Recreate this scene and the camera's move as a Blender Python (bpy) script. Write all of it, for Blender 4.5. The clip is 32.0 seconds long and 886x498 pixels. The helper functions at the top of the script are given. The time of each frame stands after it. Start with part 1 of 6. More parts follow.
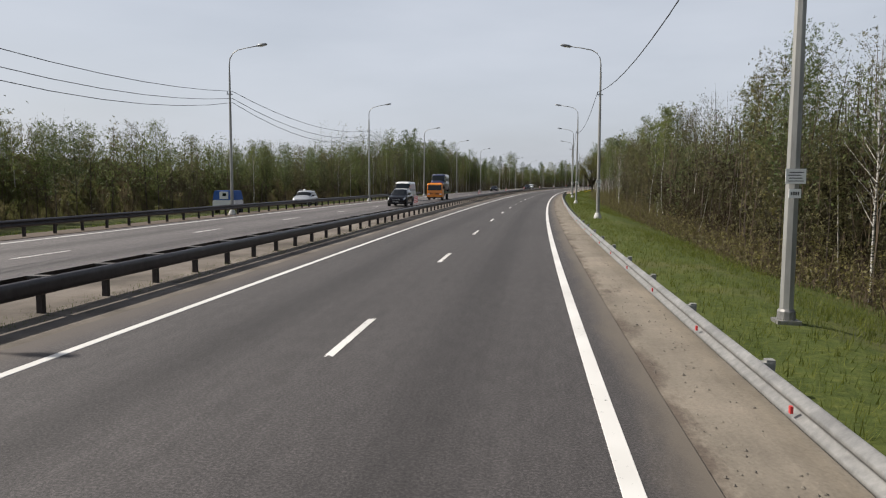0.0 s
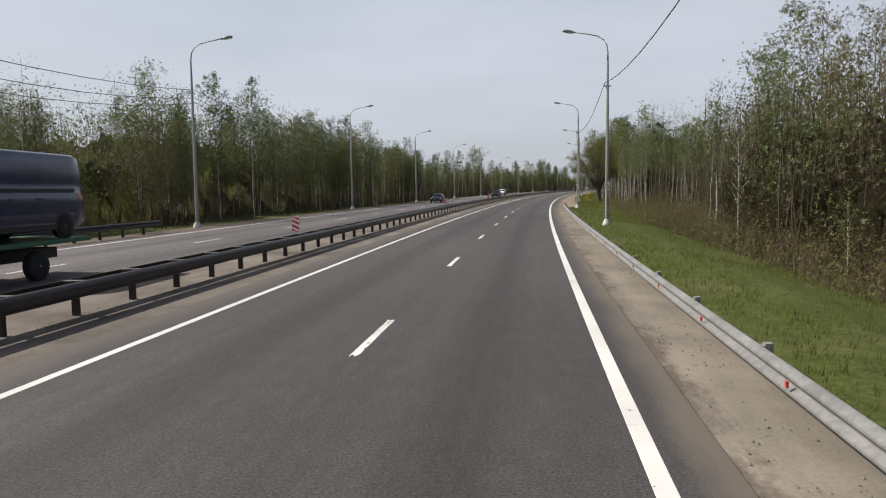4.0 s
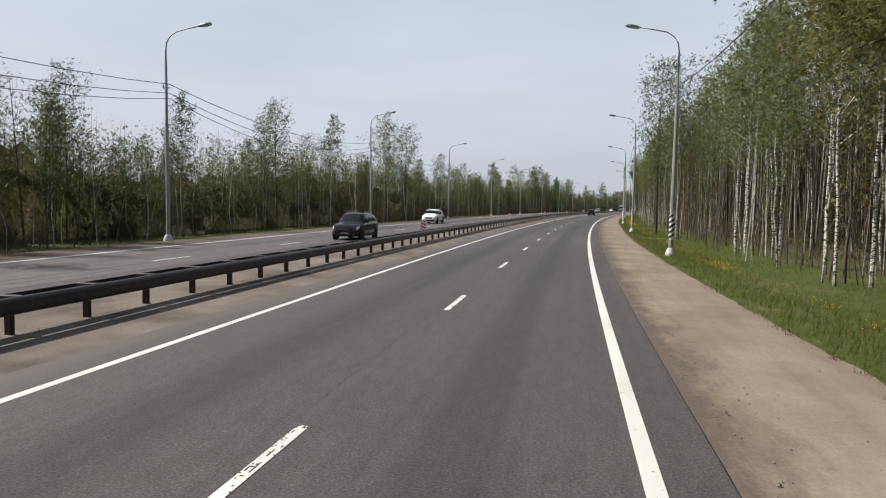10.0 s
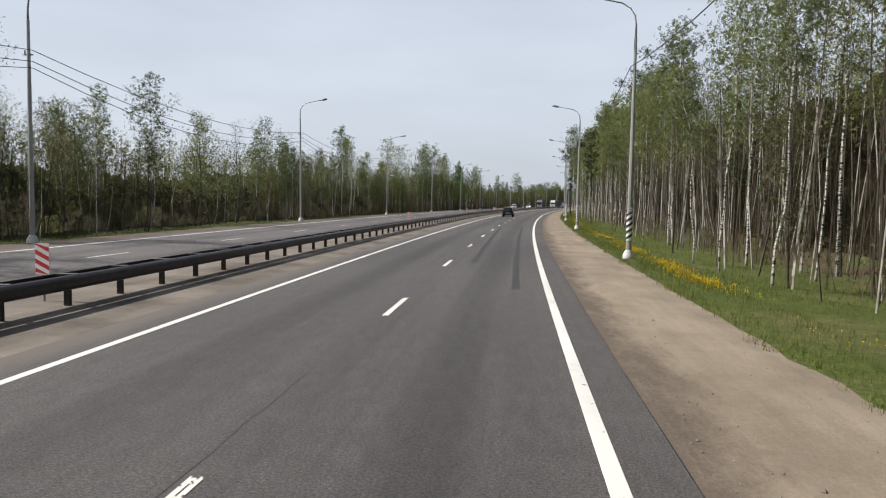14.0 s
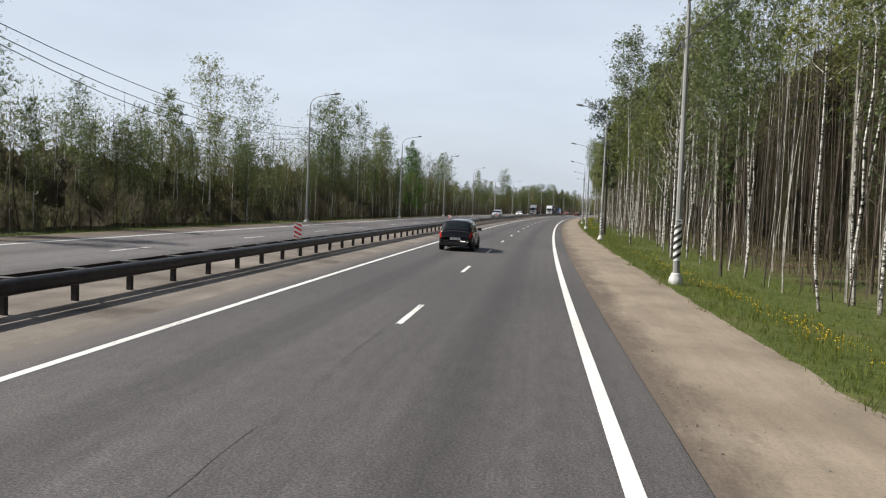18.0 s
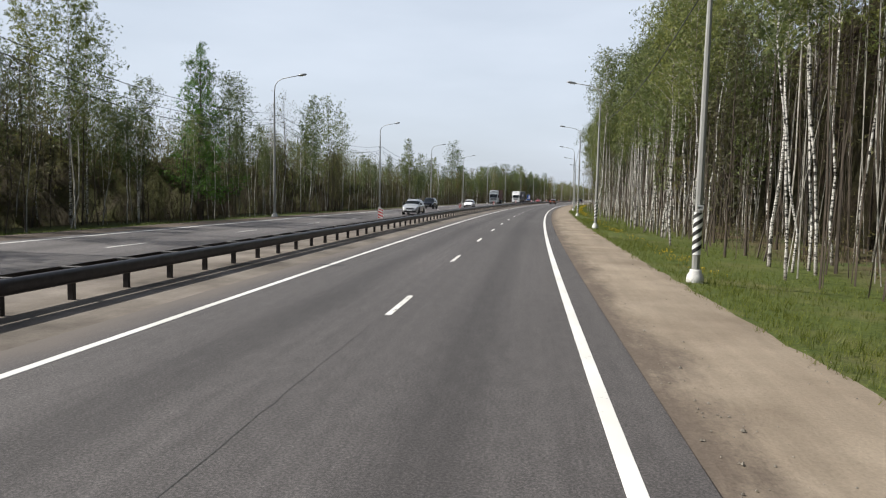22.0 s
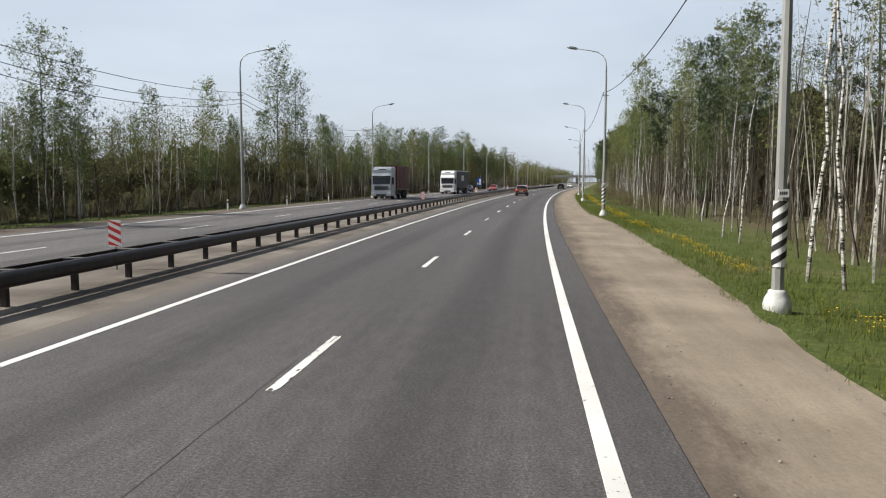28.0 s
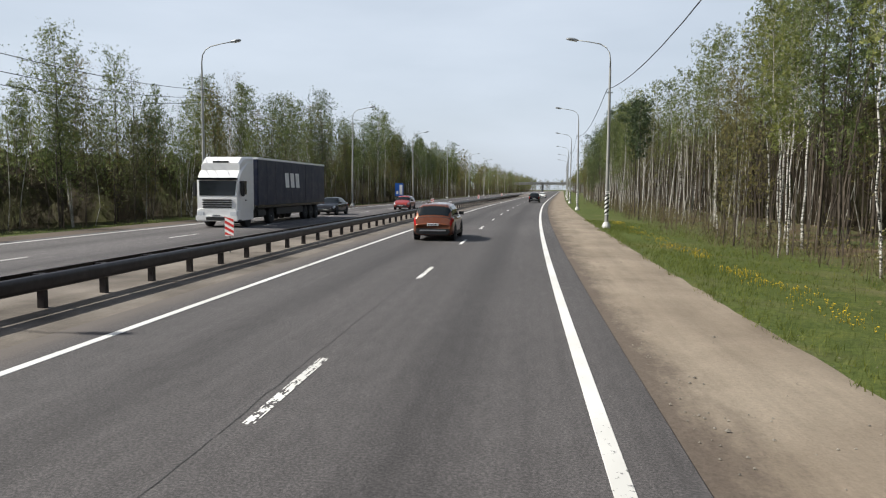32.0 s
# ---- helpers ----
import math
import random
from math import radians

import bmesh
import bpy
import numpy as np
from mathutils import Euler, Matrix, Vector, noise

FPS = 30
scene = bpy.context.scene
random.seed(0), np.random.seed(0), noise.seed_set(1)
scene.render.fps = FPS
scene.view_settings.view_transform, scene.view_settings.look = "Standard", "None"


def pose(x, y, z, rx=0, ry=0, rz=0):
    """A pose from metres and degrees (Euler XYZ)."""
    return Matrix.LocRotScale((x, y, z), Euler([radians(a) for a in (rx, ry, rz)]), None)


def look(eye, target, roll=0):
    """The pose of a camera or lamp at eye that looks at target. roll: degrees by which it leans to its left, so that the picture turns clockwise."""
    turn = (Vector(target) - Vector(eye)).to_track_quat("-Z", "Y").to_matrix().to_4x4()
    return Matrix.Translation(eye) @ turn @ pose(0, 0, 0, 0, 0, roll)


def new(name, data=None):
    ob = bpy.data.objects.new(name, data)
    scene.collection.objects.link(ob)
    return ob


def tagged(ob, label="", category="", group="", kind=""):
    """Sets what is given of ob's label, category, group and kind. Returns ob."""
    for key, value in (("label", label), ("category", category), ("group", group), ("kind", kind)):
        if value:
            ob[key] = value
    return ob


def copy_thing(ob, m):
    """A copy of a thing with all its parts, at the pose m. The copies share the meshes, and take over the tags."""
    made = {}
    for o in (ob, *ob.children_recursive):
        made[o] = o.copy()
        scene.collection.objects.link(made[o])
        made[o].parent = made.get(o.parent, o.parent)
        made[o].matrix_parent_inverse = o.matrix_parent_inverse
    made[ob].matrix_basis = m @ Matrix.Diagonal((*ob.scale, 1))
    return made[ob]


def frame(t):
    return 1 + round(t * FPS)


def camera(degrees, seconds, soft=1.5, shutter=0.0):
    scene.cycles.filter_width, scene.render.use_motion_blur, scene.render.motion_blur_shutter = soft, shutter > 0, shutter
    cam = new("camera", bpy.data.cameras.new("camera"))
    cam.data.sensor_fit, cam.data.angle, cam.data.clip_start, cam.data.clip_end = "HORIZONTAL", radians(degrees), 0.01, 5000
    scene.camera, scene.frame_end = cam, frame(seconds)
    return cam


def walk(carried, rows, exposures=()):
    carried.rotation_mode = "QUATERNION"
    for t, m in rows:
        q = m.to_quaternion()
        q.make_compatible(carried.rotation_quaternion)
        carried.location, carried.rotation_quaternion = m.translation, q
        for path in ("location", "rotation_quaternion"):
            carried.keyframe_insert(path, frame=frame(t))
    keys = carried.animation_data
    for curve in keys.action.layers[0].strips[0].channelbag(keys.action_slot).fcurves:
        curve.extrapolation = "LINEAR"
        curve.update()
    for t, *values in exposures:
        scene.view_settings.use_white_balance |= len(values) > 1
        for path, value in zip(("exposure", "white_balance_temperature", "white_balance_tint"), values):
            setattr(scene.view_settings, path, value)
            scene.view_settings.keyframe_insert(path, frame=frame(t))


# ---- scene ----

cam = camera(63.19, 32.0, soft=1.15, shutter=0.0)

# The road's reference line (the nearside edge line): curvature every 50 m from -50 m on, in degrees per 100 m.
BENDS = [2.69, 2.69, 2.58, 2.24, 2.59, 3.14, 3.18, 2.76, 2.92, 2.84, 2.18, 2.19, 2.73, 3.33, 3.24, 2.71, 2.09, 1.11, 0.00, 0.00, 0.00, 0.00, 0.00, 0.00, 0.00, 0.00]
STEP = 2.0
SS = np.arange(-300.0, 2401.0, STEP)
_bend = np.interp(SS, -50.0 + 50.0 * np.arange(len(BENDS)), np.radians(np.array(BENDS)) / 100.0, right=0.0)
_head = np.r_[0.0, np.cumsum((_bend[1:] + _bend[:-1]) / 2 * STEP)]
_zero = int(round(300 / STEP))
_head -= _head[_zero]
_dx, _dy = np.sin(_head), np.cos(_head)
_px = np.r_[0.0, np.cumsum((_dx[1:] + _dx[:-1]) / 2 * STEP)]
_py = np.r_[0.0, np.cumsum((_dy[1:] + _dy[:-1]) / 2 * STEP)]
_px -= _px[_zero]
_py -= _py[_zero]


def heading(s):
    return float(np.interp(s, SS, _head))


# crossfall of the whole roadway, higher towards the far side
FALL = [0.0007, 0.0068, 0.0176, 0.0121, 0.0052]


def lift(s, u):
    return -float(np.interp(s, [0, 200, 400, 600, 800], FALL)) * min(6.0, max(-30.0, u))


def at(s, u, z=0.0):
    """World place at s metres along the road, u metres to the right of its edge line."""
    h = heading(s)
    return Vector((float(np.interp(s, SS, _px)) + u * math.cos(h), float(np.interp(s, SS, _py)) - u * math.sin(h), z + lift(s, u)))


def stand(s, u, z=0.0, turn=0.0, scale=1.0):
    """A pose on the road whose y axis runs along it, turned by some degrees to the left."""
    return Matrix.Translation(at(s, u, z)) @ Matrix.Rotation(-heading(s) + radians(turn), 4, "Z") @ Matrix.Scale(scale, 4)


def seat(s, u, z, yaw, pitch, roll):
    """The camera's pose: yaw to the right of the road's heading, pitch up, roll as in look()."""
    az, p, r = heading(s) + radians(yaw), radians(pitch), radians(roll)
    ahead = Vector((math.sin(az) * math.cos(p), math.cos(az) * math.cos(p), math.sin(p)))
    level = Vector((math.cos(az), -math.sin(az), 0.0))
    above = level.cross(ahead)
    right = math.cos(r) * level + math.sin(r) * above
    up = math.cos(r) * above - math.sin(r) * level
    m = Matrix((right, up, -ahead)).transposed().to_4x4()
    m.translation = at(s, u, z)
    return m


EYE = 2.432
# seconds, metres along the road, metres right of the edge line, yaw, pitch, roll
PATH = [
    (0.0, -0.00, -0.865, -6.58, -5.26, 0.31),
    (0.5, 10.40, -0.901, -6.18, -5.24, 0.75),
    (1.0, 20.79, -0.937, -6.54, -5.15, 0.87),
    (1.5, 31.18, -0.969, -6.62, -5.08, 0.96),
    (2.0, 41.57, -0.999, -6.58, -4.93, 2.05),
    (2.5, 51.95, -1.032, -6.67, -3.98, -1.15),
    (3.0, 62.32, -1.058, -6.92, -5.14, 0.17),
    (3.5, 72.69, -1.072, -7.29, -4.55, -0.07),
    (4.0, 83.06, -1.071, -6.79, -4.81, -0.77),
    (4.5, 93.43, -1.049, -7.16, -4.97, 0.06),
    (5.0, 103.78, -1.013, -6.93, -5.14, -0.01),
    (5.5, 114.12, -0.967, -7.14, -5.11, -0.09),
    (6.0, 124.45, -0.914, -7.79, -4.86, -0.26),
    (6.5, 134.77, -0.861, -8.93, -4.29, -0.69),
    (7.0, 145.09, -0.811, -8.51, -4.23, -0.68),
    (7.5, 155.42, -0.769, -8.26, -3.59, 0.78),
    (8.0, 165.74, -0.744, -7.99, -3.01, 1.16),
    (8.5, 176.07, -0.736, -8.79, -3.63, 0.87),
    (9.0, 186.42, -0.743, -9.44, -3.59, 0.79),
    (9.5, 196.79, -0.763, -9.53, -3.50, 0.86),
    (10.0, 207.17, -0.792, -9.77, -3.48, 0.77),
    (10.5, 217.55, -0.825, -10.39, -2.91, 1.08),
    (11.0, 227.91, -0.859, -10.12, -3.14, 0.36),
    (11.5, 238.24, -0.886, -8.32, -3.12, 0.43),
    (12.0, 248.55, -0.907, -6.93, -3.34, 1.42),
    (12.5, 258.86, -0.923, -5.45, -2.57, 1.47),
    (13.0, 269.16, -0.935, -4.73, -2.79, 1.58),
    (13.5, 279.47, -0.943, -5.82, -2.43, 1.71),
    (14.0, 289.79, -0.948, -5.41, -3.74, 0.75),
    (14.5, 300.11, -0.950, -5.34, -4.35, 0.34),
    (15.0, 310.43, -0.951, -5.60, -4.45, 0.26),
    (15.5, 320.76, -0.952, -6.21, -4.09, 0.44),
    (16.0, 331.09, -0.953, -5.90, -3.95, 0.86),
    (16.5, 341.42, -0.955, -6.56, -5.26, 1.05),
    (17.0, 351.73, -0.961, -5.48, -5.15, 1.23),
    (17.5, 362.04, -0.973, -6.15, -4.13, 1.93),
    (18.0, 372.32, -0.991, -6.90, -3.45, 2.17),
    (18.5, 382.60, -1.013, -7.26, -2.41, 1.33),
    (19.0, 392.86, -1.038, -7.38, -2.20, 0.27),
    (19.5, 403.12, -1.066, -6.62, -3.01, 0.66),
    (20.0, 413.38, -1.086, -6.52, -3.54, 0.91),
    (20.5, 423.64, -1.089, -6.94, -4.20, -0.04),
    (21.0, 433.90, -1.065, -7.26, -3.88, 0.49),
    (21.5, 444.16, -1.025, -6.23, -3.64, 0.49),
    (22.0, 454.42, -0.978, -6.41, -4.28, 1.03),
    (22.5, 464.69, -0.931, -4.56, -5.30, 1.38),
    (23.0, 474.95, -0.892, -4.58, -4.27, 0.54),
    (23.5, 485.20, -0.866, -5.19, -5.28, 0.24),
    (24.0, 495.47, -0.852, -5.40, -5.25, 0.84),
    (24.5, 505.74, -0.842, -6.21, -4.55, 0.46),
    (25.0, 516.03, -0.832, -5.84, -4.93, 0.25),
    (25.5, 526.33, -0.822, -5.83, -5.02, 0.30),
    (26.0, 536.66, -0.811, -6.19, -4.85, 0.65),
    (26.5, 547.01, -0.799, -6.93, -4.38, 1.45),
    (27.0, 557.37, -0.783, -6.50, -4.95, 0.14),
    (27.5, 567.76, -0.767, -6.17, -4.87, 0.30),
    (28.0, 578.15, -0.757, -6.37, -5.42, 0.15),
    (28.5, 588.55, -0.751, -6.39, -5.51, -0.90),
    (29.0, 598.95, -0.746, -6.52, -5.56, -0.62),
    (29.5, 609.34, -0.739, -5.44, -4.56, -0.08),
    (30.0, 619.73, -0.735, -5.69, -4.87, 0.05),
    (30.5, 630.12, -0.743, -4.89, -5.25, -0.40),
    (31.0, 640.52, -0.770, -4.85, -4.98, -0.56),
    (31.5, 650.92, -0.815, -5.33, -5.66, 1.08),
    (32.0, 661.31, -0.870, -5.97, -4.83, 0.35),
]
walk(cam, [(t, seat(s, u, EYE, yaw, pitch, roll)) for t, s, u, yaw, pitch, roll in PATH], exposures=((0.0, 0.23, 6600, 10), (8.0, 0.30, 6550, 10), (14.0, 0.42, 6480, 9), (18.0, 0.51, 6400, 8), (24.0, 0.52, 6390, 8), (28.0, 0.46, 6370, 7), (32.0, 0.46, 6360, 7)))

# ---- light ----
world = bpy.data.worlds.new("sky")
scene.world = world
world.use_nodes = True
wn, wl = world.node_tree.nodes, world.node_tree.links
SUN_AZ, SUN_EL = radians(278.0), radians(43.0)  # clockwise from +y
sky = wn.new("ShaderNodeTexSky")
sky.sky_type, sky.sun_disc = "NISHITA", False
sky.sun_elevation, sky.sun_rotation = SUN_EL, SUN_AZ
sky.air_density, sky.dust_density, sky.ozone_density = 1.0, 3.0, 1.0
# thin high cloud that whitens the whole sky
veil = wn.new("ShaderNodeMix")
veil.data_type = "RGBA"
veil_noise = wn.new("ShaderNodeTexNoise")
veil_noise.inputs["Scale"].default_value, veil_noise.inputs["Detail"].default_value = 2.2, 6.0
veil_map = wn.new("ShaderNodeMapRange")
veil_map.inputs[1].default_value, veil_map.inputs[2].default_value = 0.3, 0.75
veil_map.inputs[3].default_value, veil_map.inputs[4].default_value = 0.62, 0.88
veil_co = wn.new("ShaderNodeTexCoord")
veil_squash = wn.new("ShaderNodeMapping")
veil_squash.inputs["Scale"].default_value = (1.0, 1.0, 4.0)
wl.new(veil_co.outputs["Generated"], veil_squash.inputs[0])
wl.new(veil_squash.outputs[0], veil_noise.inputs["Vector"])
wl.new(veil_noise.outputs[0], veil_map.inputs[0])
# the veil is thick low down and thins out overhead
veil_up = wn.new("ShaderNodeSeparateXYZ")
wl.new(veil_co.outputs["Generated"], veil_up.inputs[0])
veil_thin = wn.new("ShaderNodeMapRange")
veil_thin.interpolation_type = "SMOOTHSTEP"
veil_thin.inputs[1].default_value, veil_thin.inputs[2].default_value = 0.2, 0.75
veil_thin.inputs[3].default_value, veil_thin.inputs[4].default_value = 1.0, 0.12
wl.new(veil_up.outputs[2], veil_thin.inputs[0])
veil_mul = wn.new("ShaderNodeMath")
veil_mul.operation = "MULTIPLY"
wl.new(veil_map.outputs[0], veil_mul.inputs[0])
wl.new(veil_thin.outputs[0], veil_mul.inputs[1])
wl.new(veil_mul.outputs[0], veil.inputs[0])
wl.new(sky.outputs[0], veil.inputs[6])
veil.inputs[7].default_value = (8.5, 9.15, 10.35, 1)
wl.new(veil.outputs[2], wn["Background"].inputs[0])
wn["Background"].inputs[1].default_value = 0.068

sun = new("sun", bpy.data.lights.new("sun", "SUN"))
sun.data.energy, sun.data.angle, sun.data.color = 5.0, radians(0.53), (1.0, 0.945, 0.875)
_to = Vector((math.sin(SUN_AZ) * math.cos(SUN_EL), math.cos(SUN_AZ) * math.cos(SUN_EL), math.sin(SUN_EL)))
sun.matrix_world = look(_to * 100, (0, 0, 0))


# ---- materials ----
def shader(name, rough=0.8, metal=0.0, spec=0.5):
    m = bpy.data.materials.new(name)
    m.use_nodes = True
    b = m.node_tree.nodes["Principled BSDF"]
    b.inputs["Roughness"].default_value, b.inputs["Metallic"].default_value = rough, metal
    b.inputs["Specular IOR Level"].default_value = spec
    return m, m.node_tree.nodes, m.node_tree.links, b


def noise_of(n, l, co, scale, detail=4.0, rough=0.55, stretch=None):
    if stretch:
        sq = n.new("ShaderNodeMapping")
        sq.inputs["Scale"].default_value = stretch
        l.new(co, sq.inputs[0])
        co = sq.outputs[0]
    t = n.new("ShaderNodeTexNoise")
    t.inputs["Scale"].default_value, t.inputs["Detail"].default_value, t.inputs["Roughness"].default_value = scale, detail, rough
    l.new(co, t.inputs["Vector"])
    return t.outputs[0]


def ramp_of(n, l, fac, stops):
    r = n.new("ShaderNodeValToRGB")
    while len(r.color_ramp.elements) < len(stops):
        r.color_ramp.elements.new(0.5)
    for e, (p, c) in zip(r.color_ramp.elements, stops):
        e.position = p
        e.color = (*c, 1) if len(c) == 3 else c
    l.new(fac, r.inputs[0])
    return r.outputs[0]


def mix_of(n, l, fac, a, b, mode="MIX"):
    m = n.new("ShaderNodeMix")
    m.data_type, m.blend_type = "RGBA", mode
    for sock, v in ((m.inputs[0], fac), (m.inputs[6], a), (m.inputs[7], b)):
        if isinstance(v, (int, float)):
            sock.default_value = v
        elif isinstance(v, tuple):
            sock.default_value = (*v, 1)
        else:
            l.new(v, sock)
    return m.outputs[2]


def bump_of(n, l, b, height, strength, distance=0.02):
    k = n.new("ShaderNodeBump")
    k.inputs["Strength"].default_value, k.inputs["Distance"].default_value = strength, distance
    l.new(height, k.inputs["Height"])
    l.new(k.outputs[0], b.inputs["Normal"])


def surf(name, dark, light, scale, rough=0.8, metal=0.0, bump=0.2, stretch=None, wear=0.3, vary=0.0, spec=0.4):
    """A weathered surface: colour between two tones at a fine and a broad scale, with relief."""
    m, n, l, b = shader(name, rough, metal, spec)
    co = n.new("ShaderNodeTexCoord").outputs["Object"]
    fine = noise_of(n, l, co, scale, 6.0, 0.65, stretch)
    broad = noise_of(n, l, co, scale / 9.0, 3.0, 0.5, stretch)
    col = ramp_of(n, l, fine, [(0.3, dark), (0.7, light)])
    tone = ramp_of(n, l, broad, [(0.3, (1 - wear,) * 3), (0.7, (1.0,) * 3)])
    col = mix_of(n, l, 1.0, col, tone, "MULTIPLY")
    if vary:
        info = n.new("ShaderNodeObjectInfo")
        tint = ramp_of(n, l, info.outputs["Random"], [(0.0, (1 - vary,) * 3), (1.0, (1 + vary,) * 3)])
        col = mix_of(n, l, 1.0, col, tint, "MULTIPLY")
    l.new(col, b.inputs["Base Color"])
    if bump:
        bump_of(n, l, b, fine, bump)
    return m


def leaf(name, dark, light, thin=0.35, ragged=0.0):
    """Leaves: a tone per clump and per tree, and some light let through. ragged: leaves to the metre in a spray, with gaps between them."""
    m, n, l, b = shader(name, 0.6, 0.0, 0.3)
    isle = n.new("ShaderNodeNewGeometry").outputs["Random Per Island"]
    info = n.new("ShaderNodeObjectInfo")
    col = ramp_of(n, l, isle, [(0.0, dark), (1.0, light)])
    tint = ramp_of(n, l, info.outputs["Random"], [(0.0, (0.72, 0.74, 0.8)), (0.5, (1.0, 0.98, 0.95)), (1.0, (1.25, 1.12, 0.85))])
    col = mix_of(n, l, 1.0, col, tint, "MULTIPLY")
    l.new(col, b.inputs["Base Color"])
    tr = n.new("ShaderNodeBsdfTranslucent")
    l.new(col, tr.inputs[0])
    add = n.new("ShaderNodeMixShader")
    add.inputs[0].default_value = thin
    l.new(b.outputs[0], add.inputs[1])
    l.new(tr.outputs[0], add.inputs[2])
    out = add.outputs[0]
    if ragged:
        co = n.new("ShaderNodeTexCoord").outputs["Object"]
        gaps = n.new("ShaderNodeMath")
        gaps.operation = "GREATER_THAN"
        gaps.inputs[1].default_value = 0.5
        l.new(noise_of(n, l, co, ragged, 1.0, 0.6), gaps.inputs[0])
        clear = n.new("ShaderNodeBsdfTransparent")
        cut = n.new("ShaderNodeMixShader")
        l.new(gaps.outputs[0], cut.inputs[0])
        l.new(clear.outputs[0], cut.inputs[1])
        l.new(out, cut.inputs[2])
        out = cut.outputs[0]
    l.new(out, n["Material Output"].inputs[0])
    return m


def asphalt(name, lane_mid, lane_width, base=0.085, dust=False):
    """Worn asphalt. UV: metres across and along. Oil strips run down the lanes' middles; dust drifts over its rims."""
    m, n, l, b = shader(name, 0.82, 0.0, 0.35)
    uv = n.new("ShaderNodeTexCoord").outputs["UV"]
    grit = noise_of(n, l, uv, 30.0, 6.0, 0.95)
    patch = noise_of(n, l, uv, 0.5, 4.0, 0.6, (1.0, 0.12, 1.0))
    broad = noise_of(n, l, uv, 0.06, 3.0, 0.5, (1.5, 1.0, 1.0))
    col = ramp_of(n, l, grit, [(0.38, (base * 0.35,) * 3), (0.5, (base * 1.06, base * 0.97, base * 0.955)), (0.62, (base * 2.43, base * 2.22, base * 2.17))])
    sep = n.new("ShaderNodeSeparateXYZ")
    l.new(uv, sep.inputs[0])
    wob = n.new("ShaderNodeMath")
    wob.operation = "MULTIPLY_ADD"
    wob.inputs[1].default_value, wob.inputs[2].default_value = 0.5, -lane_mid - 0.25 + lane_width * 20.5
    l.new(patch, wob.inputs[0])
    across = n.new("ShaderNodeMath")
    across.operation = "ADD"
    l.new(sep.outputs[0], across.inputs[0])
    l.new(wob.outputs[0], across.inputs[1])
    fr = n.new("ShaderNodeMath")
    fr.operation = "PINGPONG"
    fr.inputs[1].default_value = lane_width / 2
    l.new(across.outputs[0], fr.inputs[0])
    nd = n.new("ShaderNodeMath")
    nd.operation = "DIVIDE"
    nd.inputs[1].default_value = lane_width / 2
    l.new(fr.outputs[0], nd.inputs[0])
    strip = ramp_of(n, l, nd.outputs[0], [(0.0, (1.0,) * 3), (0.42, (1.02,) * 3), (0.62, (1.0,) * 3), (0.86, (0.68,) * 3), (1.0, (0.64,) * 3)])
    col = mix_of(n, l, 0.8, col, strip, "MULTIPLY")
    col = mix_of(n, l, 1.0, col, ramp_of(n, l, patch, [(0.25, (0.84,) * 3), (0.75, (1.1,) * 3)]), "MULTIPLY")
    col = mix_of(n, l, 1.0, col, ramp_of(n, l, broad, [(0.3, (0.88,) * 3), (0.7, (1.1,) * 3)]), "MULTIPLY")
    mottle = noise_of(n, l, uv, 5.0, 5.0, 0.7, (1.0, 0.35, 1.0))
    col = mix_of(n, l, 1.0, col, ramp_of(n, l, mottle, [(0.3, (0.82,) * 3), (0.7, (1.16,) * 3)]), "MULTIPLY")
    streak = noise_of(n, l, uv, 1.6, 4.0, 0.6, (3.0, 0.02, 1.0))
    col = mix_of(n, l, 1.0, col, ramp_of(n, l, streak, [(0.3, (0.9,) * 3), (0.7, (1.1,) * 3)]), "MULTIPLY")
    if dust:
        fray = noise_of(n, l, uv, 0.8, 6.0, 0.7, (1.0, 0.3, 1.0))

        def fade(src, a, e, lo=0.0, hi=1.0):
            k = n.new("ShaderNodeMapRange")
            k.interpolation_type = "SMOOTHSTEP"
            k.inputs[1].default_value, k.inputs[2].default_value, k.inputs[3].default_value, k.inputs[4].default_value = a, e, lo, hi
            l.new(src, k.inputs[0])
            return k.outputs[0]

        spread = n.new("ShaderNodeMath")
        spread.operation = "MULTIPLY_ADD"
        spread.inputs[1].default_value = 0.9
        l.new(fray, spread.inputs[0])
        l.new(sep.outputs[0], spread.inputs[2])
        bank = n.new("ShaderNodeMath")
        bank.operation = "MULTIPLY"
        l.new(fade(spread.outputs[0], 0.62, 1.15), bank.inputs[0])
        l.new(fade(sep.outputs[1], 160.0, 182.0, 0.9, 0.0), bank.inputs[1])
        col = mix_of(n, l, bank.outputs[0], col, (0.15, 0.127, 0.101))
        col = mix_of(n, l, fade(spread.outputs[0], -6.95, -7.75, 0.0, 0.8), col, (0.118, 0.100, 0.087))
        age = n.new("ShaderNodeMapRange")
        age.inputs[1].default_value, age.inputs[2].default_value, age.inputs[3].default_value, age.inputs[4].default_value = 130.0, 260.0, 0.82, 1.0
        l.new(sep.outputs[1], age.inputs[0])
        col = mix_of(n, l, 1.0, col, age.outputs[0], "MULTIPLY")
    l.new(col, b.inputs["Base Color"])
    bump_of(n, l, b, grit, 0.25, 0.004)
    return m


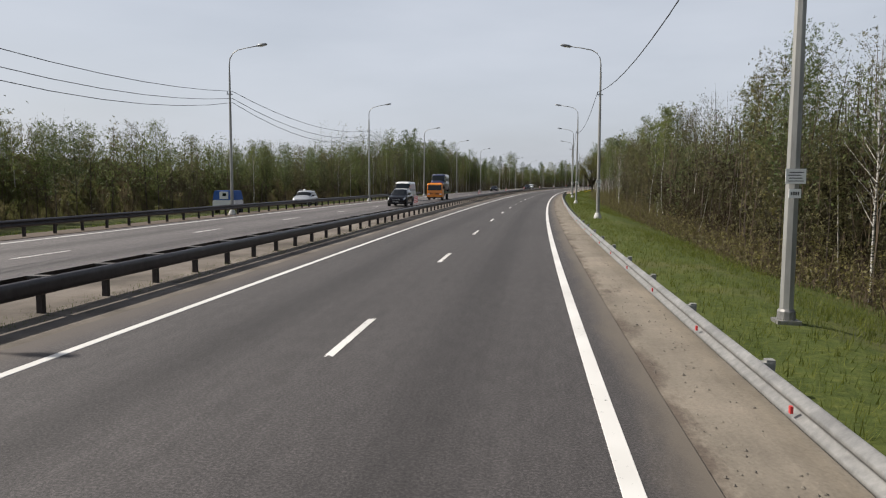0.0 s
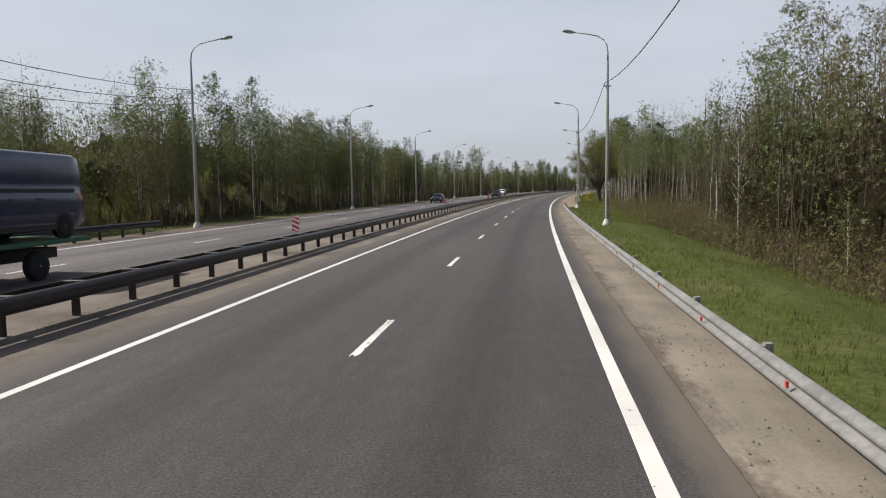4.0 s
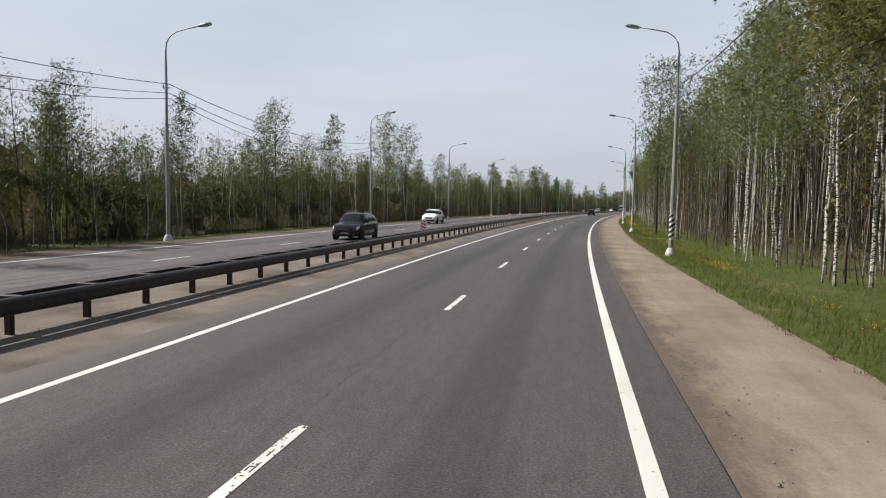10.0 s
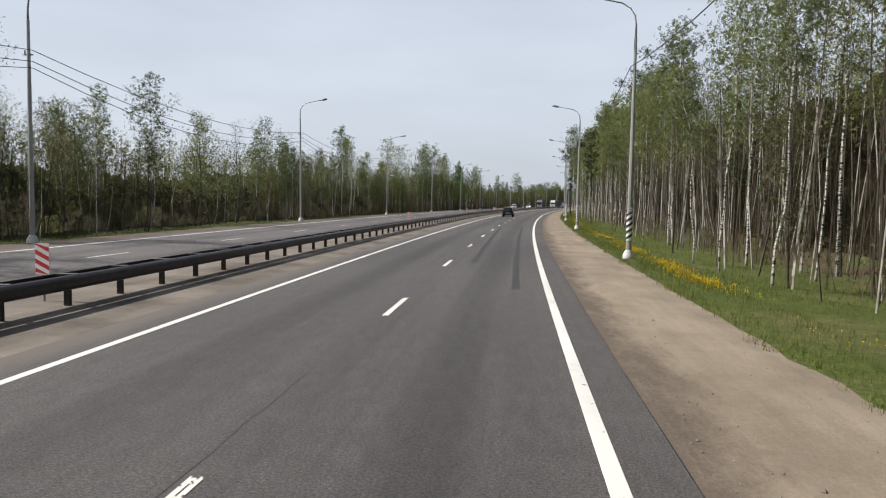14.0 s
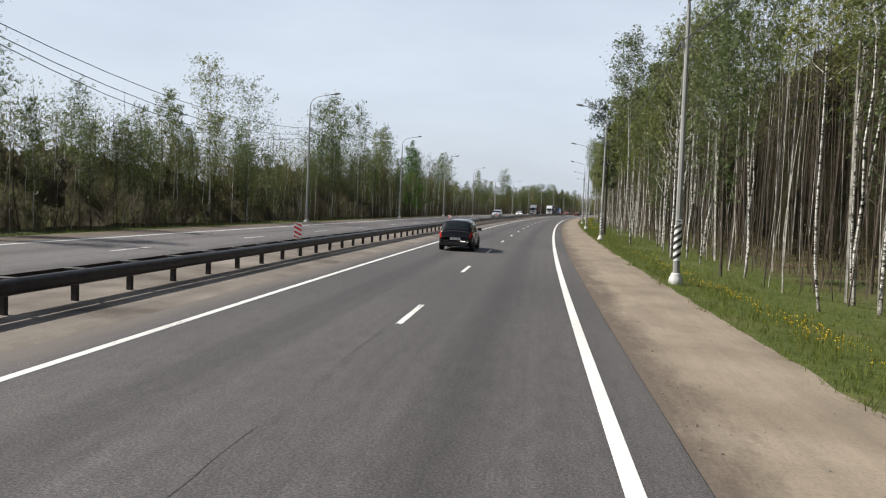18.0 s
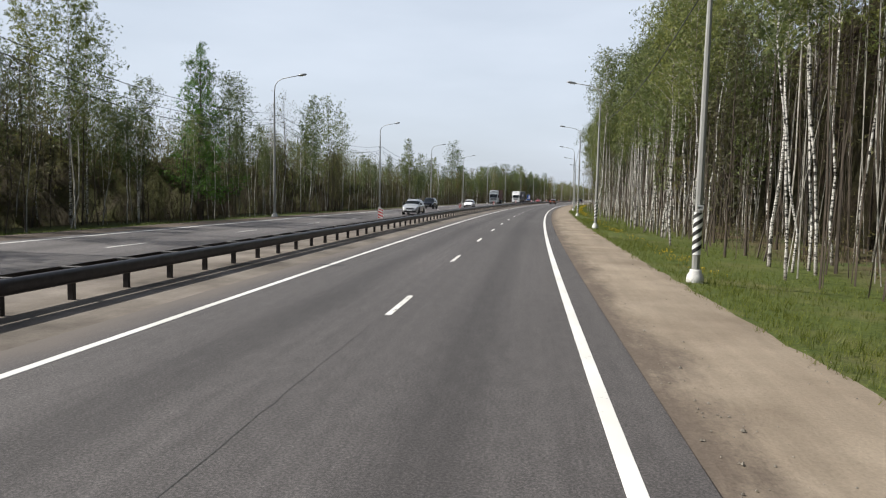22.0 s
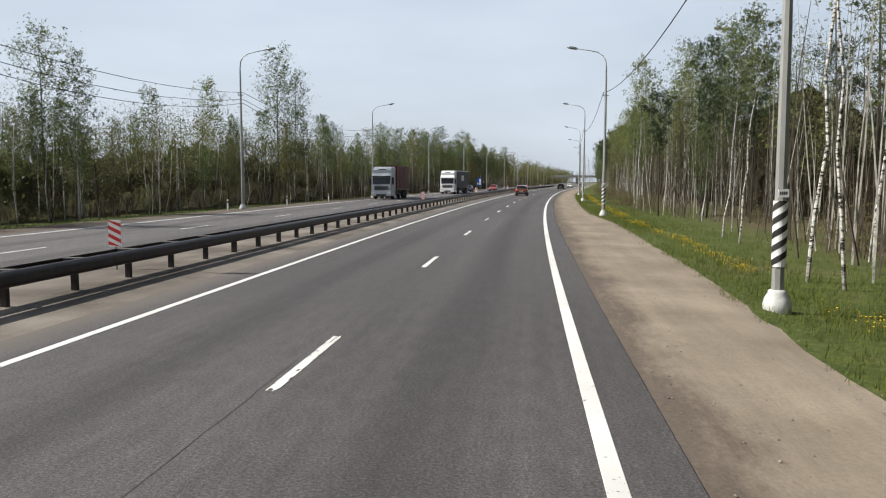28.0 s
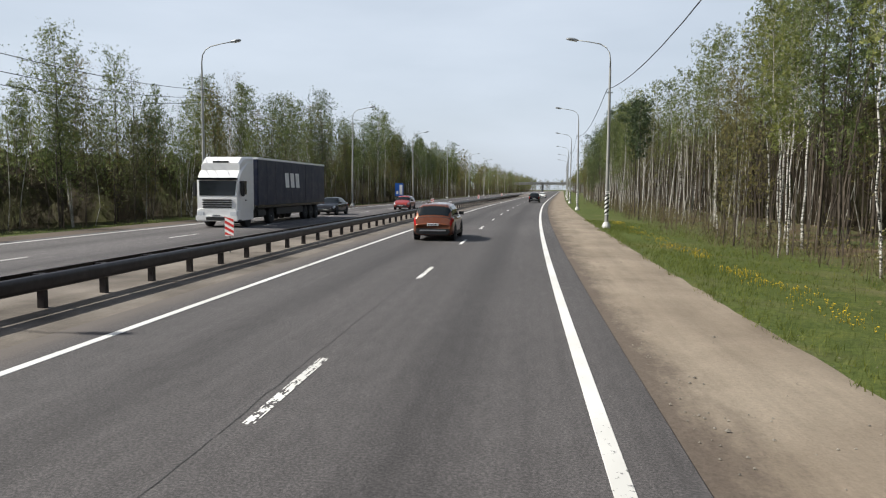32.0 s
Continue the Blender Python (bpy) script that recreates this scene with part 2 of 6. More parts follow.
def road_paint(name):
    """White thermoplastic, dirty and worn away in spots."""
    m, n, l, b = shader(name, 0.6, 0.0, 0.4)
    co = n.new("ShaderNodeTexCoord").outputs["Object"]
    fine = noise_of(n, l, co, 9.0, 6.0, 0.7)
    broad = noise_of(n, l, co, 0.35, 3.0, 0.6)
    col = ramp_of(n, l, broad, [(0.3, (0.52, 0.51, 0.48)), (0.7, (0.68, 0.67, 0.64))])
    s = n.new("ShaderNodeMath")
    s.operation = "MULTIPLY_ADD"
    s.inputs[1].default_value = 0.35
    l.new(broad, s.inputs[0])
    l.new(fine, s.inputs[2])
    chip = ramp_of(n, l, s.outputs[0], [(0.485, (1, 1, 1)), (0.515, (0, 0, 0))])
    l.new(mix_of(n, l, chip, col, (0.1, 0.1, 0.1)), b.inputs["Base Color"])
    bump_of(n, l, b, fine, 0.2, 0.004)
    return m


def gravel(name, a, b_, c, rim=None):
    """Gravel and dust. rim: (from, to) metres across, where damp dirt darkens it in blotches."""
    m, n, l, b = shader(name, 0.95, 0.0, 0.2)
    co = n.new("ShaderNodeTexCoord").outputs["Object"]
    v = n.new("ShaderNodeTexVoronoi")
    v.inputs["Scale"].default_value = 22.0
    l.new(co, v.inputs["Vector"])
    fine = noise_of(n, l, co, 18.0, 6.0, 0.75)
    broad = noise_of(n, l, co, 0.35, 5.0, 0.6)
    col = ramp_of(n, l, broad, [(0.32, a), (0.47, b_), (0.68, c)])
    col = mix_of(n, l, 0.5, col, ramp_of(n, l, fine, [(0.25, (0.55,) * 3), (0.5, (0.97,) * 3), (0.8, (1.3,) * 3)]), "MULTIPLY")
    rut = noise_of(n, l, n.new("ShaderNodeTexCoord").outputs["UV"], 0.9, 5.0, 0.7, (1.6, 0.14, 1.0))
    col = mix_of(n, l, 1.0, col, ramp_of(n, l, rut, [(0.3, (0.8,) * 3), (0.65, (1.08,) * 3)]), "MULTIPLY")
    if rim:
        uv = n.new("ShaderNodeTexCoord").outputs["UV"]
        sep = n.new("ShaderNodeSeparateXYZ")
        l.new(uv, sep.inputs[0])
        blot = noise_of(n, l, uv, 1.1, 6.0, 0.75, (1.0, 0.35, 1.0))
        sum_ = n.new("ShaderNodeMath")
        sum_.operation = "MULTIPLY_ADD"
        sum_.inputs[1].default_value = 2.6
        l.new(blot, sum_.inputs[0])
        l.new(sep.outputs[0], sum_.inputs[2])
        mr = n.new("ShaderNodeMapRange")
        mr.inputs[1].default_value, mr.inputs[2].default_value, mr.inputs[3].default_value, mr.inputs[4].default_value = rim[0] + 1.3, rim[1] + 1.3, 0.85, 0.0
        l.new(sum_.outputs[0], mr.inputs[0])
        col = mix_of(n, l, mr.outputs[0], col, mix_of(n, l, 0.7, (0.085, 0.067, 0.054), ramp_of(n, l, fine, [(0.3, (0.6,) * 3), (0.75, (1.5,) * 3)]), "MULTIPLY"))
    l.new(col, b.inputs["Base Color"])
    mixh = mix_of(n, l, 0.5, fine, v.outputs["Distance"])
    bump_of(n, l, b, mixh, 0.35, 0.02)
    return m


def ground_mat(name):
    """Turf near the road, leaf litter and moss under the trees. UV: metres across and along."""
    m, n, l, b = shader(name, 0.95, 0.0, 0.15)
    uv = n.new("ShaderNodeTexCoord").outputs["UV"]
    sep = n.new("ShaderNodeSeparateXYZ")
    l.new(uv, sep.inputs[0])
    broad = noise_of(n, l, uv, 0.25, 5.0, 0.6)
    fine = noise_of(n, l, uv, 7.0, 6.0, 0.7)
    turf = ramp_of(n, l, fine, [(0.25, (0.028, 0.041, 0.010)), (0.5, (0.064, 0.084, 0.020)), (0.8, (0.122, 0.132, 0.038))])
    turf = mix_of(n, l, ramp_of(n, l, broad, [(0.5, (0,) * 3), (0.8, (0.6,) * 3)]), turf, (0.17, 0.135, 0.08))
    tuft = noise_of(n, l, uv, 1.3, 6.0, 0.75)
    turf = mix_of(n, l, 1.0, turf, ramp_of(n, l, tuft, [(0.3, (0.62, 0.68, 0.6)), (0.5, (1.0, 1.0, 1.0)), (0.72, (1.45, 1.28, 1.2))]), "MULTIPLY")
    litter = ramp_of(n, l, fine, [(0.25, (0.045, 0.034, 0.02)), (0.55, (0.11, 0.08, 0.05)), (0.85, (0.19, 0.15, 0.09))])
    litter = mix_of(n, l, ramp_of(n, l, broad, [(0.42, (0,) * 3), (0.62, (0.75,) * 3)]), litter, (0.06, 0.10, 0.025))
    ab = n.new("ShaderNodeMath")
    ab.operation = "MULTIPLY_ADD"
    ab.inputs[1].default_value = 7.0
    l.new(broad, ab.inputs[0])
    cen = n.new("ShaderNodeMath")
    cen.operation = "ADD"
    cen.inputs[1].default_value = 9.5
    l.new(sep.outputs[0], cen.inputs[0])
    absn = n.new("ShaderNodeMath")
    absn.operation = "ABSOLUTE"
    l.new(cen.outputs[0], absn.inputs[0])
    l.new(absn.outputs[0], ab.inputs[2])
    mr = n.new("ShaderNodeMapRange")
    mr.inputs[1].default_value, mr.inputs[2].default_value = 23.0, 26.5
    l.new(ab.outputs[0], mr.inputs[0])
    l.new(mix_of(n, l, mr.outputs[0], turf, litter), b.inputs["Base Color"])
    bump_of(n, l, b, fine, 0.8, 0.06)
    return m


def bark_birch(name):
    """White birch bark with dark bands and a dark, rough foot."""
    m, n, l, b = shader(name, 0.75, 0.0, 0.3)
    co = n.new("ShaderNodeTexCoord").outputs["Object"]
    bands = noise_of(n, l, co, 3.6, 5.0, 0.7, (1.0, 1.0, 3.4))
    fine = noise_of(n, l, co, 30.0, 4.0, 0.7)
    col = ramp_of(n, l, bands, [(0.45, (0.022, 0.019, 0.017)), (0.49, (0.44, 0.42, 0.385)), (0.6, (0.60, 0.58, 0.54)), (0.75, (0.70, 0.68, 0.63))])
    sep = n.new("ShaderNodeSeparateXYZ")
    l.new(co, sep.inputs[0])
    low = ramp_of(n, l, sep.outputs[2], [(0.0, (0.8,) * 3), (0.9, (0.0,) * 3)])
    col = mix_of(n, l, low, col, (0.11, 0.095, 0.075))
    hi = n.new("ShaderNodeMapRange")
    hi.inputs[1].default_value, hi.inputs[2].default_value, hi.inputs[4].default_value = 8.0, 13.5, 0.5
    l.new(sep.outputs[2], hi.inputs[0])
    col = mix_of(n, l, hi.outputs[0], col, (0.16, 0.11, 0.08))
    l.new(col, b.inputs["Base Color"])
    bump_of(n, l, b, fine, 0.3)
    return m


def paint(name, colour, rough=0.3, coat=0.4, metal=0.0, dust=0.12):
    m, n, l, b = shader(name, rough, metal, 0.3)
    co = n.new("ShaderNodeTexCoord").outputs["Object"]
    d = noise_of(n, l, co, 1.8, 5.0, 0.6)
    l.new(mix_of(n, l, ramp_of(n, l, d, [(0.45, (0,) * 3), (0.8, (dust,) * 3)]), colour, (0.3, 0.27, 0.23)), b.inputs["Base Color"])
    b.inputs["Coat Weight"].default_value, b.inputs["Coat Roughness"].default_value = coat, 0.06
    return m


ASPHALT = asphalt("asphalt_worn", -1.8, 3.6, 0.0605, True)
ASPHALT_FAR = asphalt("asphalt_grey", -14.55, 3.7, 0.089)
PAINT = road_paint("road_marking_white")
VERGE = gravel("sandy_gravel", (0.178, 0.143, 0.107), (0.218, 0.178, 0.135), (0.268, 0.223, 0.171), (0.85, 1.6))
BANK = gravel("dusty_dirt", (0.15, 0.13, 0.105), (0.20, 0.175, 0.14), (0.26, 0.225, 0.18), (0.6, 1.0))
MEDIAN = gravel("median_gravel", (0.08, 0.069, 0.058), (0.142, 0.123, 0.104), (0.218, 0.191, 0.163))
DRY = leaf("dry_weed_stalks", (0.07, 0.08, 0.025), (0.22, 0.18, 0.09), 0.3)
STONE = surf("loose_stone", (0.09, 0.08, 0.07), (0.3, 0.27, 0.22), 3.0, 0.9, 0.0, 0.0, None, 0.4)
GROUND = ground_mat("turf_and_litter")
RUST = surf("dark_weathered_steel", (0.026, 0.022, 0.023), (0.055, 0.047, 0.046), 6.0, 0.42, 0.3, 0.15, (1, 1, 1), 0.4)
RUST_PALE = surf("dusty_dark_steel", (0.07, 0.065, 0.06), (0.16, 0.15, 0.14), 6.0, 0.7, 0.1, 0.1)
ZINC = surf("galvanised_steel", (0.20, 0.20, 0.195), (0.34, 0.335, 0.32), 8.0, 0.55, 0.4, 0.15, None, 0.4)
ZINC_OLD = surf("dull_galvanised_steel", (0.27, 0.27, 0.255), (0.40, 0.40, 0.375), 5.0, 0.6, 0.3, 0.1, (1, 1, 0.2), 0.3)
CONCRETE = surf("pale_concrete", (0.50, 0.50, 0.48), (0.68, 0.67, 0.64), 9.0, 0.85, 0.0, 0.3, None, 0.3)
BIRCH = bark_birch("birch_bark")
BARK = surf("grey_brown_bark", (0.04, 0.031, 0.024), (0.115, 0.092, 0.07), 9.0, 0.9, 0.0, 0.6, (1, 1, 0.25), 0.3, 0.25)
PINE_BARK = surf("pine_bark", (0.028, 0.023, 0.019), (0.085, 0.066, 0.052), 7.0, 0.9, 0.0, 0.7, (1, 1, 0.3), 0.4)
TWIG = surf("bare_twigs", (0.05, 0.036, 0.024), (0.13, 0.095, 0.062), 4.0, 0.9, 0.0, 0.0, None, 0.3, 0.2)
LEAF_BIRCH = leaf("young_birch_leaves", (0.075, 0.103, 0.033), (0.19, 0.22, 0.078), 0.36, 17.0)
LEAF_FRESH = leaf("fresh_green_leaves", (0.055, 0.088, 0.028), (0.145, 0.18, 0.062), 0.3, 17.0)
LEAF_OLIVE = leaf("olive_budding_leaves", (0.068, 0.069, 0.030), (0.165, 0.157, 0.066), 0.38, 19.0)
LEAF_PINE = leaf("pine_needles", (0.016, 0.032, 0.012), (0.05, 0.075, 0.025), 0.15, 22.0)
LEAF_LARCH = leaf("bright_larch_needles", (0.06, 0.14, 0.02), (0.13, 0.24, 0.035), 0.35, 20.0)
LEAF_WILLOW = leaf("willow_catkins_and_leaves", (0.105, 0.108, 0.032), (0.225, 0.215, 0.066), 0.45, 24.0)
GRASS = leaf("grass_blades", (0.05, 0.076, 0.012), (0.145, 0.172, 0.036), 0.45)
YELLOW = paint("dandelion_yellow", (0.75, 0.5, 0.01), 0.7, 0.0, 0.0, 0.0)
BLACK = paint("black_paint", (0.015, 0.015, 0.016), 0.6, 0.0, 0.0, 0.2)
WHITE = paint("white_paint", (0.75, 0.75, 0.73), 0.5, 0.0, 0.0, 0.25)
RED = paint("red_sheeting", (0.55, 0.04, 0.04), 0.4, 0.1, 0.0, 0.1)
LAMP_GREY = paint("lamp_housing_grey", (0.25, 0.26, 0.27), 0.4, 0.1, 0.3)
CABLE = paint("black_cable", (0.02, 0.02, 0.022), 0.6, 0.0, 0.0, 0.0)


# ---- mesh helpers ----
class Soup:
    """Collects vertices and faces for one mesh."""

    def __init__(self):
        self.v, self.f = [], []

    def face(self, *pts):
        k = len(self.v)
        self.v.extend([tuple(p) for p in pts])
        self.f.append(tuple(range(k, k + len(pts))))

    def tube(self, pts, radii, sides=6, cap=True):
        base = len(self.v)
        for i, p in enumerate(pts):
            p = Vector(p)
            d = (Vector(pts[min(i + 1, len(pts) - 1)]) - Vector(pts[max(i - 1, 0)])).normalized()
            a = d.orthogonal().normalized() if abs(d.z) < 0.99 else Vector((1, 0, 0))
            a = (a - d * a.dot(d)).normalized()
            c = d.cross(a)
            for j in range(sides):
                q = 2 * math.pi * j / sides
                self.v.append(tuple(p + (a * math.cos(q) + c * math.sin(q)) * radii[i]))
        for i in range(len(pts) - 1):
            for j in range(sides):
                k, k2 = base + i * sides + j, base + i * sides + (j + 1) % sides
                self.f.append((k, k2, k2 + sides, k + sides))
        if cap:
            self.f.append(tuple(base + j for j in reversed(range(sides))))
            self.f.append(tuple(base + (len(pts) - 1) * sides + j for j in range(sides)))

    def box(self, lo, hi, m=None):
        (x0, y0, z0), (x1, y1, z1) = lo, hi
        k = len(self.v)
        for p in ((x0, y0, z0), (x1, y0, z0), (x1, y1, z0), (x0, y1, z0), (x0, y0, z1), (x1, y0, z1), (x1, y1, z1), (x0, y1, z1)):
            self.v.append(tuple(m @ Vector(p)) if m else p)
        for q in ((3, 2, 1, 0), (4, 5, 6, 7), (0, 1, 5, 4), (1, 2, 6, 5), (2, 3, 7, 6), (3, 0, 4, 7)):
            self.f.append(tuple(k + i for i in q))

    def lathe(self, prof, sides=16, centre=(0, 0, 0)):
        base = len(self.v)
        for r, z in prof:
            for j in range(sides):
                q = 2 * math.pi * j / sides
                self.v.append((centre[0] + r * math.cos(q), centre[1] + r * math.sin(q), centre[2] + z))
        for i in range(len(prof) - 1):
            for j in range(sides):
                k, k2 = base + i * sides + j, base + i * sides + (j + 1) % sides
                self.f.append((k, k2, k2 + sides, k + sides))
        self.f.append(tuple(base + j for j in reversed(range(sides))))
        self.f.append(tuple(base + (len(prof) - 1) * sides + j for j in range(sides)))

    def mesh(self, name, material, smooth=False):
        me = bpy.data.meshes.new(name)
        me.from_pydata(self.v, [], self.f)
        me.materials.append(material)
        if smooth:
            me.polygons.foreach_set("use_smooth", [True] * len(me.polygons))
        me.update()
        return me


def put(name, me, parent=None, m=None, label=""):
    ob = new(name, me)
    if parent:
        ob.parent = parent
    if m is not None:
        ob.matrix_basis = m
    return tagged(ob, label)


def empty(name, label, category, group="", m=None, kind=""):
    ob = new(name)
    ob.empty_display_size = 0.2
    if m is not None:
        ob.matrix_basis = m
    return tagged(ob, label, category, group, kind)


def strip(name, material, s0, s1, profile, ds=4.0, label="", category="", wobble=0.0, seed=0, rim=None):
    """A band along the road: profile of (u, z), closed or open, swept from s0 to s1; UV in metres."""
    ns = int((s1 - s0) / ds) + 1
    ss = np.linspace(s0, s1, ns)
    rnd = random.Random(seed)
    v, f, uvs = [], [], []
    k = len(profile)
    for s in ss:
        wl_, wr_ = rnd.uniform(-wobble, wobble), rnd.uniform(-wobble, wobble)
        for j, (u, z) in enumerate(profile):
            if rim and j >= k - 3:
                u += table(rim, s) + 0.1 * noise.noise(Vector((s * 0.7, 1.0, seed)))
            v.append(tuple(at(s, u + (wl_ if j == 0 else wr_ if j == k - 1 else 0), z)))
    for i in range(ns - 1):
        for j in range(k - 1):
            a = i * k + j
            f.append((a, a + 1, a + k + 1, a + k))
            uvs += [(profile[j][0], ss[i]), (profile[j + 1][0], ss[i]), (profile[j + 1][0], ss[i + 1]), (profile[j][0], ss[i + 1])]
    me = bpy.data.meshes.new(name)
    me.from_pydata(v, [], f)
    me.materials.append(material)
    lay = me.uv_layers.new(name="metres")
    lay.data.foreach_set("uv", np.array(uvs, dtype=np.float32).ravel())
    ob = new(name, me)
    return tagged(ob, label, category, kind="structure")


# ---- ground and road ----
def table(rows, s):
    return float(np.interp(s, [r[0] for r in rows], [r[1] for r in rows]))


def shelf(s):
    """Depth of the ground beside the road: a high bank at first, almost level later."""
    return float(np.interp(s, [-300, 60, 150, 210, 700, 2400], [-1.7, -1.7, -1.1, -0.45, -0.45, -0.3]))


def ground_z(s, u):
    d = shelf(s)
    if u >= 3.4:
        return float(np.interp(u, [3.4, 4.6, 8.0, 11.0, 14.0, 60.0, 200.0], [-0.03, -0.06, d * 0.55, d, d * 0.9, d * 0.8, -0.2]))
    if u <= -22.0:
        return float(np.interp(-u, [22.0, 24.5, 27.0, 30.0, 36.0, 60.0, 200.0], [-0.05, -0.1, -0.45, -0.5, -0.35, -0.2, 0.0]))
    if u > 1.9 and s < 176:
        return -0.035
    return -0.08


us = [-1400, -700, -350, -200, -120, -80, -60, -48, -40, -36, -33, -31, -29.5, -28, -27, -26, -25, -24, -23, -22, -12, -9, 1.5, 2.0, 2.6, 3.4, 4, 4.6, 5.3, 6, 7, 8, 9, 10, 11, 12.5, 14, 17, 21, 26, 34, 45, 60, 90, 140, 220, 400, 800, 1300]
sss = [-300, -200, -120] + [x * 5.0 for x in range(-16, 181)] + [930, 970, 1020, 1080, 1150, 1250, 1400, 1600, 1900, 2400]
gv, gf, guv = [], [], []
for s in sss:
    for u in us:
        n_ = noise.noise(Vector((s * 0.11, u * 0.11, 0))) * 0.18 + noise.noise(Vector((s * 0.6, u * 0.6, 5))) * 0.06
        gv.append(tuple(at(s, u, ground_z(s, u) + (n_ if (u > 4.2 or u < -23.5) else 0.0))))
K = len(us)
for i in range(len(sss) - 1):
    for j in range(K - 1):
        a = i * K + j
        gf.append((a, a + 1, a + K + 1, a + K))
        guv += [(us[j], sss[i]), (us[j + 1], sss[i]), (us[j + 1], sss[i + 1]), (us[j], sss[i + 1])]
gme = bpy.data.meshes.new("ground")
gme.from_pydata(gv, [], gf)
gme.materials.append(GROUND)
gme.uv_layers.new(name="metres").data.foreach_set("uv", np.array(guv, dtype=np.float32).ravel())
gme.polygons.foreach_set("use_smooth", [True] * len(gme.polygons))
ground = tagged(new("ground", gme), "grassy verges and brown leaf litter under roadside woods", "ground", kind="structure")

END = 1500.0
GRASS_LINE = [(170, 0.0), (215, 0.05), (240, -0.15), (262, -0.32), (282, -0.12), (300, 0.0), (560, 0.0), (588, -0.2), (600, 0.28), (618, 0.5), (626, 0.32), (634, -0.2), (642, -0.22), (668, -0.1), (700, 0.0)]
road = strip("road", ASPHALT, -100, END, [(-8.35, -0.055), (-8.3, 0.0), (-3.6, 0.03), (0.0, 0.012), (0.7, 0.0), (0.74, -0.055)], 4.0, "worn dark grey asphalt carriageway with dashed lane lines", "road", 0.03, 1)
road_far = strip("road_far", ASPHALT_FAR, -100, END, [(-21.7, -0.055), (-21.6, 0.0), (-16.4, 0.03), (-12.4, 0.0), (-12.35, -0.055)], 4.0, "greyer asphalt carriageway of the opposite direction", "road", 0.03, 2)
strip("gravel_shoulder_by_rail", BANK, -100, 171, [(0.5, -0.03), (0.85, -0.012), (1.5, -0.004), (1.9, -0.02), (2.3, -0.05), (2.6, -0.12)], 1.5, "sandy gravel shoulder in front of the guard rail", "shoulder", 0.1, 6)
verge = strip("gravel_shoulder", VERGE, 170, END, [(0.5, -0.03), (0.85, -0.012), (1.6, -0.005), (2.7, -0.008), (3.3, -0.015), (3.75, -0.04), (4.05, -0.16)], 0.8, "sandy brown gravel shoulder with tyre ruts", "shoulder", 0.22, 3, GRASS_LINE)
strip("gravel_shoulder_far", VERGE, -100, END, [(-24.3, -0.2), (-24.1, -0.06), (-23.2, -0.02), (-21.5, -0.012), (-21.3, -0.03)], 2.0, "sandy gravel shoulder beyond the opposite carriageway", "shoulder", 0.15, 4)
median = strip("median", MEDIAN, -100, END, [(-12.6, -0.03), (-12.3, -0.008), (-11.4, 0.03), (-10.4, 0.05), (-9.2, 0.03), (-8.5, -0.004), (-8.1, -0.02)], 2.0, "bare brown gravel median strip with sparse weeds", "median", 0.12, 5)


def line_strip(name, u, w, s0, s1, parent, z=0.019):
    ob = strip(name, PAINT, s0, s1, [(u - w / 2, z + 0.0), (u - w / 2 + 0.004, z + 0.005), (u + w / 2 - 0.004, z + 0.005), (u + w / 2, z)], 3.0)
    del ob["kind"]
    ob.parent = parent
    return ob


line_strip("edge_line", 0.0, 0.19, -100, END, road, 0.0125)
line_strip("edge_line", -7.33, 0.16, -100, END, road, 0.0075)
line_strip("edge_line", -20.75, 0.17, -100, END, road_far, 0.0055)
line_strip("edge_line", -12.75, 0.15, -100, END, road_far, 0.0035)
DASH_AT = [(0, 9.45), (7, 93.0), (13, 164.3), (16, 199.9), (23, 281.0), (29, 351.0), (43, 514.9), (47, 562.4), (50, 597.5), (53, 633.0), (56, 668.1), (156, 1846.0)]
DASH_U = [(-50, -3.58), (50, -3.56), (90, -3.6), (180, -3.6), (215, -3.53), (240, -3.52), (290, -3.58), (395, -3.53), (440, -3.58), (480, -3.64), (540, -3.6), (640, -3.55), (700, -3.57)]


def worn_dash(seed, worn):
    """A painted dash of thin flakes; worn: how far its middle has gone."""
    r = random.Random(seed)
    d = Soup()
    nx, ny = 7, 90
    for i in range(nx):
        x0, x1 = -0.066 + 0.132 * i / nx, -0.066 + 0.132 * (i + 1) / nx
        start = None
        first, last = r.randrange(0, 4), ny - r.randrange(0, 4)
        for j in range(ny + 1):
            rim = i in (0, nx - 1)
            gone = j < first or j >= last or noise.noise(Vector((i * 0.5, j * 0.16, seed * 9.1))) * 0.9 + r.uniform(-0.2, 0.2) + worn * (0.6 if rim else 1.0) > 0.6 or rim and r.random() < 0.05
            if gone and start is not None:
                y0, y1 = -1.45 + 2.9 * start / ny, -1.45 + 2.9 * j / ny
                d.face((x0, y0, 0.004), (x1, y0, 0.004), (x1, y1, 0.004), (x0, y1, 0.004))
                start = None
            elif not gone and start is None:
                start = j
    return d.mesh("lane_dash", PAINT)


DASHES = [worn_dash(k, w) for k, w in enumerate((-0.1, 0.0, 0.08, 0.2, 0.45, 0.05, 0.3))]
for i in range(-6, 100):
    s = float(np.interp(i, [r[0] for r in DASH_AT], [r[1] for r in DASH_AT])) if i >= 0 else 9.33 + i * 11.8
    put("lane_dash", DASHES[(i * 5 + i // 3) % 7], road, stand(s + 1.45, table(DASH_U, s), 0.0315))
    put("lane_dash", DASHES[(i * 3) % 4], road_far, stand(9.5 + i * 11.78, -16.45, 0.0315))


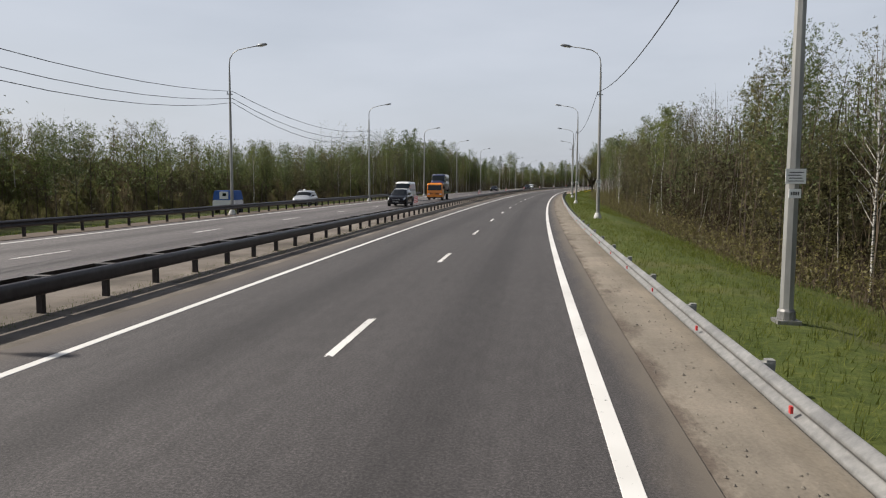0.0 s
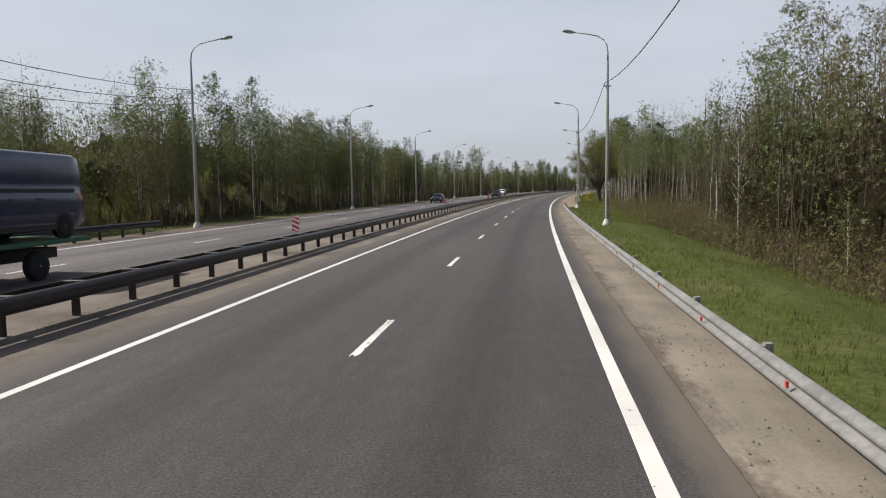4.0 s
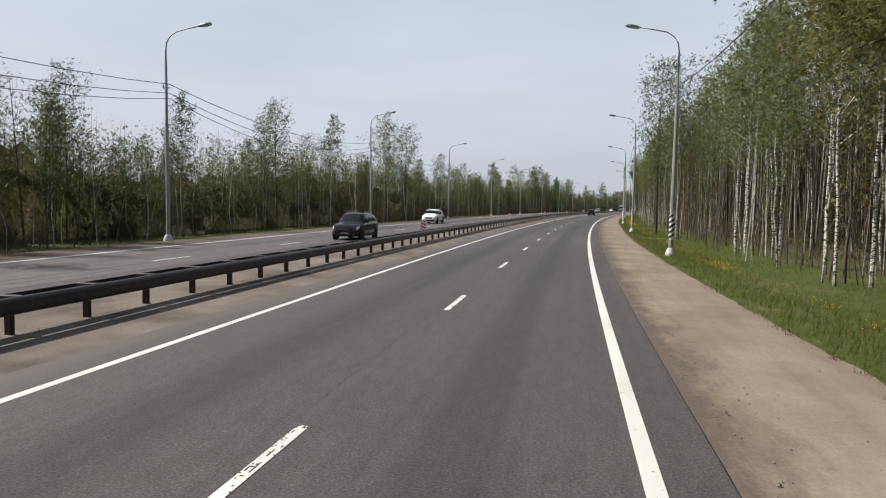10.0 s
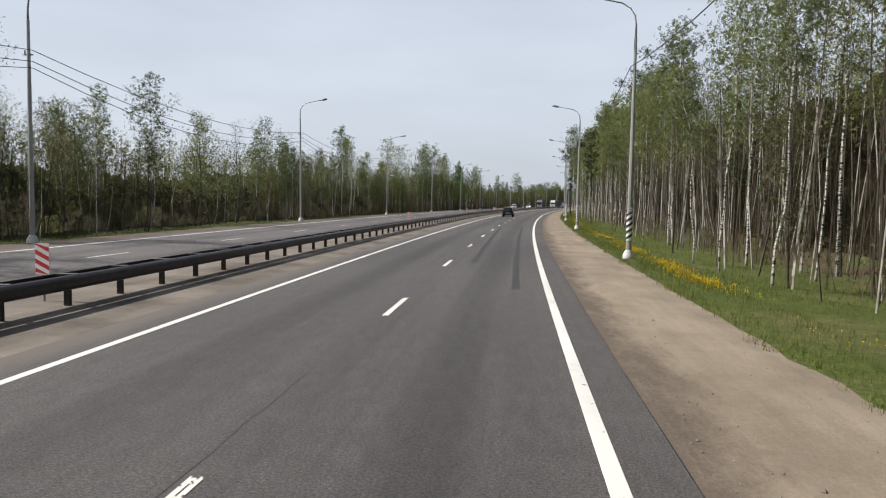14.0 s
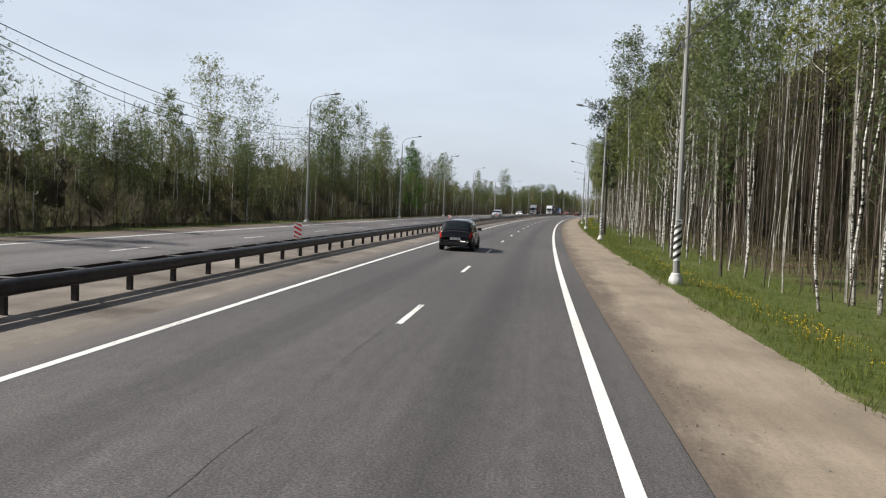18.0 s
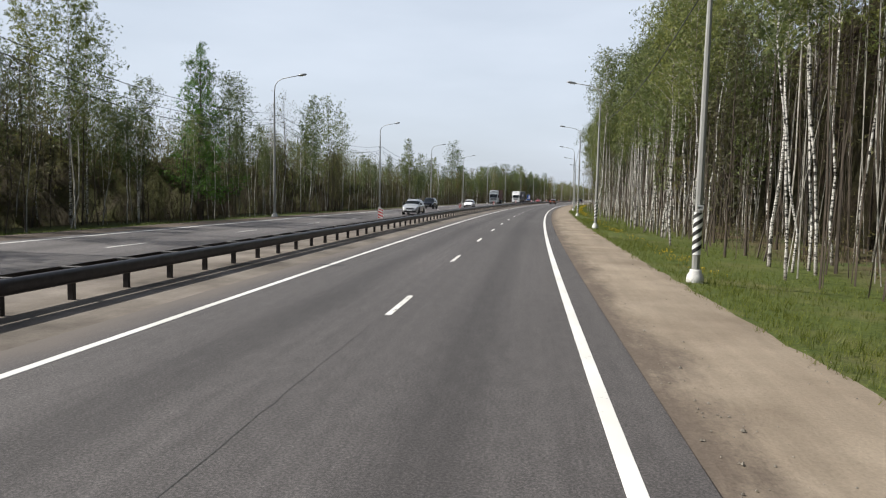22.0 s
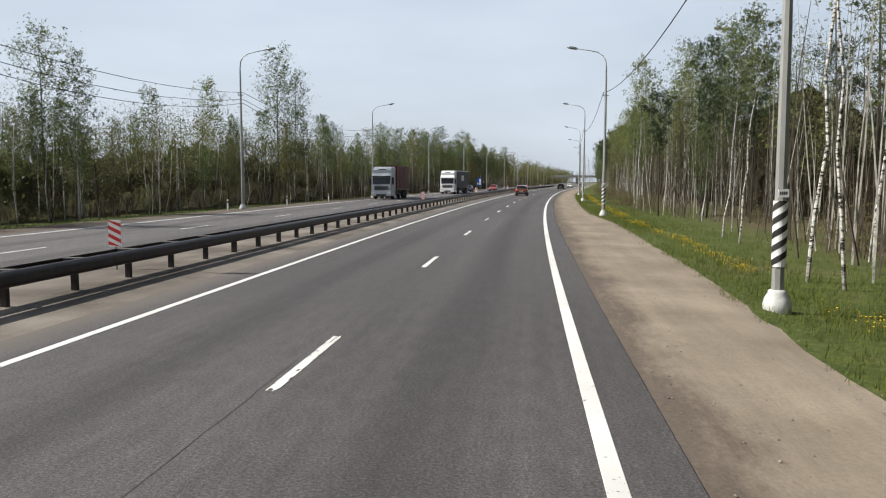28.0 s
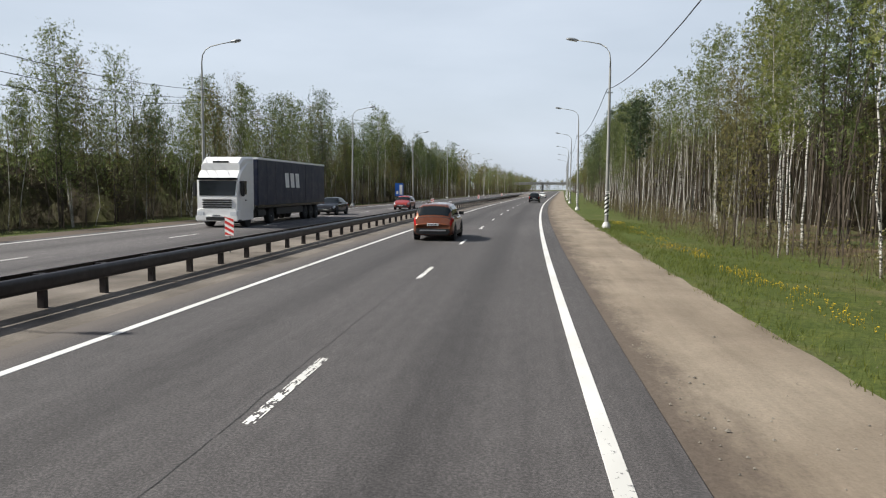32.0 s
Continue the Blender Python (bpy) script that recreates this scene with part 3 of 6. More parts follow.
# ---- guard rails ----
def beam_profile(h=0.31, d=0.083):
    """W-shaped beam in (across, up), front towards +x."""
    pts = [(0.0, 0.0), (0.018, 0.012), (0.07, 0.05), (0.083, 0.075), (0.07, 0.1), (0.02, 0.135), (0.014, 0.155), (0.02, 0.175), (0.07, 0.21), (0.083, 0.235), (0.07, 0.26), (0.018, 0.298), (0.0, 0.31)]
    return [(x * d / 0.083, z * h / 0.31) for x, z in pts]


def rail_mesh(name, length, prof, material, side=1):
    s = Soup()
    loop = [(x * side, z) for x, z in prof] + [((x - 0.006) * side, z) for x, z in reversed(prof)]
    k = len(loop)
    for y in (0.0, length):
        s.v += [(x, y, z) for x, z in loop]
    for j in range(k):
        a, b = j, (j + 1) % k
        s.f.append((a, b, b + k, a + k) if side < 0 else (b, a, a + k, b + k))
    return s.mesh(name, material, True)


def rail_between(me, parent, name, s, length, u, z, u2=None):
    a, b = at(s, u, z), at(s + length, u if u2 is None else u2, z)
    d = b - a
    m = Matrix.Translation(a) @ Matrix.Rotation(math.atan2(d.y, d.x) - math.pi / 2, 4, "Z")
    return put(name, me, parent, m)


BAR_U = [(-60, -9.6), (40, -9.58), (150, -10.05), (220, -10.2), (410, -10.25), (450, -10.08), (570, -10.05), (680, -9.85), (900, -9.85)]


def bar_u(s):
    return float(np.interp(s, [r[0] for r in BAR_U], [r[1] for r in BAR_U]))


barrier = empty("median_barrier", "dark weathered two-sided steel crash barrier on the median", "guard rail")
box_prof = [(0.0, 0.0), (0.05, 0.004), (0.085, 0.035), (0.1, 0.08), (0.1, 0.215), (0.085, 0.265), (0.05, 0.294), (0.0, 0.3)]
near_beam = rail_mesh("near_beam", 6.02, box_prof, RUST, 1)
far_beam = rail_mesh("far_beam", 6.02, box_prof, RUST, -1)
post = Soup()
post.box((-0.06, -0.05, -0.3), (0.06, 0.05, 0.70))
post_me = post.mesh("post", RUST)
arm = Soup()
arm.box((-0.2, -0.05, 0.55), (0.2, 0.05, 0.69))
arm.box((-0.22, -0.09, 0.70), (0.22, 0.09, 0.722))
arm_me = arm.mesh("bracket", RUST_PALE)
rest = Soup()
for i in range(-8, 150):
    s = i * 6.0
    rail_between(near_beam, barrier, "beam", s, 6.0, bar_u(s) + 0.2, 0.42, bar_u(s + 6) + 0.2)
    rail_between(far_beam, barrier, "beam", s, 6.0, bar_u(s) - 0.2, 0.42, bar_u(s + 6) - 0.2)
for i in range(-20, 440):
    s = i * 2.0 - 0.1
    m = stand(s, bar_u(s))
    if 0 <= i * 2 < 600:
        put("post", post_me, barrier, m)
        put("bracket", arm_me, barrier, m)
    else:
        rest.box((-0.07, -0.06, -0.3), (0.07, 0.06, 0.70), m)
        rest.box((-0.2, -0.05, 0.55), (0.2, 0.05, 0.69), m)
tagged(put("posts_beyond", rest.mesh("posts_beyond", RUST), barrier), kind="stuff")

side_rail = empty("guard_rail", "low grey galvanised W-beam guard rail along the grass bank", "guard rail")
w_beam = rail_mesh("w_beam", 4.04, beam_profile(0.34, 0.1), ZINC, -1)
RAIL_U = [(-100, 1.86), (5, 1.84), (47, 1.75), (89, 1.85), (130, 1.74), (161, 1.64), (173, 1.62)]
bracket = Soup()
bracket.box((-0.02, -0.07, 0.12), (0.17, 0.07, 0.33))
bracket.box((0.1, -0.06, -0.5), (0.2, 0.06, 0.36))
bracket_me = bracket.mesh("rail_post", ZINC_OLD)
cat_eye = Soup()
for k in (0, 1):
    cat_eye.face((-0.125, -0.03, 0.16), (-0.125, 0.03, 0.16), (-0.132, 0.01, 0.235), (-0.132, -0.01, 0.235)) if k == 0 else cat_eye.box((-0.128, -0.025, 0.165), (-0.1, 0.025, 0.235))
cat_me = cat_eye.mesh("red_reflector", RED)
RAIL_END = 172.1
for i in range(-43, 0):
    s = RAIL_END + i * 4.0
    rail_between(w_beam, side_rail, "beam", s, 4.0, table(RAIL_U, s), 0.06, table(RAIL_U, s + 4.0))
    put("rail_post", bracket_me, side_rail, stand(s + 0.6, table(RAIL_U, s), 0.03))
    put("reflector", cat_me, side_rail, stand(s + 3.1, table(RAIL_U, s) - 0.01, 0.05), label="small red reflector")
# the last length of the rail: its sheet bent up and away from the road
curl = Soup()
for k in range(8):
    a0, a1 = k / 8, (k + 1) / 8
    p, q = [(-0.02 + 0.34 * a ** 2.0, 0.62 * a, 0.03 + 0.05 * a, 0.35 + 0.02 * a) for a in (a0, a1)]
    for (z0, x0), (z1, x1) in (((0.0, 0.0), (0.22, -0.07)), ((0.22, -0.07), (0.5, 0.0)), ((0.5, 0.0), (0.78, -0.07)), ((0.78, -0.07), (1.0, 0.0))):
        lo = lambda r_, z, x: (r_[0] + x * (1 - 0.6 * r_[1]), r_[1], r_[2] + (r_[3] - r_[2]) * z)
        A, B, C, D = lo(p, z0, x0), lo(p, z1, x1), lo(q, z1, x1), lo(q, z0, x0)
        curl.face(A, B, C, D)
        back = [(x + 0.004, y, z) for x, y, z in (D, C, B, A)]
        curl.face(*back)
put("bent_end", curl.mesh("bent_end", ZINC, True), side_rail, stand(RAIL_END, 1.62, 0.06), "rusty upturned end of the rail")
channel = Soup()
channel.box((-2.4, -0.16, -0.14), (1.0, -0.09, 0.02))
channel.box((-2.4, 0.09, -0.14), (1.0, 0.16, 0.02))
channel.box((-2.4, -0.1, -0.14), (1.0, 0.1, 0.0))
tagged(put("drain_channel", channel.mesh("drain_channel", surf("worn_grey_concrete", (0.24, 0.225, 0.2), (0.4, 0.38, 0.34), 5.0, 0.9, 0.0, 0.3, None, 0.4)), None, stand(165.6, 3.3, 0.0, 0)), "pale concrete drain channel crossing the grass", "drain")

# ---- street lamps ----
def lamp_pole(striped, plate, arm_side):
    """One column with its curved bracket; the lantern hangs towards arm_side * x."""
    root = empty("street_lamp", "", "street lamp")
    col = Soup()
    col.tube([(0, 0, -0.4), (0, 0, 3.5), (0, 0, 7.0), (0, 0, 10.2)], [0.125, 0.11, 0.09, 0.065], 8)
    put("column", col.mesh("column", ZINC_OLD, False), root)
    bend = Soup()
    pts = [(0, 0, 10.15), (0, 0, 10.7), (0.06, 0, 11.15), (0.28, 0, 11.5), (0.65, 0, 11.72), (1.3, 0, 11.86), (2.15, 0, 12.0)]
    bend.tube([(x * arm_side, y, z) for x, y, z in pts], [0.05, 0.045, 0.04, 0.036, 0.034, 0.032, 0.03], 8)
    put("arm", bend.mesh("arm", ZINC_OLD, True), root)
    head = Soup()
    m = Matrix.Translation((2.4 * arm_side, 0, 12.04)) @ Matrix.Rotation(radians(-9 * arm_side), 4, "Y")
    k = len(head.v)
    for x, w, z0, z1 in ((-0.4, 0.05, -0.03, 0.04), (-0.2, 0.12, -0.05, 0.09), (0.1, 0.15, -0.06, 0.11), (0.32, 0.12, -0.05, 0.08), (0.42, 0.05, -0.02, 0.03)):
        for y, z in ((-w, z0), (w, z0), (w * 0.9, z1 * 0.6), (w * 0.4, z1), (-w * 0.4, z1), (-w * 0.9, z1 * 0.6)):
            head.v.append(tuple(m @ Vector((x * arm_side, y, z))))
    for i in range(4):
        for j in range(6):
            a, b = k + i * 6 + j, k + i * 6 + (j + 1) % 6
            head.f.append((a, b, b + 6, a + 6))
    head.f += [tuple(k + j for j in range(6)), tuple(k + 24 + j for j in range(6))]
    lantern = put("lantern", head.mesh("lantern", LAMP_GREY, True), root)
    glass = Soup()
    glass.box((-0.15, -0.1, -0.085), (0.3, 0.1, -0.05), m)
    put("diffuser", glass.mesh("diffuser", WHITE), lantern)
    foot = Soup()
    foot.lathe([(0.26, -0.25), (0.27, 0.1), (0.24, 0.22), (0.18, 0.31), (0.175, 0.37), (0.14, 0.39)], 14)
    put("foot", foot.mesh("foot", CONCRETE, True), root, label="white rounded concrete foot")
    clip = Soup()
    clip.box((-0.2, -0.05, 8.62), (0.2, 0.05, 8.68))
    clip.box((-0.2, -0.03, 8.62), (-0.16, 0.03, 8.85))
    put("cable_bracket", clip.mesh("cable_bracket", LAMP_GREY), root)
    if striped:
        sheet = Soup()
        N = 24
        for layer, (z0, z1) in enumerate(((0.85, 2.15),)):
            for j in range(N):
                a, b = 2 * math.pi * j / N, 2 * math.pi * (j + 1) / N
                r = 0.135
                sheet.face((r * math.cos(a), r * math.sin(a), z0), (r * math.cos(b), r * math.sin(b), z0), (r * math.cos(b), r * math.sin(b), z1), (r * math.cos(a), r * math.sin(a), z1))
        wrap = put("wrap", sheet.mesh("wrap", WHITE, True), root, label="white sheet with black slanting stripes")
        for k in range(5):
            st = Soup()
            for j in range(16):
                a, b = -math.pi * 1.02 + math.pi * 1.04 * j / 16, -math.pi * 1.02 + math.pi * 1.04 * (j + 1) / 16
                r, zc = 0.139, 0.90 + k * 0.27
                def pt(q, dz):
                    z = min(2.15, max(0.85, zc + dz + 0.31 * (q + math.pi) / math.pi * 0.9))
                    return (r * math.cos(q), r * math.sin(q), z)
                st.face(pt(a, -0.06), pt(b, -0.06), pt(b, 0.075), pt(a, 0.075))
            put("stripe", st.mesh("stripe", BLACK), wrap)
    if plate:
        pl = Soup()
        pl.box((-0.10, -0.155, 2.22), (0.10, -0.14, 2.38))
        num = put("number_plate", pl.mesh("number_plate", WHITE), root, label="small white plate")
        bars = Soup()
        for k in range(4):
            bars.box((-0.07 + k * 0.037, -0.157, 2.27), (-0.045 + k * 0.037, -0.1552, 2.33))
        put("bars", bars.mesh("bars", BLACK), num)
    if plate == 2:
        pl = Soup()
        pl.box((-0.17, -0.155, 2.47), (0.17, -0.14, 2.73))
        info = put("info_plate", pl.mesh("info_plate", WHITE), root, label="white notice plate")
        bars = Soup()
        for k in range(4):
            bars.box((-0.13 + 0.02 * (k % 2), -0.157, 2.51 + k * 0.05), (0.13 - 0.02 * (k % 3), -0.1552, 2.525 + k * 0.05))
        put("bars", bars.mesh("bars", BLACK), info)
    return root


right_a = lamp_pole(False, 2, -1)
right_b = lamp_pole(True, 1, -1)
left_a = lamp_pole(False, 0, 1)
PITCH_R = 38.75
RIGHT_S = [13.4, 52.2, 90.9, 129.4, 167.7, 207.5, 247.1, 284.8, 324.1, 362.2, 399.8, 439.0, 477.4, 516.1, 553.8, 593.0, 631.9, 670.1, 709.0, 748.8]
right_tops, left_tops = [], []
RIGHT_U = {0: 3.75, 1: 3.55, 2: 3.35, 3: 3.41, 4: 3.1}
first = {}
for k in range(-2, 24):
    s, u = RIGHT_S[k] if 0 <= k < len(RIGHT_S) else 13.3 + PITCH_R * k, RIGHT_U.get(k, 4.22)
    proto = right_a if k < 5 else right_b
    m = stand(s, u, ground_z(s, u) + 0.02 if u > 3.4 else -0.03, random.uniform(-2, 2))
    m = m @ Matrix.Rotation(radians(random.uniform(-0.6, 0.6)), 4, "Y")
    if proto not in first:
        first[proto] = 1
        ob = proto
        ob.matrix_basis = m
    else:
        ob = copy_thing(proto, m)
    tagged(ob, "grey steel street lamp with striped wrap and white foot" if k >= 5 else "grey steel street lamp with plates beside the guard rail", "street lamp", "lamps along the nearside verge")
    if k == 0:
        flange = Soup()
        flange.box((-0.2, -0.2, -0.1), (0.2, 0.2, 0.05))
        flange.lathe([(0.16, 0.05), (0.155, 0.2), (0.13, 0.24)], 12)
        for part_ in ob.children:
            if part_.name.startswith("foot"):
                part_.data = flange.mesh("flange", ZINC)
                tagged(part_, "grey bolted steel flange")
    right_tops.append(m @ Vector((-0.18, 0, 8.85)))
LEFT_U = [(0, -22.7), (49, -22.63), (89, -22.35), (128, -22.8), (166, -23.2), (244, -23.55), (321, -23.33), (399, -23.08), (475, -22.82), (553, -23.2), (593, -23.4), (632, -23.0), (669, -22.73), (708, -22.95)]


def table_u(s):
    return float(np.interp(s, [r[0] for r in LEFT_U], [r[1] for r in LEFT_U]))


for k in range(-2, 24):
    s = 10.9 + 38.75 * k + {6: 1.0, 13: -0.8, 15: 1.4}.get(k, 0.0)
    m = stand(s, table_u(s), -0.05, random.uniform(-2, 2)) @ Matrix.Rotation(radians(random.uniform(-0.6, 0.6)), 4, "Y")
    if left_a not in first:
        first[left_a] = 1
        ob = left_a
        ob.matrix_basis = m
    else:
        ob = copy_thing(left_a, m)
    tagged(ob, "grey steel street lamp carrying three cables", "street lamp", "lamps along the far verge")
    left_tops.append([m @ Vector((0.18, 0, z)) for z in (8.85, 8.35, 8.05)])


def cable(name, pts, sag, label, group):
    c = Soup()
    line = []
    for a, b in zip(pts[:-1], pts[1:]):
        for j in range(10):
            q = j / 10
            line.append(a.lerp(b, q) - Vector((0, 0, sag * 4 * q * (1 - q))))
    line.append(pts[-1])
    c.tube(line, [0.02] * len(line), 4)
    tagged(put(name, c.mesh(name, CABLE)), label, "cable", group)


cable("overhead_cable", right_tops, 1.0, "thin black cable sagging between street lamps", "overhead cables")
for j in range(3):
    cable("overhead_cable", [p[j] for p in left_tops], 1.1 + 0.25 * j, "thin black cable sagging between street lamps", "overhead cables")

# ---- chevron plates on the median ----
plate_root = empty("hazard_plate", "red and white striped hazard plate on the median", "road sign", "hazard plates on the median")
sp = Soup()
sp.tube([(0, 0, -0.2), (0, 0, 1.25)], [0.025, 0.025], 8)
put("stake", sp.mesh("stake", ZINC_OLD), plate_root)
sp = Soup()
sp.box((-0.17, -0.035, 0.62), (0.17, -0.025, 1.30))
panel = put("panel", sp.mesh("panel", WHITE), plate_root)
for k in range(4):
    sp = Soup()
    z = 0.56 + k * 0.2
    q = [(-0.168, z + 0.21), (-0.168, z + 0.11), (0.168, z - 0.05), (0.168, z + 0.05)]
    q = [(x, min(1.298, max(0.622, zz))) for x, zz in q]
    sp.face(*[(x, -0.037, zz) for x, zz in q])
    put("stripe", sp.mesh("stripe", RED), panel)
for i, s in enumerate((60.7, 112.7, 160.0, 206.5, 255.0, 304.4, 353.5, 402.0, 448.8, 502.2, 548.0, 595.2, 643.0, 685.5, 735.0, 783.0, 832.0)):
    m = stand(s, -11.1, 0.0, random.uniform(-6, 6))
    if i == 0:
        plate_root.matrix_basis = m
    else:
        copy_thing(plate_root, m)

# ---- vehicles ----
def tinted(name, colour, rough=0.05):
    m, n, l, b = shader(name, rough, 0.0, 0.35)
    b.inputs["Base Color"].default_value = (*colour, 1)
    return m


GLASS = tinted("tinted_window_glass", (0.012, 0.015, 0.017))
TYRE = surf("tyre_rubber", (0.012, 0.012, 0.012), (0.03, 0.03, 0.03), 20.0, 0.9, 0.0, 0.2)
ALLOY = surf("alloy_rim", (0.35, 0.35, 0.36), (0.55, 0.55, 0.56), 12.0, 0.3, 0.8, 0.0)
TRIM = surf("black_plastic_trim", (0.012, 0.012, 0.013), (0.03, 0.03, 0.03), 15.0, 0.6, 0.0, 0.1)
TAIL = tinted("red_tail_light", (0.35, 0.012, 0.012), 0.15)
CLEAR = tinted("clear_headlight", (0.6, 0.62, 0.65), 0.08)
ORANGE_BROWN = paint("copper_metallic_paint", (0.175, 0.05, 0.017), 0.28, 0.9, 0.4)
BLACK_CAR = paint("black_metallic_paint", (0.006, 0.006, 0.007), 0.12, 0.0, 0.0, 0.01)
GREY_CAR = paint("dark_grey_metallic_paint", (0.014, 0.015, 0.018), 0.12, 0.0, 0.0, 0.02)
SILVER_CAR = paint("silver_metallic_paint", (0.50, 0.51, 0.52), 0.3, 0.9, 0.5, 0.08)
WHITE_CAR = paint("white_car_paint", (0.78, 0.78, 0.77), 0.3, 0.8, 0.0, 0.08)
RED_CAR = paint("red_car_paint", (0.26, 0.03, 0.024), 0.3, 0.8, 0.1, 0.06)
BLUE_VAN = paint("dark_blue_van_paint", (0.022, 0.028, 0.07), 0.3, 0.8, 0.2, 0.06)
ORANGE_CAB = paint("orange_cab_paint", (0.75, 0.24, 0.015), 0.35, 0.6, 0.0, 0.15)
GREEN_BED = paint("green_flatbed_paint", (0.015, 0.11, 0.06), 0.5, 0.3, 0.0, 0.25)
BLUE_TARP = paint("navy_tarpaulin", (0.009, 0.014, 0.038), 0.55, 0.1, 0.0, 0.15)
RED_TARP = paint("dull_red_tarpaulin", (0.085, 0.010, 0.012), 0.6, 0.1, 0.0, 0.15)
GREY_CAB = paint("pale_grey_cab_paint", (0.42, 0.44, 0.46), 0.4, 0.5, 0.1, 0.2)
SIGN_BLUE = paint("blue_sign_sheeting", (0.02, 0.10, 0.42), 0.4, 0.2, 0.0, 0.05)


def bilerp(q, a, b):
    return (q[0].lerp(q[1], a)).lerp(q[3].lerp(q[2], a), b)


def pane(q, a0, a1, b0, b1, lift=0.008):
    """A thin raised pane on the four-cornered face q (anticlockwise seen from outside)."""
    s = Soup()
    n_ = (q[1] - q[0]).cross(q[3] - q[0]).normalized()
    pts = [bilerp(q, a, b) for a, b in ((a0, b0), (a1, b0), (a1, b1), (a0, b1))]
    lo, hi = [p - n_ * 0.004 for p in pts], [p + n_ * lift for p in pts]
    s.face(*hi)
    for i in range(4):
        j = (i + 1) % 4
        s.face(lo[i], lo[j], hi[j], hi[i])
    return s


def loft(sections, material, name, smooth=True):
    """Skin over sections: lists of points of equal length, closed loops, with caps."""
    s = Soup()
    k = len(sections[0])
    for sec in sections:
        s.v += [tuple(p) for p in sec]
    for i in range(len(sections) - 1):
        for j in range(k):
            a, b = i * k + j, i * k + (j + 1) % k
            s.f.append((a, b, b + k, a + k))
    s.f.append(tuple(reversed(range(k))))
    s.f.append(tuple((len(sections) - 1) * k + j for j in range(k)))
    me = s.mesh(name, material)
    bm = bmesh.new()
    bm.from_mesh(me)
    bmesh.ops.recalc_face_normals(bm, faces=bm.faces)
    bm.to_mesh(me)
    bm.free()
    if smooth:
        me.polygons.foreach_set("use_smooth", [True] * len(me.polygons))
        me.set_sharp_from_angle(angle=radians(32))
    return me


def wheel(root, x, y, r, w, side):
    t = Soup()
    t.lathe([(r * 0.6, -w / 2), (r * 0.94, -w / 2), (r, -w * 0.36), (r, w * 0.36), (r * 0.94, w / 2), (r * 0.6, w / 2)], 20)
    turn = Matrix.Translation((x, y, r)) @ Matrix.Rotation(radians(90 * side), 4, "Y")
    tyre = put("wheel", t.mesh("tyre", TYRE, True), root, turn)
    rim = Soup()
    rim.lathe([(r * 0.62, w * 0.30), (r * 0.6, w * 0.46), (r * 0.5, w * 0.40), (r * 0.18, w * 0.47), (r * 0.1, w * 0.5)], 20)
    rim_ob = put("rim", rim.mesh("rim", ALLOY, True), tyre)
    for j in range(5):
        q = Soup()
        m = Matrix.Rotation(2 * math.pi * (j + 0.5) / 5, 4, "Z")
        q.box((r * 0.2, -r * 0.09, w * 0.43), (r * 0.52, r * 0.09, w * 0.455), m)
        put("spoke_gap", q.mesh("spoke_gap", TRIM), tyre)


def bars(root, x0, x1, y, z0, z1, n_, flip):
    s = Soup()
    for k in range(n_):
        a = x0 + (x1 - x0) * (k + 0.2) / n_
        s.box((a, y - 0.003, z0), (a + (x1 - x0) / n_ * 0.6, y + 0.003, z1))
    return put("plate_bars", s.mesh("plate_bars", BLACK), root)


CARS = {  # length, width, height, wheel, bonnet z, belt z, rear deck z, roof span (rear, front), glass feet (rear, front)
    "sedan": (4.6, 1.78, 1.46, 0.32, 0.80, 0.92, 1.0, (-1.0, 0.35), (-1.75, 1.2)),
    "suv": (4.6, 1.88, 1.70, 0.38, 1.02, 1.10, 1.12, (-1.7, 0.2), (-2.12, 1.0)),
    "mpv": (4.55, 1.80, 1.64, 0.33, 0.92, 1.0, 1.02, (-1.85, 0.35), (-2.12, 1.35)),
    "hatch": (4.1, 1.74, 1.48, 0.31, 0.84, 0.94, 0.98, (-1.45, 0.25), (-1.85, 1.1)),
    "van": (5.6, 2.0, 2.45, 0.35, 1.12, 1.28, 1.28, (-2.72, 1.25), (-2.76, 1.95)),
}


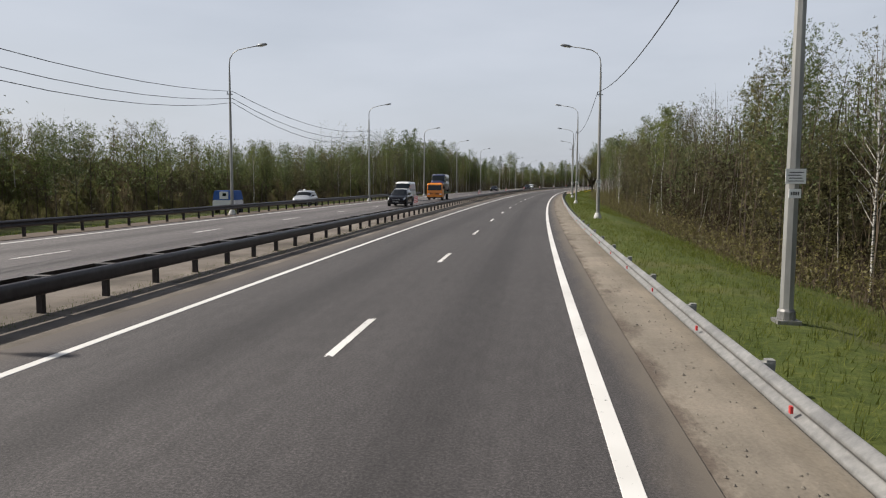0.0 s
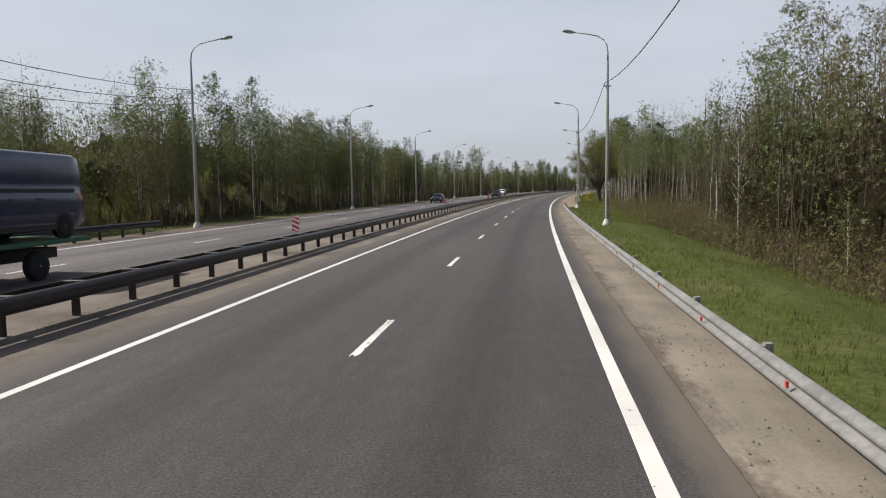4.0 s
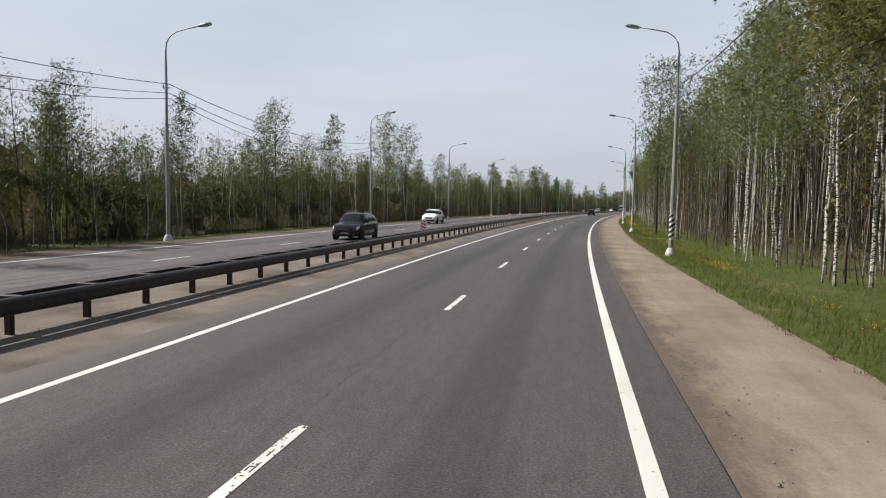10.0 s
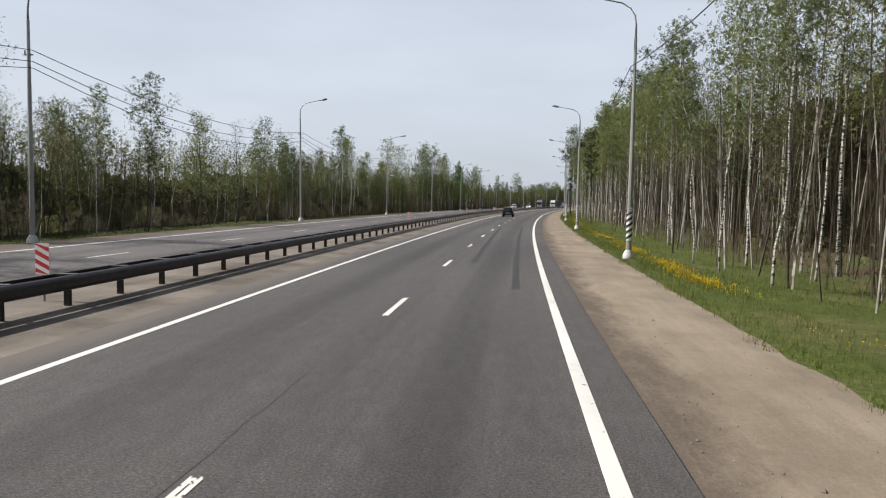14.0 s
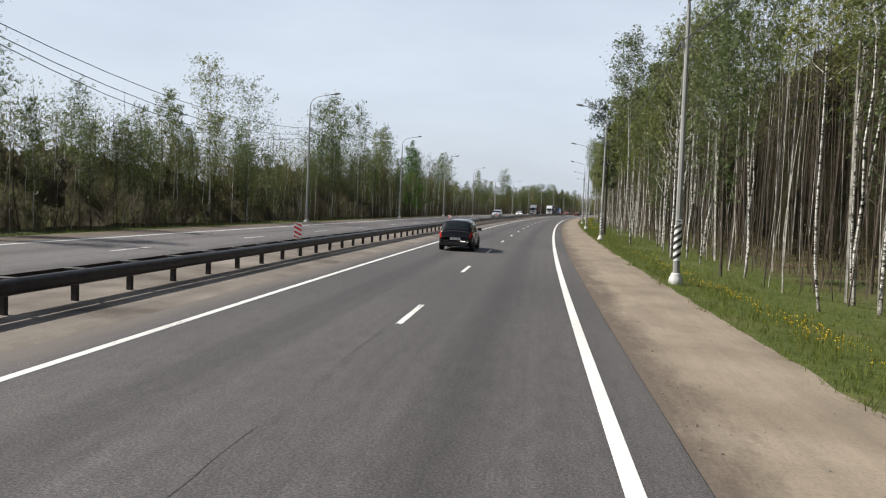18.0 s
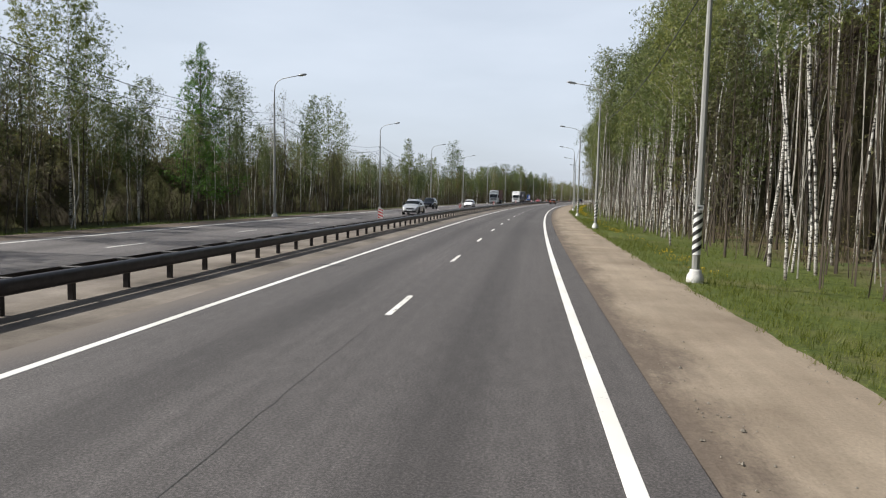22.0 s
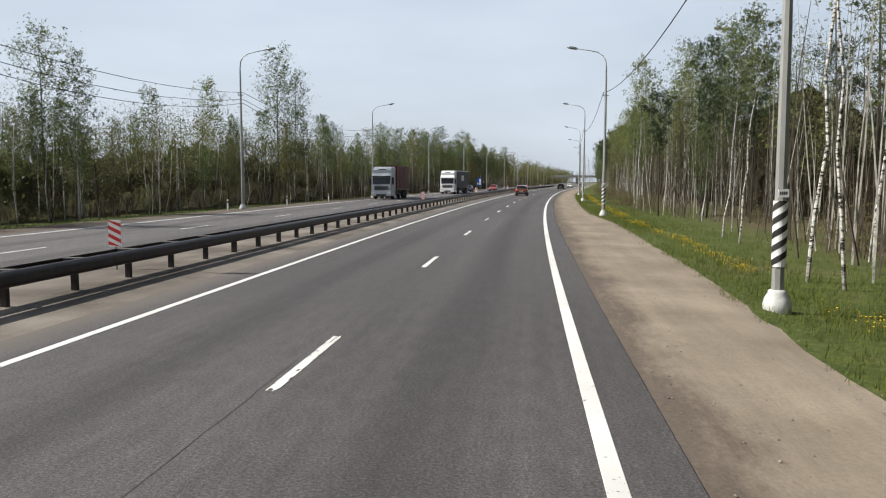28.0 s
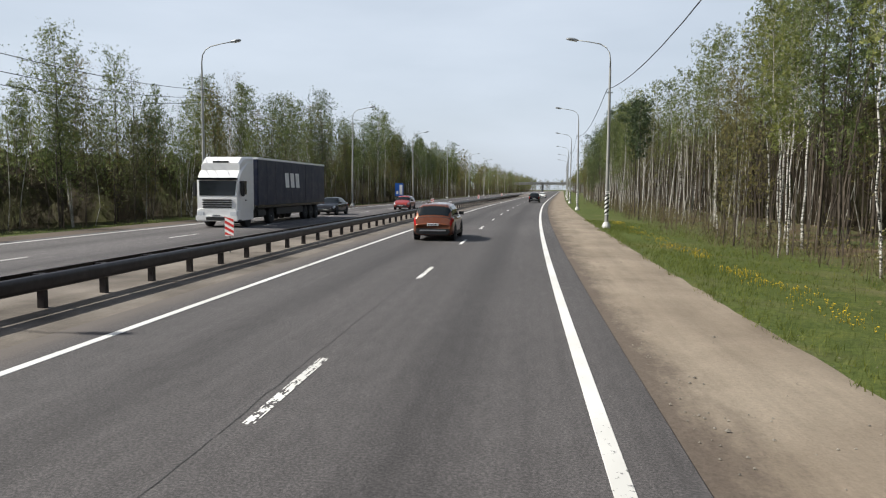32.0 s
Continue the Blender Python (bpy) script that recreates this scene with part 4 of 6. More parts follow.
def shell(kind, L, Wd, H):
    """The smooth skin of a car: a point for each place along it (y) and each height step on its flank (0 sill, 5 belt, 7 roof edge, 9 roof middle)."""
    h, w = L / 2, Wd / 2
    if kind == "sedan":
        T = [(-h, 0.6), (-h + 0.05, 0.92), (-h + 0.15, 1.0), (-h + 0.6, 1.04), (-1.2, 1.34), (-0.8, 1.42), (-0.2, 1.45), (0.3, 1.42), (0.55, 1.34), (1.1, 0.98), (1.3, 0.93), (h - 0.45, 0.84), (h - 0.15, 0.74), (h - 0.04, 0.62), (h, 0.48)]
        B = [(-h, 0.56), (-h + 0.05, 0.88), (-h + 0.15, 0.96), (-1.6, 0.97), (-1.0, 0.95), (0.6, 0.91), (1.3, 0.89), (h - 0.45, 0.81), (h - 0.15, 0.71), (h - 0.04, 0.59), (h, 0.46)]
        k = H / 1.45
    elif kind == "van":
        T = [(-h, 0.7), (-h + 0.04, 2.2), (-h + 0.15, 2.4), (0.9, 2.45), (1.25, 2.4), (1.5, 2.22), (2.0, 1.5), (2.15, 1.36), (h - 0.25, 1.18), (h - 0.08, 0.95), (h, 0.62)]
        B = [(-h, 0.66), (-h + 0.05, 1.28), (1.9, 1.3), (2.15, 1.3), (h - 0.25, 1.14), (h - 0.08, 0.91), (h, 0.59)]
        k = H / 2.45
    else:
        T = [(-h, 0.62), (-h + 0.04, 0.98), (-h + 0.12, 1.1), (-h + 0.28, 1.36), (-h + 0.46, 1.57), (-h + 0.8, 1.65), (-0.2, 1.69), (0.35, 1.66), (0.62, 1.56), (1.15, 1.14), (1.35, 1.07), (h - 0.45, 0.98), (h - 0.15, 0.86), (h - 0.04, 0.72), (h, 0.55)]
        B = [(-h, 0.58), (-h + 0.05, 0.93), (-h + 0.15, 1.05), (-1.0, 1.07), (0.6, 1.02), (1.35, 1.02), (h - 0.45, 0.94), (h - 0.15, 0.82), (h - 0.04, 0.69), (h, 0.53)]
        k = H / 1.69
    tall_ = 1.0 if kind == "van" else 0.0
    W_ = [(-h, 0.93 if tall_ else 0.80), (-h + 0.1, 0.93), (-h + 0.4, 0.985), (0, 1.0), (h - 0.7, 0.985), (h - 0.3, 0.92), (h - 0.08, 0.8), (h, 0.66)]
    Z_ = [(-h, 0.42), (-h + 0.1, 0.32), (-h + 0.4, 0.22), (h - 0.4, 0.22), (h - 0.1, 0.26), (h, 0.36)]

    def soft(rows, y):
        return sum(table(rows, min(h, max(-h, y + d))) for d in (-0.05, 0.0, 0.05)) / 3

    def P(y, q):
        top, belt, ww, zb = soft(T, y) * k, soft(B, y) * k, w * soft(W_, y), soft(Z_, y)
        belt = min(belt, top - 0.02)
        f = min(1.0, max(0.0, (top - belt) / 0.45))
        xs = [0.80 * ww, 0.95 * ww, ww, 0.995 * ww, 0.975 * ww, 0.93 * ww, (0.8 + (0.05 + 0.09 * tall_) * f) * ww, (0.62 + (0.11 + 0.15 * tall_) * f) * ww, (0.45 + (0.15 + 0.17 * tall_) * f) * ww, 0.0]
        zs = [zb, zb + 0.06, zb + 0.24, belt - 0.2 if belt - 0.2 > zb + 0.25 else zb + 0.25, max(belt - 0.06, zb + 0.26), max(belt, zb + 0.27), belt + (top - belt) * 0.52, top - 0.075 * f - 0.006, top - 0.015 * f, top + 0.012]
        return Vector((float(np.interp(q, range(10), xs)), y, float(np.interp(q, range(10), zs))))

    return P, h, w


def skin(P, y0, y1, q0, q1, side, out=0.007, n=6):
    """A piece of the skin, a little proud of it; side 0 spans the roof from flank to flank."""
    s = Soup()

    def at_(y, q):
        p = P(y, q)
        a, c = P(y + 0.03, q) - P(y - 0.03, q), P(y, min(9, q + 0.1)) - P(y, q - 0.1)
        nn = c.cross(a)
        nn = nn.normalized() if nn.length > 1e-9 else Vector((0, 0, 1))
        if nn.z < 0 and q > 5.5 or nn.x < 0 and q <= 5.5:
            nn = -nn
        return p + nn * out

    qs = [q0 + (q1 - q0) * j / n for j in range(n + 1)]
    for sg in ((1, -1) if side == 0 else (side,)):
        for i in range(n):
            ya, yb = y0 + (y1 - y0) * i / n, y0 + (y1 - y0) * (i + 1) / n
            for j in range(n):
                s.face(*[(x.x * sg, x.y, x.z) for x in (at_(ya, qs[j]), at_(yb, qs[j]), at_(yb, qs[j + 1]), at_(ya, qs[j + 1]))])
    return s


def box_part(name, lo, hi, material, parent, bevel=0.0, m=None, label=""):
    bm = bmesh.new()
    s = Soup()
    s.box(lo, hi)
    me = s.mesh(name, material)
    if bevel:
        bm.from_mesh(me)
        bmesh.ops.bevel(bm, geom=bm.edges[:], offset=bevel, segments=2, affect="EDGES")
        bm.to_mesh(me)
    bm.free()
    return put(name, me, parent, m, label)


def car(kind, name, label, category, material, m, bare_glass=False):
    L, Wd, H, R, hood, belt, deck, roof, foot = CARS[kind]
    root = empty(name, label, category, m=m)
    h, w = L / 2, Wd / 2

    zb = 0.24 if kind != "van" else 0.28
    P, h, w = shell(kind, L, Wd, H)
    sk, ys, qs = Soup(), [], [j * 0.5 for j in range(19)]
    ys = sorted(set([-h, -h + 0.02, -h + 0.05, -h + 0.09, h - 0.09, h - 0.05, h - 0.02, h] + [-h + L * (j + 1) / 44 for j in range(43)]))
    for y in ys:
        half = [P(y, q) for q in qs]
        sk.v += [(-p.x, p.y, p.z) for p in half] + [tuple(p) for p in reversed(half[:-1])]
    n_ = len(qs) * 2 - 1
    for j in range(len(ys) - 1):
        for i in range(n_):
            e = (i + 1) % n_
            sk.f.append((j * n_ + i, j * n_ + e, (j + 1) * n_ + e, (j + 1) * n_ + i))
    sk.f += [tuple(range(n_)), tuple((len(ys) - 1) * n_ + i for i in range(n_))]
    put("body", sk.mesh("body", material, True), root)
    back0, back1, front0, front1 = (-h + 0.66, -h + 1.12, 0.6, 1.06) if kind == "sedan" else (-h + 0.03, -h + 0.05, 1.5, 1.96) if kind == "van" else (-h + 0.15, -h + 0.44, 0.66, 1.1)
    if kind != "van":
        put("rear_window", skin(P, back0, back1, 6.3, 9, 0).mesh("rear_window", GLASS, True), root, label="dark rear window")
    put("windscreen", skin(P, front0, front1, 6.0, 9, 0).mesh("windscreen", GLASS, True), root, label="dark windscreen")
    for sgn in (1, -1):
        spans = ((-h + 0.95, -0.35), (-0.27, 0.62)) if kind == "sedan" else ((0.95, 1.62),) if kind == "van" else ((-h + 0.42, -h + 1.0), (-h + 1.06, -0.28), (-0.2, 0.66))
        for y0, y1 in spans:
            put("side_window", skin(P, y0, y1, 5.25, 6.8, sgn).mesh("side_window", GLASS, True), root, label="dark side window")
        put("tail_light", skin(P, -h + 0.03, -h + 0.36, 3.1, 5.0, sgn, 0.01).mesh("tail_light", TAIL, True), root, label="red tail light")
        put("headlight", skin(P, h - 0.42, h - 0.1, 3.3, 4.9, sgn, 0.01).mesh("headlight", CLEAR, True), root, label="clear headlight")
    doors = (0.62, -0.31, -h + 0.95) if kind == "sedan" else (1.75, 0.72, -0.6) if kind == "van" else (0.7, -0.24, -h + 1.03)
    for sgn in (1, -1):
        for y in doors:
            put("door_seam", skin(P, y - 0.008, y + 0.008, 1.2, 5.1, sgn, 0.003, 8).mesh("door_seam", TRIM, True), root, label="dark door seam")
        put("waist_trim", skin(P, -h + 0.45, foot[1] - 0.1, 5.02, 5.2, sgn, 0.006, 10).mesh("waist_trim", ALLOY if kind in ("suv", "mpv") else TRIM, True), root, label="thin trim under the windows")
        if kind in ("suv", "van"):
            put("cladding", skin(P, -h + 0.2, h - 0.2, 0.3, 1.7, sgn, 0.006, 12).mesh("cladding", TRIM, True), root, label="black plastic cladding")
    if kind != "van":
        put("tailgate_seam", skin(P, -h + 0.09, -h + 0.105, 3.0, 9, 0, 0.003, 10).mesh("tailgate_seam", TRIM, True), root, label="dark seam of the tailgate")
    if kind == "suv":
        box_part("rear_apron", (-w * 0.84, -h - 0.02, 0.34), (w * 0.84, -h + 0.25, 0.62), TRIM, root, 0.05, label="black plastic rear apron")
        box_part("skid_plate", (-w * 0.66, -h - 0.035, 0.42), (w * 0.66, -h + 0.1, 0.54), ALLOY, root, 0.03, label="silver skid plate")
        for x in (-0.5, 0.5):
            box_part("exhaust_tip", (x - 0.05, -h - 0.045, 0.36), (x + 0.05, -h + 0.1, 0.43), TRIM, root, 0.02)
    wt = w * 0.74
    for sgn in (1, -1):
        mir = Soup()
        mir.box((sgn * w * 0.93 if sgn > 0 else -w - 0.17, foot[1] - 0.35, belt + 0.0), (w + 0.17 if sgn > 0 else -w * 0.93, foot[1] - 0.22, belt + 0.15))
        put("wing_mirror", mir.mesh("wing_mirror", TRIM), root, label="black wing mirror")
        sill = Soup()
        sill.box((min(sgn * w * 0.9, sgn * (w + 0.008)), -h + 0.9, zb - 0.01), (max(sgn * w * 0.9, sgn * (w + 0.008)), h - 0.95, zb + 0.12))
        put("sill", sill.mesh("sill", TRIM), root, label="black plastic sill")
        for y in (0.06 * L, -0.13 * L):
            hn = Soup()
            hn.box((min(sgn * w * 0.98, sgn * (w + 0.02)), y - 0.1, belt - 0.17), (max(sgn * w * 0.98, sgn * (w + 0.02)), y + 0.08, belt - 0.135))
            put("door_handle", hn.mesh("door_handle", material if kind != "van" else TRIM), root)
        for y in (h - 0.17 * L - 0.05, -h + 0.19 * L):
            arch = Soup()
            arch.lathe([(R * 1.2, -0.02), (R * 1.2, 0.0), (R * 1.1, 0.012)], 20)
            put("wheel_arch", arch.mesh("wheel_arch", TRIM), root, Matrix.Translation((sgn * (w - 0.012), y, R + 0.02)) @ Matrix.Rotation(radians(90 * sgn), 4, "Y"))
            wheel(root, sgn * (w - 0.1), y, R, 0.23, sgn)
    for y0, y1, zz, lab in ((-h - 0.012, -h + 0.2, 0.32, "rear"), (h - 0.2, h + 0.012, 0.3, "front")):
        bm_ = Soup()
        bm_.box((-w * 0.72, y0, zb + 0.06), (w * 0.72, y1, zz + 0.17))
        put(lab + "_bumper", bm_.mesh(lab + "_bumper", TRIM), root, label="black lower bumper")
    gr = Soup()
    gr.box((-w * 0.44, h - 0.1, hood - 0.42), (w * 0.44, h + 0.008, hood - 0.27))
    grille = put("grille", gr.mesh("grille", TRIM), root)
    for k in range(2):
        cb = Soup()
        cb.box((-w * 0.42, h + 0.006, hood - 0.385 + k * 0.06), (w * 0.42, h + 0.014, hood - 0.365 + k * 0.06))
        put("chrome_bar", cb.mesh("chrome_bar", ALLOY), grille)
    for sgn in (1, -1):
        if kind in ("suv", "mpv"):
            rr = Soup()
            rr.tube([(sgn * wt * 0.86, roof[0] + 0.1, H - 0.02), (sgn * wt * 0.86, roof[0] + 0.2, H + 0.03), (sgn * wt * 0.86, roof[1] - 0.3, H + 0.03), (sgn * wt * 0.86, roof[1] - 0.2, H - 0.02)], [0.018] * 4, 6)
            put("roof_rail", rr.mesh("roof_rail", ALLOY), root)
    fogs = Soup()
    fogs.box((-w * 0.7, h - 0.02, 0.33), (w * 0.7, h + 0.02, 0.42))
    put("air_intake", fogs.mesh("air_intake", TRIM), root)
    for y, z in ((-h - 0.016, deck - 0.38), (h + 0.016, 0.42)):
        pl = Soup()
        pl.box((-0.26, min(y, y * 0.99), z - 0.055), (0.26, max(y, y * 0.99), z + 0.055))
        plate = put("licence_plate", pl.mesh("licence_plate", WHITE), root, label="white plate with dark bars")
        bars(plate, -0.22, 0.22, y * 1.0008, z - 0.03, z + 0.03, 7, y < 0)
    return root


def lorry(name, label, cab_mat, tarp, m, marks, high=3.6, back=-16.45):
    """A tractor and curtain-side trailer; the front faces +y at y = 0."""
    root = empty(name, label, "truck", m=m)
    w = 1.24

    def sec(y, ww, z0, z1):
        return [Vector(p) for p in ((-ww, y, z0), (ww, y, z0), (ww, y, z1 - 0.12), (ww - 0.12, y, z1), (-ww + 0.12, y, z1), (-ww, y, z1 - 0.12))]

    put("cab", loft([sec(-2.2, w, 0.95, high + 0.2), sec(-1.3, w, 0.95, high + 0.12), sec(-0.55, w, 0.95, high - 0.35), sec(-0.12, w - 0.02, 0.95, 2.75), sec(0.0, w - 0.1, 0.95, 1.75)], cab_mat, "cab"), root)
    put("lower_cab", loft([sec(-2.1, w, 0.42, 1.1), sec(-0.1, w, 0.38, 1.1), sec(0.06, w - 0.12, 0.4, 1.05)], cab_mat, "lower_cab"), root)
    q = [Vector((w - 0.1, 0.0, 1.75)), Vector((-w + 0.1, 0.0, 1.75)), Vector((-w + 0.02, -0.12, 2.63)), Vector((w - 0.02, -0.12, 2.63))]
    put("windscreen", pane(q, 0.05, 0.95, 0.04, 0.97, 0.02).mesh("windscreen", GLASS), root, label="dark windscreen")
    box_part("sun_visor", (-w + 0.1, -0.2, 2.66), (w - 0.1, 0.12, 2.78), GREY_CAR, root, 0.03)
    put("roof_fairing", loft([sec(-2.25, w - 0.02, high - 0.3, high + 0.42), sec(-1.0, w - 0.06, high - 0.3, high + 0.36), sec(-0.5, w - 0.12, high - 0.45, high + 0.0)], cab_mat, "roof_fairing"), root)
    box_part("fairing_slot", (-0.45, -0.62, high + 0.02), (0.45, -0.5, high + 0.12), TRIM, root)
    for k in range(5):
        box_part("grille_slat", (-0.85, 0.0, 0.98 + k * 0.13), (0.85, 0.055, 1.06 + k * 0.13), TRIM, root, 0.015)
    box_part("bumper", (-w, -0.1, 0.36), (w, 0.13, 0.72), cab_mat, root, 0.06)
    box_part("bumper_intake", (-0.6, 0.1, 0.42), (0.6, 0.145, 0.6), TRIM, root)
    pl = box_part("licence_plate", (-0.26, 0.13, 0.64), (0.26, 0.15, 0.75), WHITE, root)
    bars(pl, -0.22, 0.22, 0.152, 0.665, 0.725, 7, False)
    for sgn in (1, -1):
        box_part("headlight", (min(sgn * 0.75, sgn * 1.17), 0.0, 0.66), (max(sgn * 0.75, sgn * 1.17), 0.1, 0.9), CLEAR, root, 0.03, label="clear headlight")
        box_part("wing_mirror", (min(sgn * 1.3, sgn * 1.5), -0.3, 1.75), (max(sgn * 1.3, sgn * 1.5), -0.14, 2.55), TRIM, root, 0.04, label="tall black wing mirror")
        box_part("mirror_arm", (min(sgn * 1.2, sgn * 1.4), -0.26, 2.5), (max(sgn * 1.2, sgn * 1.4), -0.2, 2.56), TRIM, root)
        box_part("door_window", (min(sgn * 1.23, sgn * 1.252), -1.15, 1.85), (max(sgn * 1.23, sgn * 1.252), -0.3, 2.6), GLASS, root, label="dark door window")
        box_part("door_handle", (min(sgn * 1.23, sgn * 1.265), -1.1, 1.5), (max(sgn * 1.23, sgn * 1.265), -0.9, 1.56), TRIM, root)
        box_part("step", (min(sgn * 1.0, sgn * 1.26), -0.35, 0.36), (max(sgn * 1.0, sgn * 1.26), 0.0, 0.46), TRIM, root)
        box_part("fuel_tank", (min(sgn * 0.62, sgn * 1.18), -4.4, 0.45), (max(sgn * 0.62, sgn * 1.18), -2.9, 1.0), TRIM, root, 0.12, label="dark fuel tank")
        box_part("side_guard", (min(sgn * 1.18, sgn * 1.22), back + 5.2, 0.55), (max(sgn * 1.18, sgn * 1.22), -6.0 if back < -12 else back + 5.3, 0.95), TRIM, root)
        box_part("curtain_rail", (min(sgn * 1.26, sgn * 1.29), back + 0.05, 1.02), (max(sgn * 1.26, sgn * 1.29), -2.75, 1.18), GREY_CAR, root)
        for y in (-1.35, -5.1, -11.9, -13.2, -14.5) if back < -12 else (-1.35, -4.6, back + 3.3, back + 2.0):
            wheel(root, sgn * 1.05, y, 0.5, 0.32, sgn)
            if y < -5:
                box_part("mudguard", (min(sgn * 0.85, sgn * 1.24), y - 0.58, 1.01), (max(sgn * 0.85, sgn * 1.24), y + 0.58, 1.06), TRIM, root, 0.02)
    box_part("chassis", (-0.45, back + 0.5, 0.65), (0.45, -2.0, 1.0), TRIM, root)
    trailer = box_part("trailer_body", (-1.27, back, 1.18), (1.27, -2.8, 3.98), tarp, root, 0.04, label="tarpaulin-sided trailer body")
    box_part("roof_rim", (-1.285, back - 0.01, 3.9), (1.285, -2.79, 4.02), cab_mat if marks else tarp, trailer, 0.01)
    for k in range(1, int((-2.8 - back) / 1.5)):
        for sgn in (1, -1):
            box_part("tarp_strap", (min(sgn * 1.272, sgn * 1.28), -2.8 - k * 1.5, 1.2), (max(sgn * 1.272, sgn * 1.28), -2.76 - k * 1.5, 3.88), tarp, trailer)
    if marks:
        for sgn in (1, -1):
            for k in range(3):
                s, x = Soup(), sgn * 1.284
                y0, lean = -7.6 - k * 1.05, 0.18
                s.face((x, y0, 2.25), (x, y0 - 0.72, 2.25), (x, y0 - 0.72 + lean, 3.2), (x, y0 + lean, 3.2))
                put("emblem_mark", s.mesh("emblem_mark", WHITE), trailer, label="plain white emblem shape")
    box_part("rear_guard", (-1.2, back + 0.05, 0.5), (1.2, back + 0.15, 0.66), GREY_CAB, root)
    return root


def tow_truck(m):
    root = empty("tow_truck", "orange-cabbed flatbed recovery truck with green bed", "truck", m=m)
    w = 1.05

    def sec(y, ww, z0, z1):
        return [Vector(p) for p in ((-ww, y, z0), (ww, y, z0), (ww, y, z1 - 0.1), (ww - 0.1, y, z1), (-ww + 0.1, y, z1), (-ww, y, z1 - 0.1))]

    put("cab", loft([sec(-1.6, w, 0.5, 2.2), sec(-0.35, w, 0.45, 2.26), sec(-0.14, w, 0.45, 2.12), sec(0.0, w - 0.02, 0.45, 1.3), sec(0.03, w - 0.06, 0.45, 1.2)], ORANGE_CAB, "cab"), root)
    ws = Soup()
    ws.face((-w + 0.1, 0.02, 1.32), (w - 0.1, 0.02, 1.32), (w - 0.16, -0.10, 2.02), (-w + 0.16, -0.10, 2.02))
    put("windscreen", ws.mesh("windscreen", GLASS), root, label="dark windscreen")
    box_part("light_bar", (-0.8, -0.7, 2.24), (0.8, -0.5, 2.34), ORANGE_CAB, root, 0.03, label="orange beacon bar")
    box_part("lower_bumper", (-w, -0.02, 0.3), (w, 0.115, 0.45), TRIM, root, 0.03)
    box_part("bumper", (-w, -0.05, 0.32), (w, 0.1, 0.6), ORANGE_CAB, root, 0.04)
    box_part("grille", (-0.6, -0.05, 0.75), (0.6, 0.03, 1.0), TRIM, root)
    box_part("chassis", (-0.4, -6.6, 0.5), (0.4, -1.4, 0.8), TRIM, root)
    box_part("flatbed", (-1.12, -7.2, 0.95), (1.12, -1.75, 1.08), GREEN_BED, root, 0.02, label="green steel flatbed")
    box_part("headboard", (-1.1, -1.8, 1.08), (1.1, -1.72, 1.5), GREEN_BED, root)
    for sgn in (1, -1):
        box_part("headlight", (min(sgn * 0.65, sgn * 0.98), -0.05, 0.68), (max(sgn * 0.65, sgn * 0.98), 0.035, 0.9), CLEAR, root, 0.02, label="clear headlight")
        box_part("door_window", (min(sgn * 1.04, sgn * 1.062), -1.2, 1.45), (max(sgn * 1.04, sgn * 1.062), -0.5, 2.1), GLASS, root, label="dark door window")
        box_part("wing_mirror", (min(sgn * 1.1, sgn * 1.3), -0.4, 1.5), (max(sgn * 1.1, sgn * 1.3), -0.3, 1.9), TRIM, root, 0.03)
        for y in (-0.95, -5.0):
            wheel(root, sgn * 0.9, y, 0.4, 0.26, sgn)
    return root


FAR_Z = 0.01
car("van", "panel_van", "white panel van on the opposite carriageway", "van", WHITE_CAR, stand(92.3, -18.6, FAR_Z + 0.02, 180))
car("suv", "suv", "black off-road estate car on the opposite carriageway", "car", BLACK_CAR, stand(71.6, -14.7, FAR_Z + 0.02, 180))
tow_truck(stand(96.0, -15.3, FAR_Z + 0.02, 180))
car("van", "panel_van", "dark blue high-roofed van carried on the flatbed", "van", BLUE_VAN, stand(100.4, -15.3, FAR_Z + 1.1, 180))
car("sedan", "sedan", "dark grey saloon car on the opposite carriageway", "car", GREY_CAR, stand(199.0, -18.6, FAR_Z + 0.02, 180))
car("suv", "suv", "dark grey off-road car on the opposite carriageway", "car", GREY_CAR, stand(252.3, -15.0, FAR_Z + 0.02, 180))
car("suv", "suv", "white off-road car on the opposite carriageway", "car", WHITE_CAR, stand(291.5, -18.7, FAR_Z + 0.02, 180))
car("mpv", "people_carrier", "black people carrier in the outer lane", "car", BLACK_CAR, stand(411.5, -5.2, 0.03))
car("suv", "suv", "silver off-road car on the opposite carriageway", "car", SILVER_CAR, stand(534.0, -14.6, FAR_Z + 0.02, 180))
car("suv", "suv", "black off-road car in the nearside lane opposite", "car", BLACK_CAR, stand(566.5, -18.4, FAR_Z + 0.02, 180))
car("hatch", "hatchback", "white hatchback on the opposite carriageway", "car", WHITE_CAR, stand(588.0, -14.9, FAR_Z + 0.02, 180))
lorry("parked_lorry", "pale grey lorry with dull red tarpaulin trailer", GREY_CAB, RED_TARP, stand(662.2, -19.7, FAR_Z, 180), False, 3.5, -10.4)
lorry("lorry", "white lorry with navy blue tarpaulin trailer", WHITE_CAR, BLUE_TARP, stand(699.5, -17.9, FAR_Z, 180), True)
car("suv", "suv", "copper-coloured off-road car in the outer lane", "car", ORANGE_BROWN, stand(695.5, -4.95, 0.03))
car("sedan", "sedan", "dark grey saloon car meeting the traffic", "car", GREY_CAR, stand(721.0, -17.6, FAR_Z + 0.02, 180))
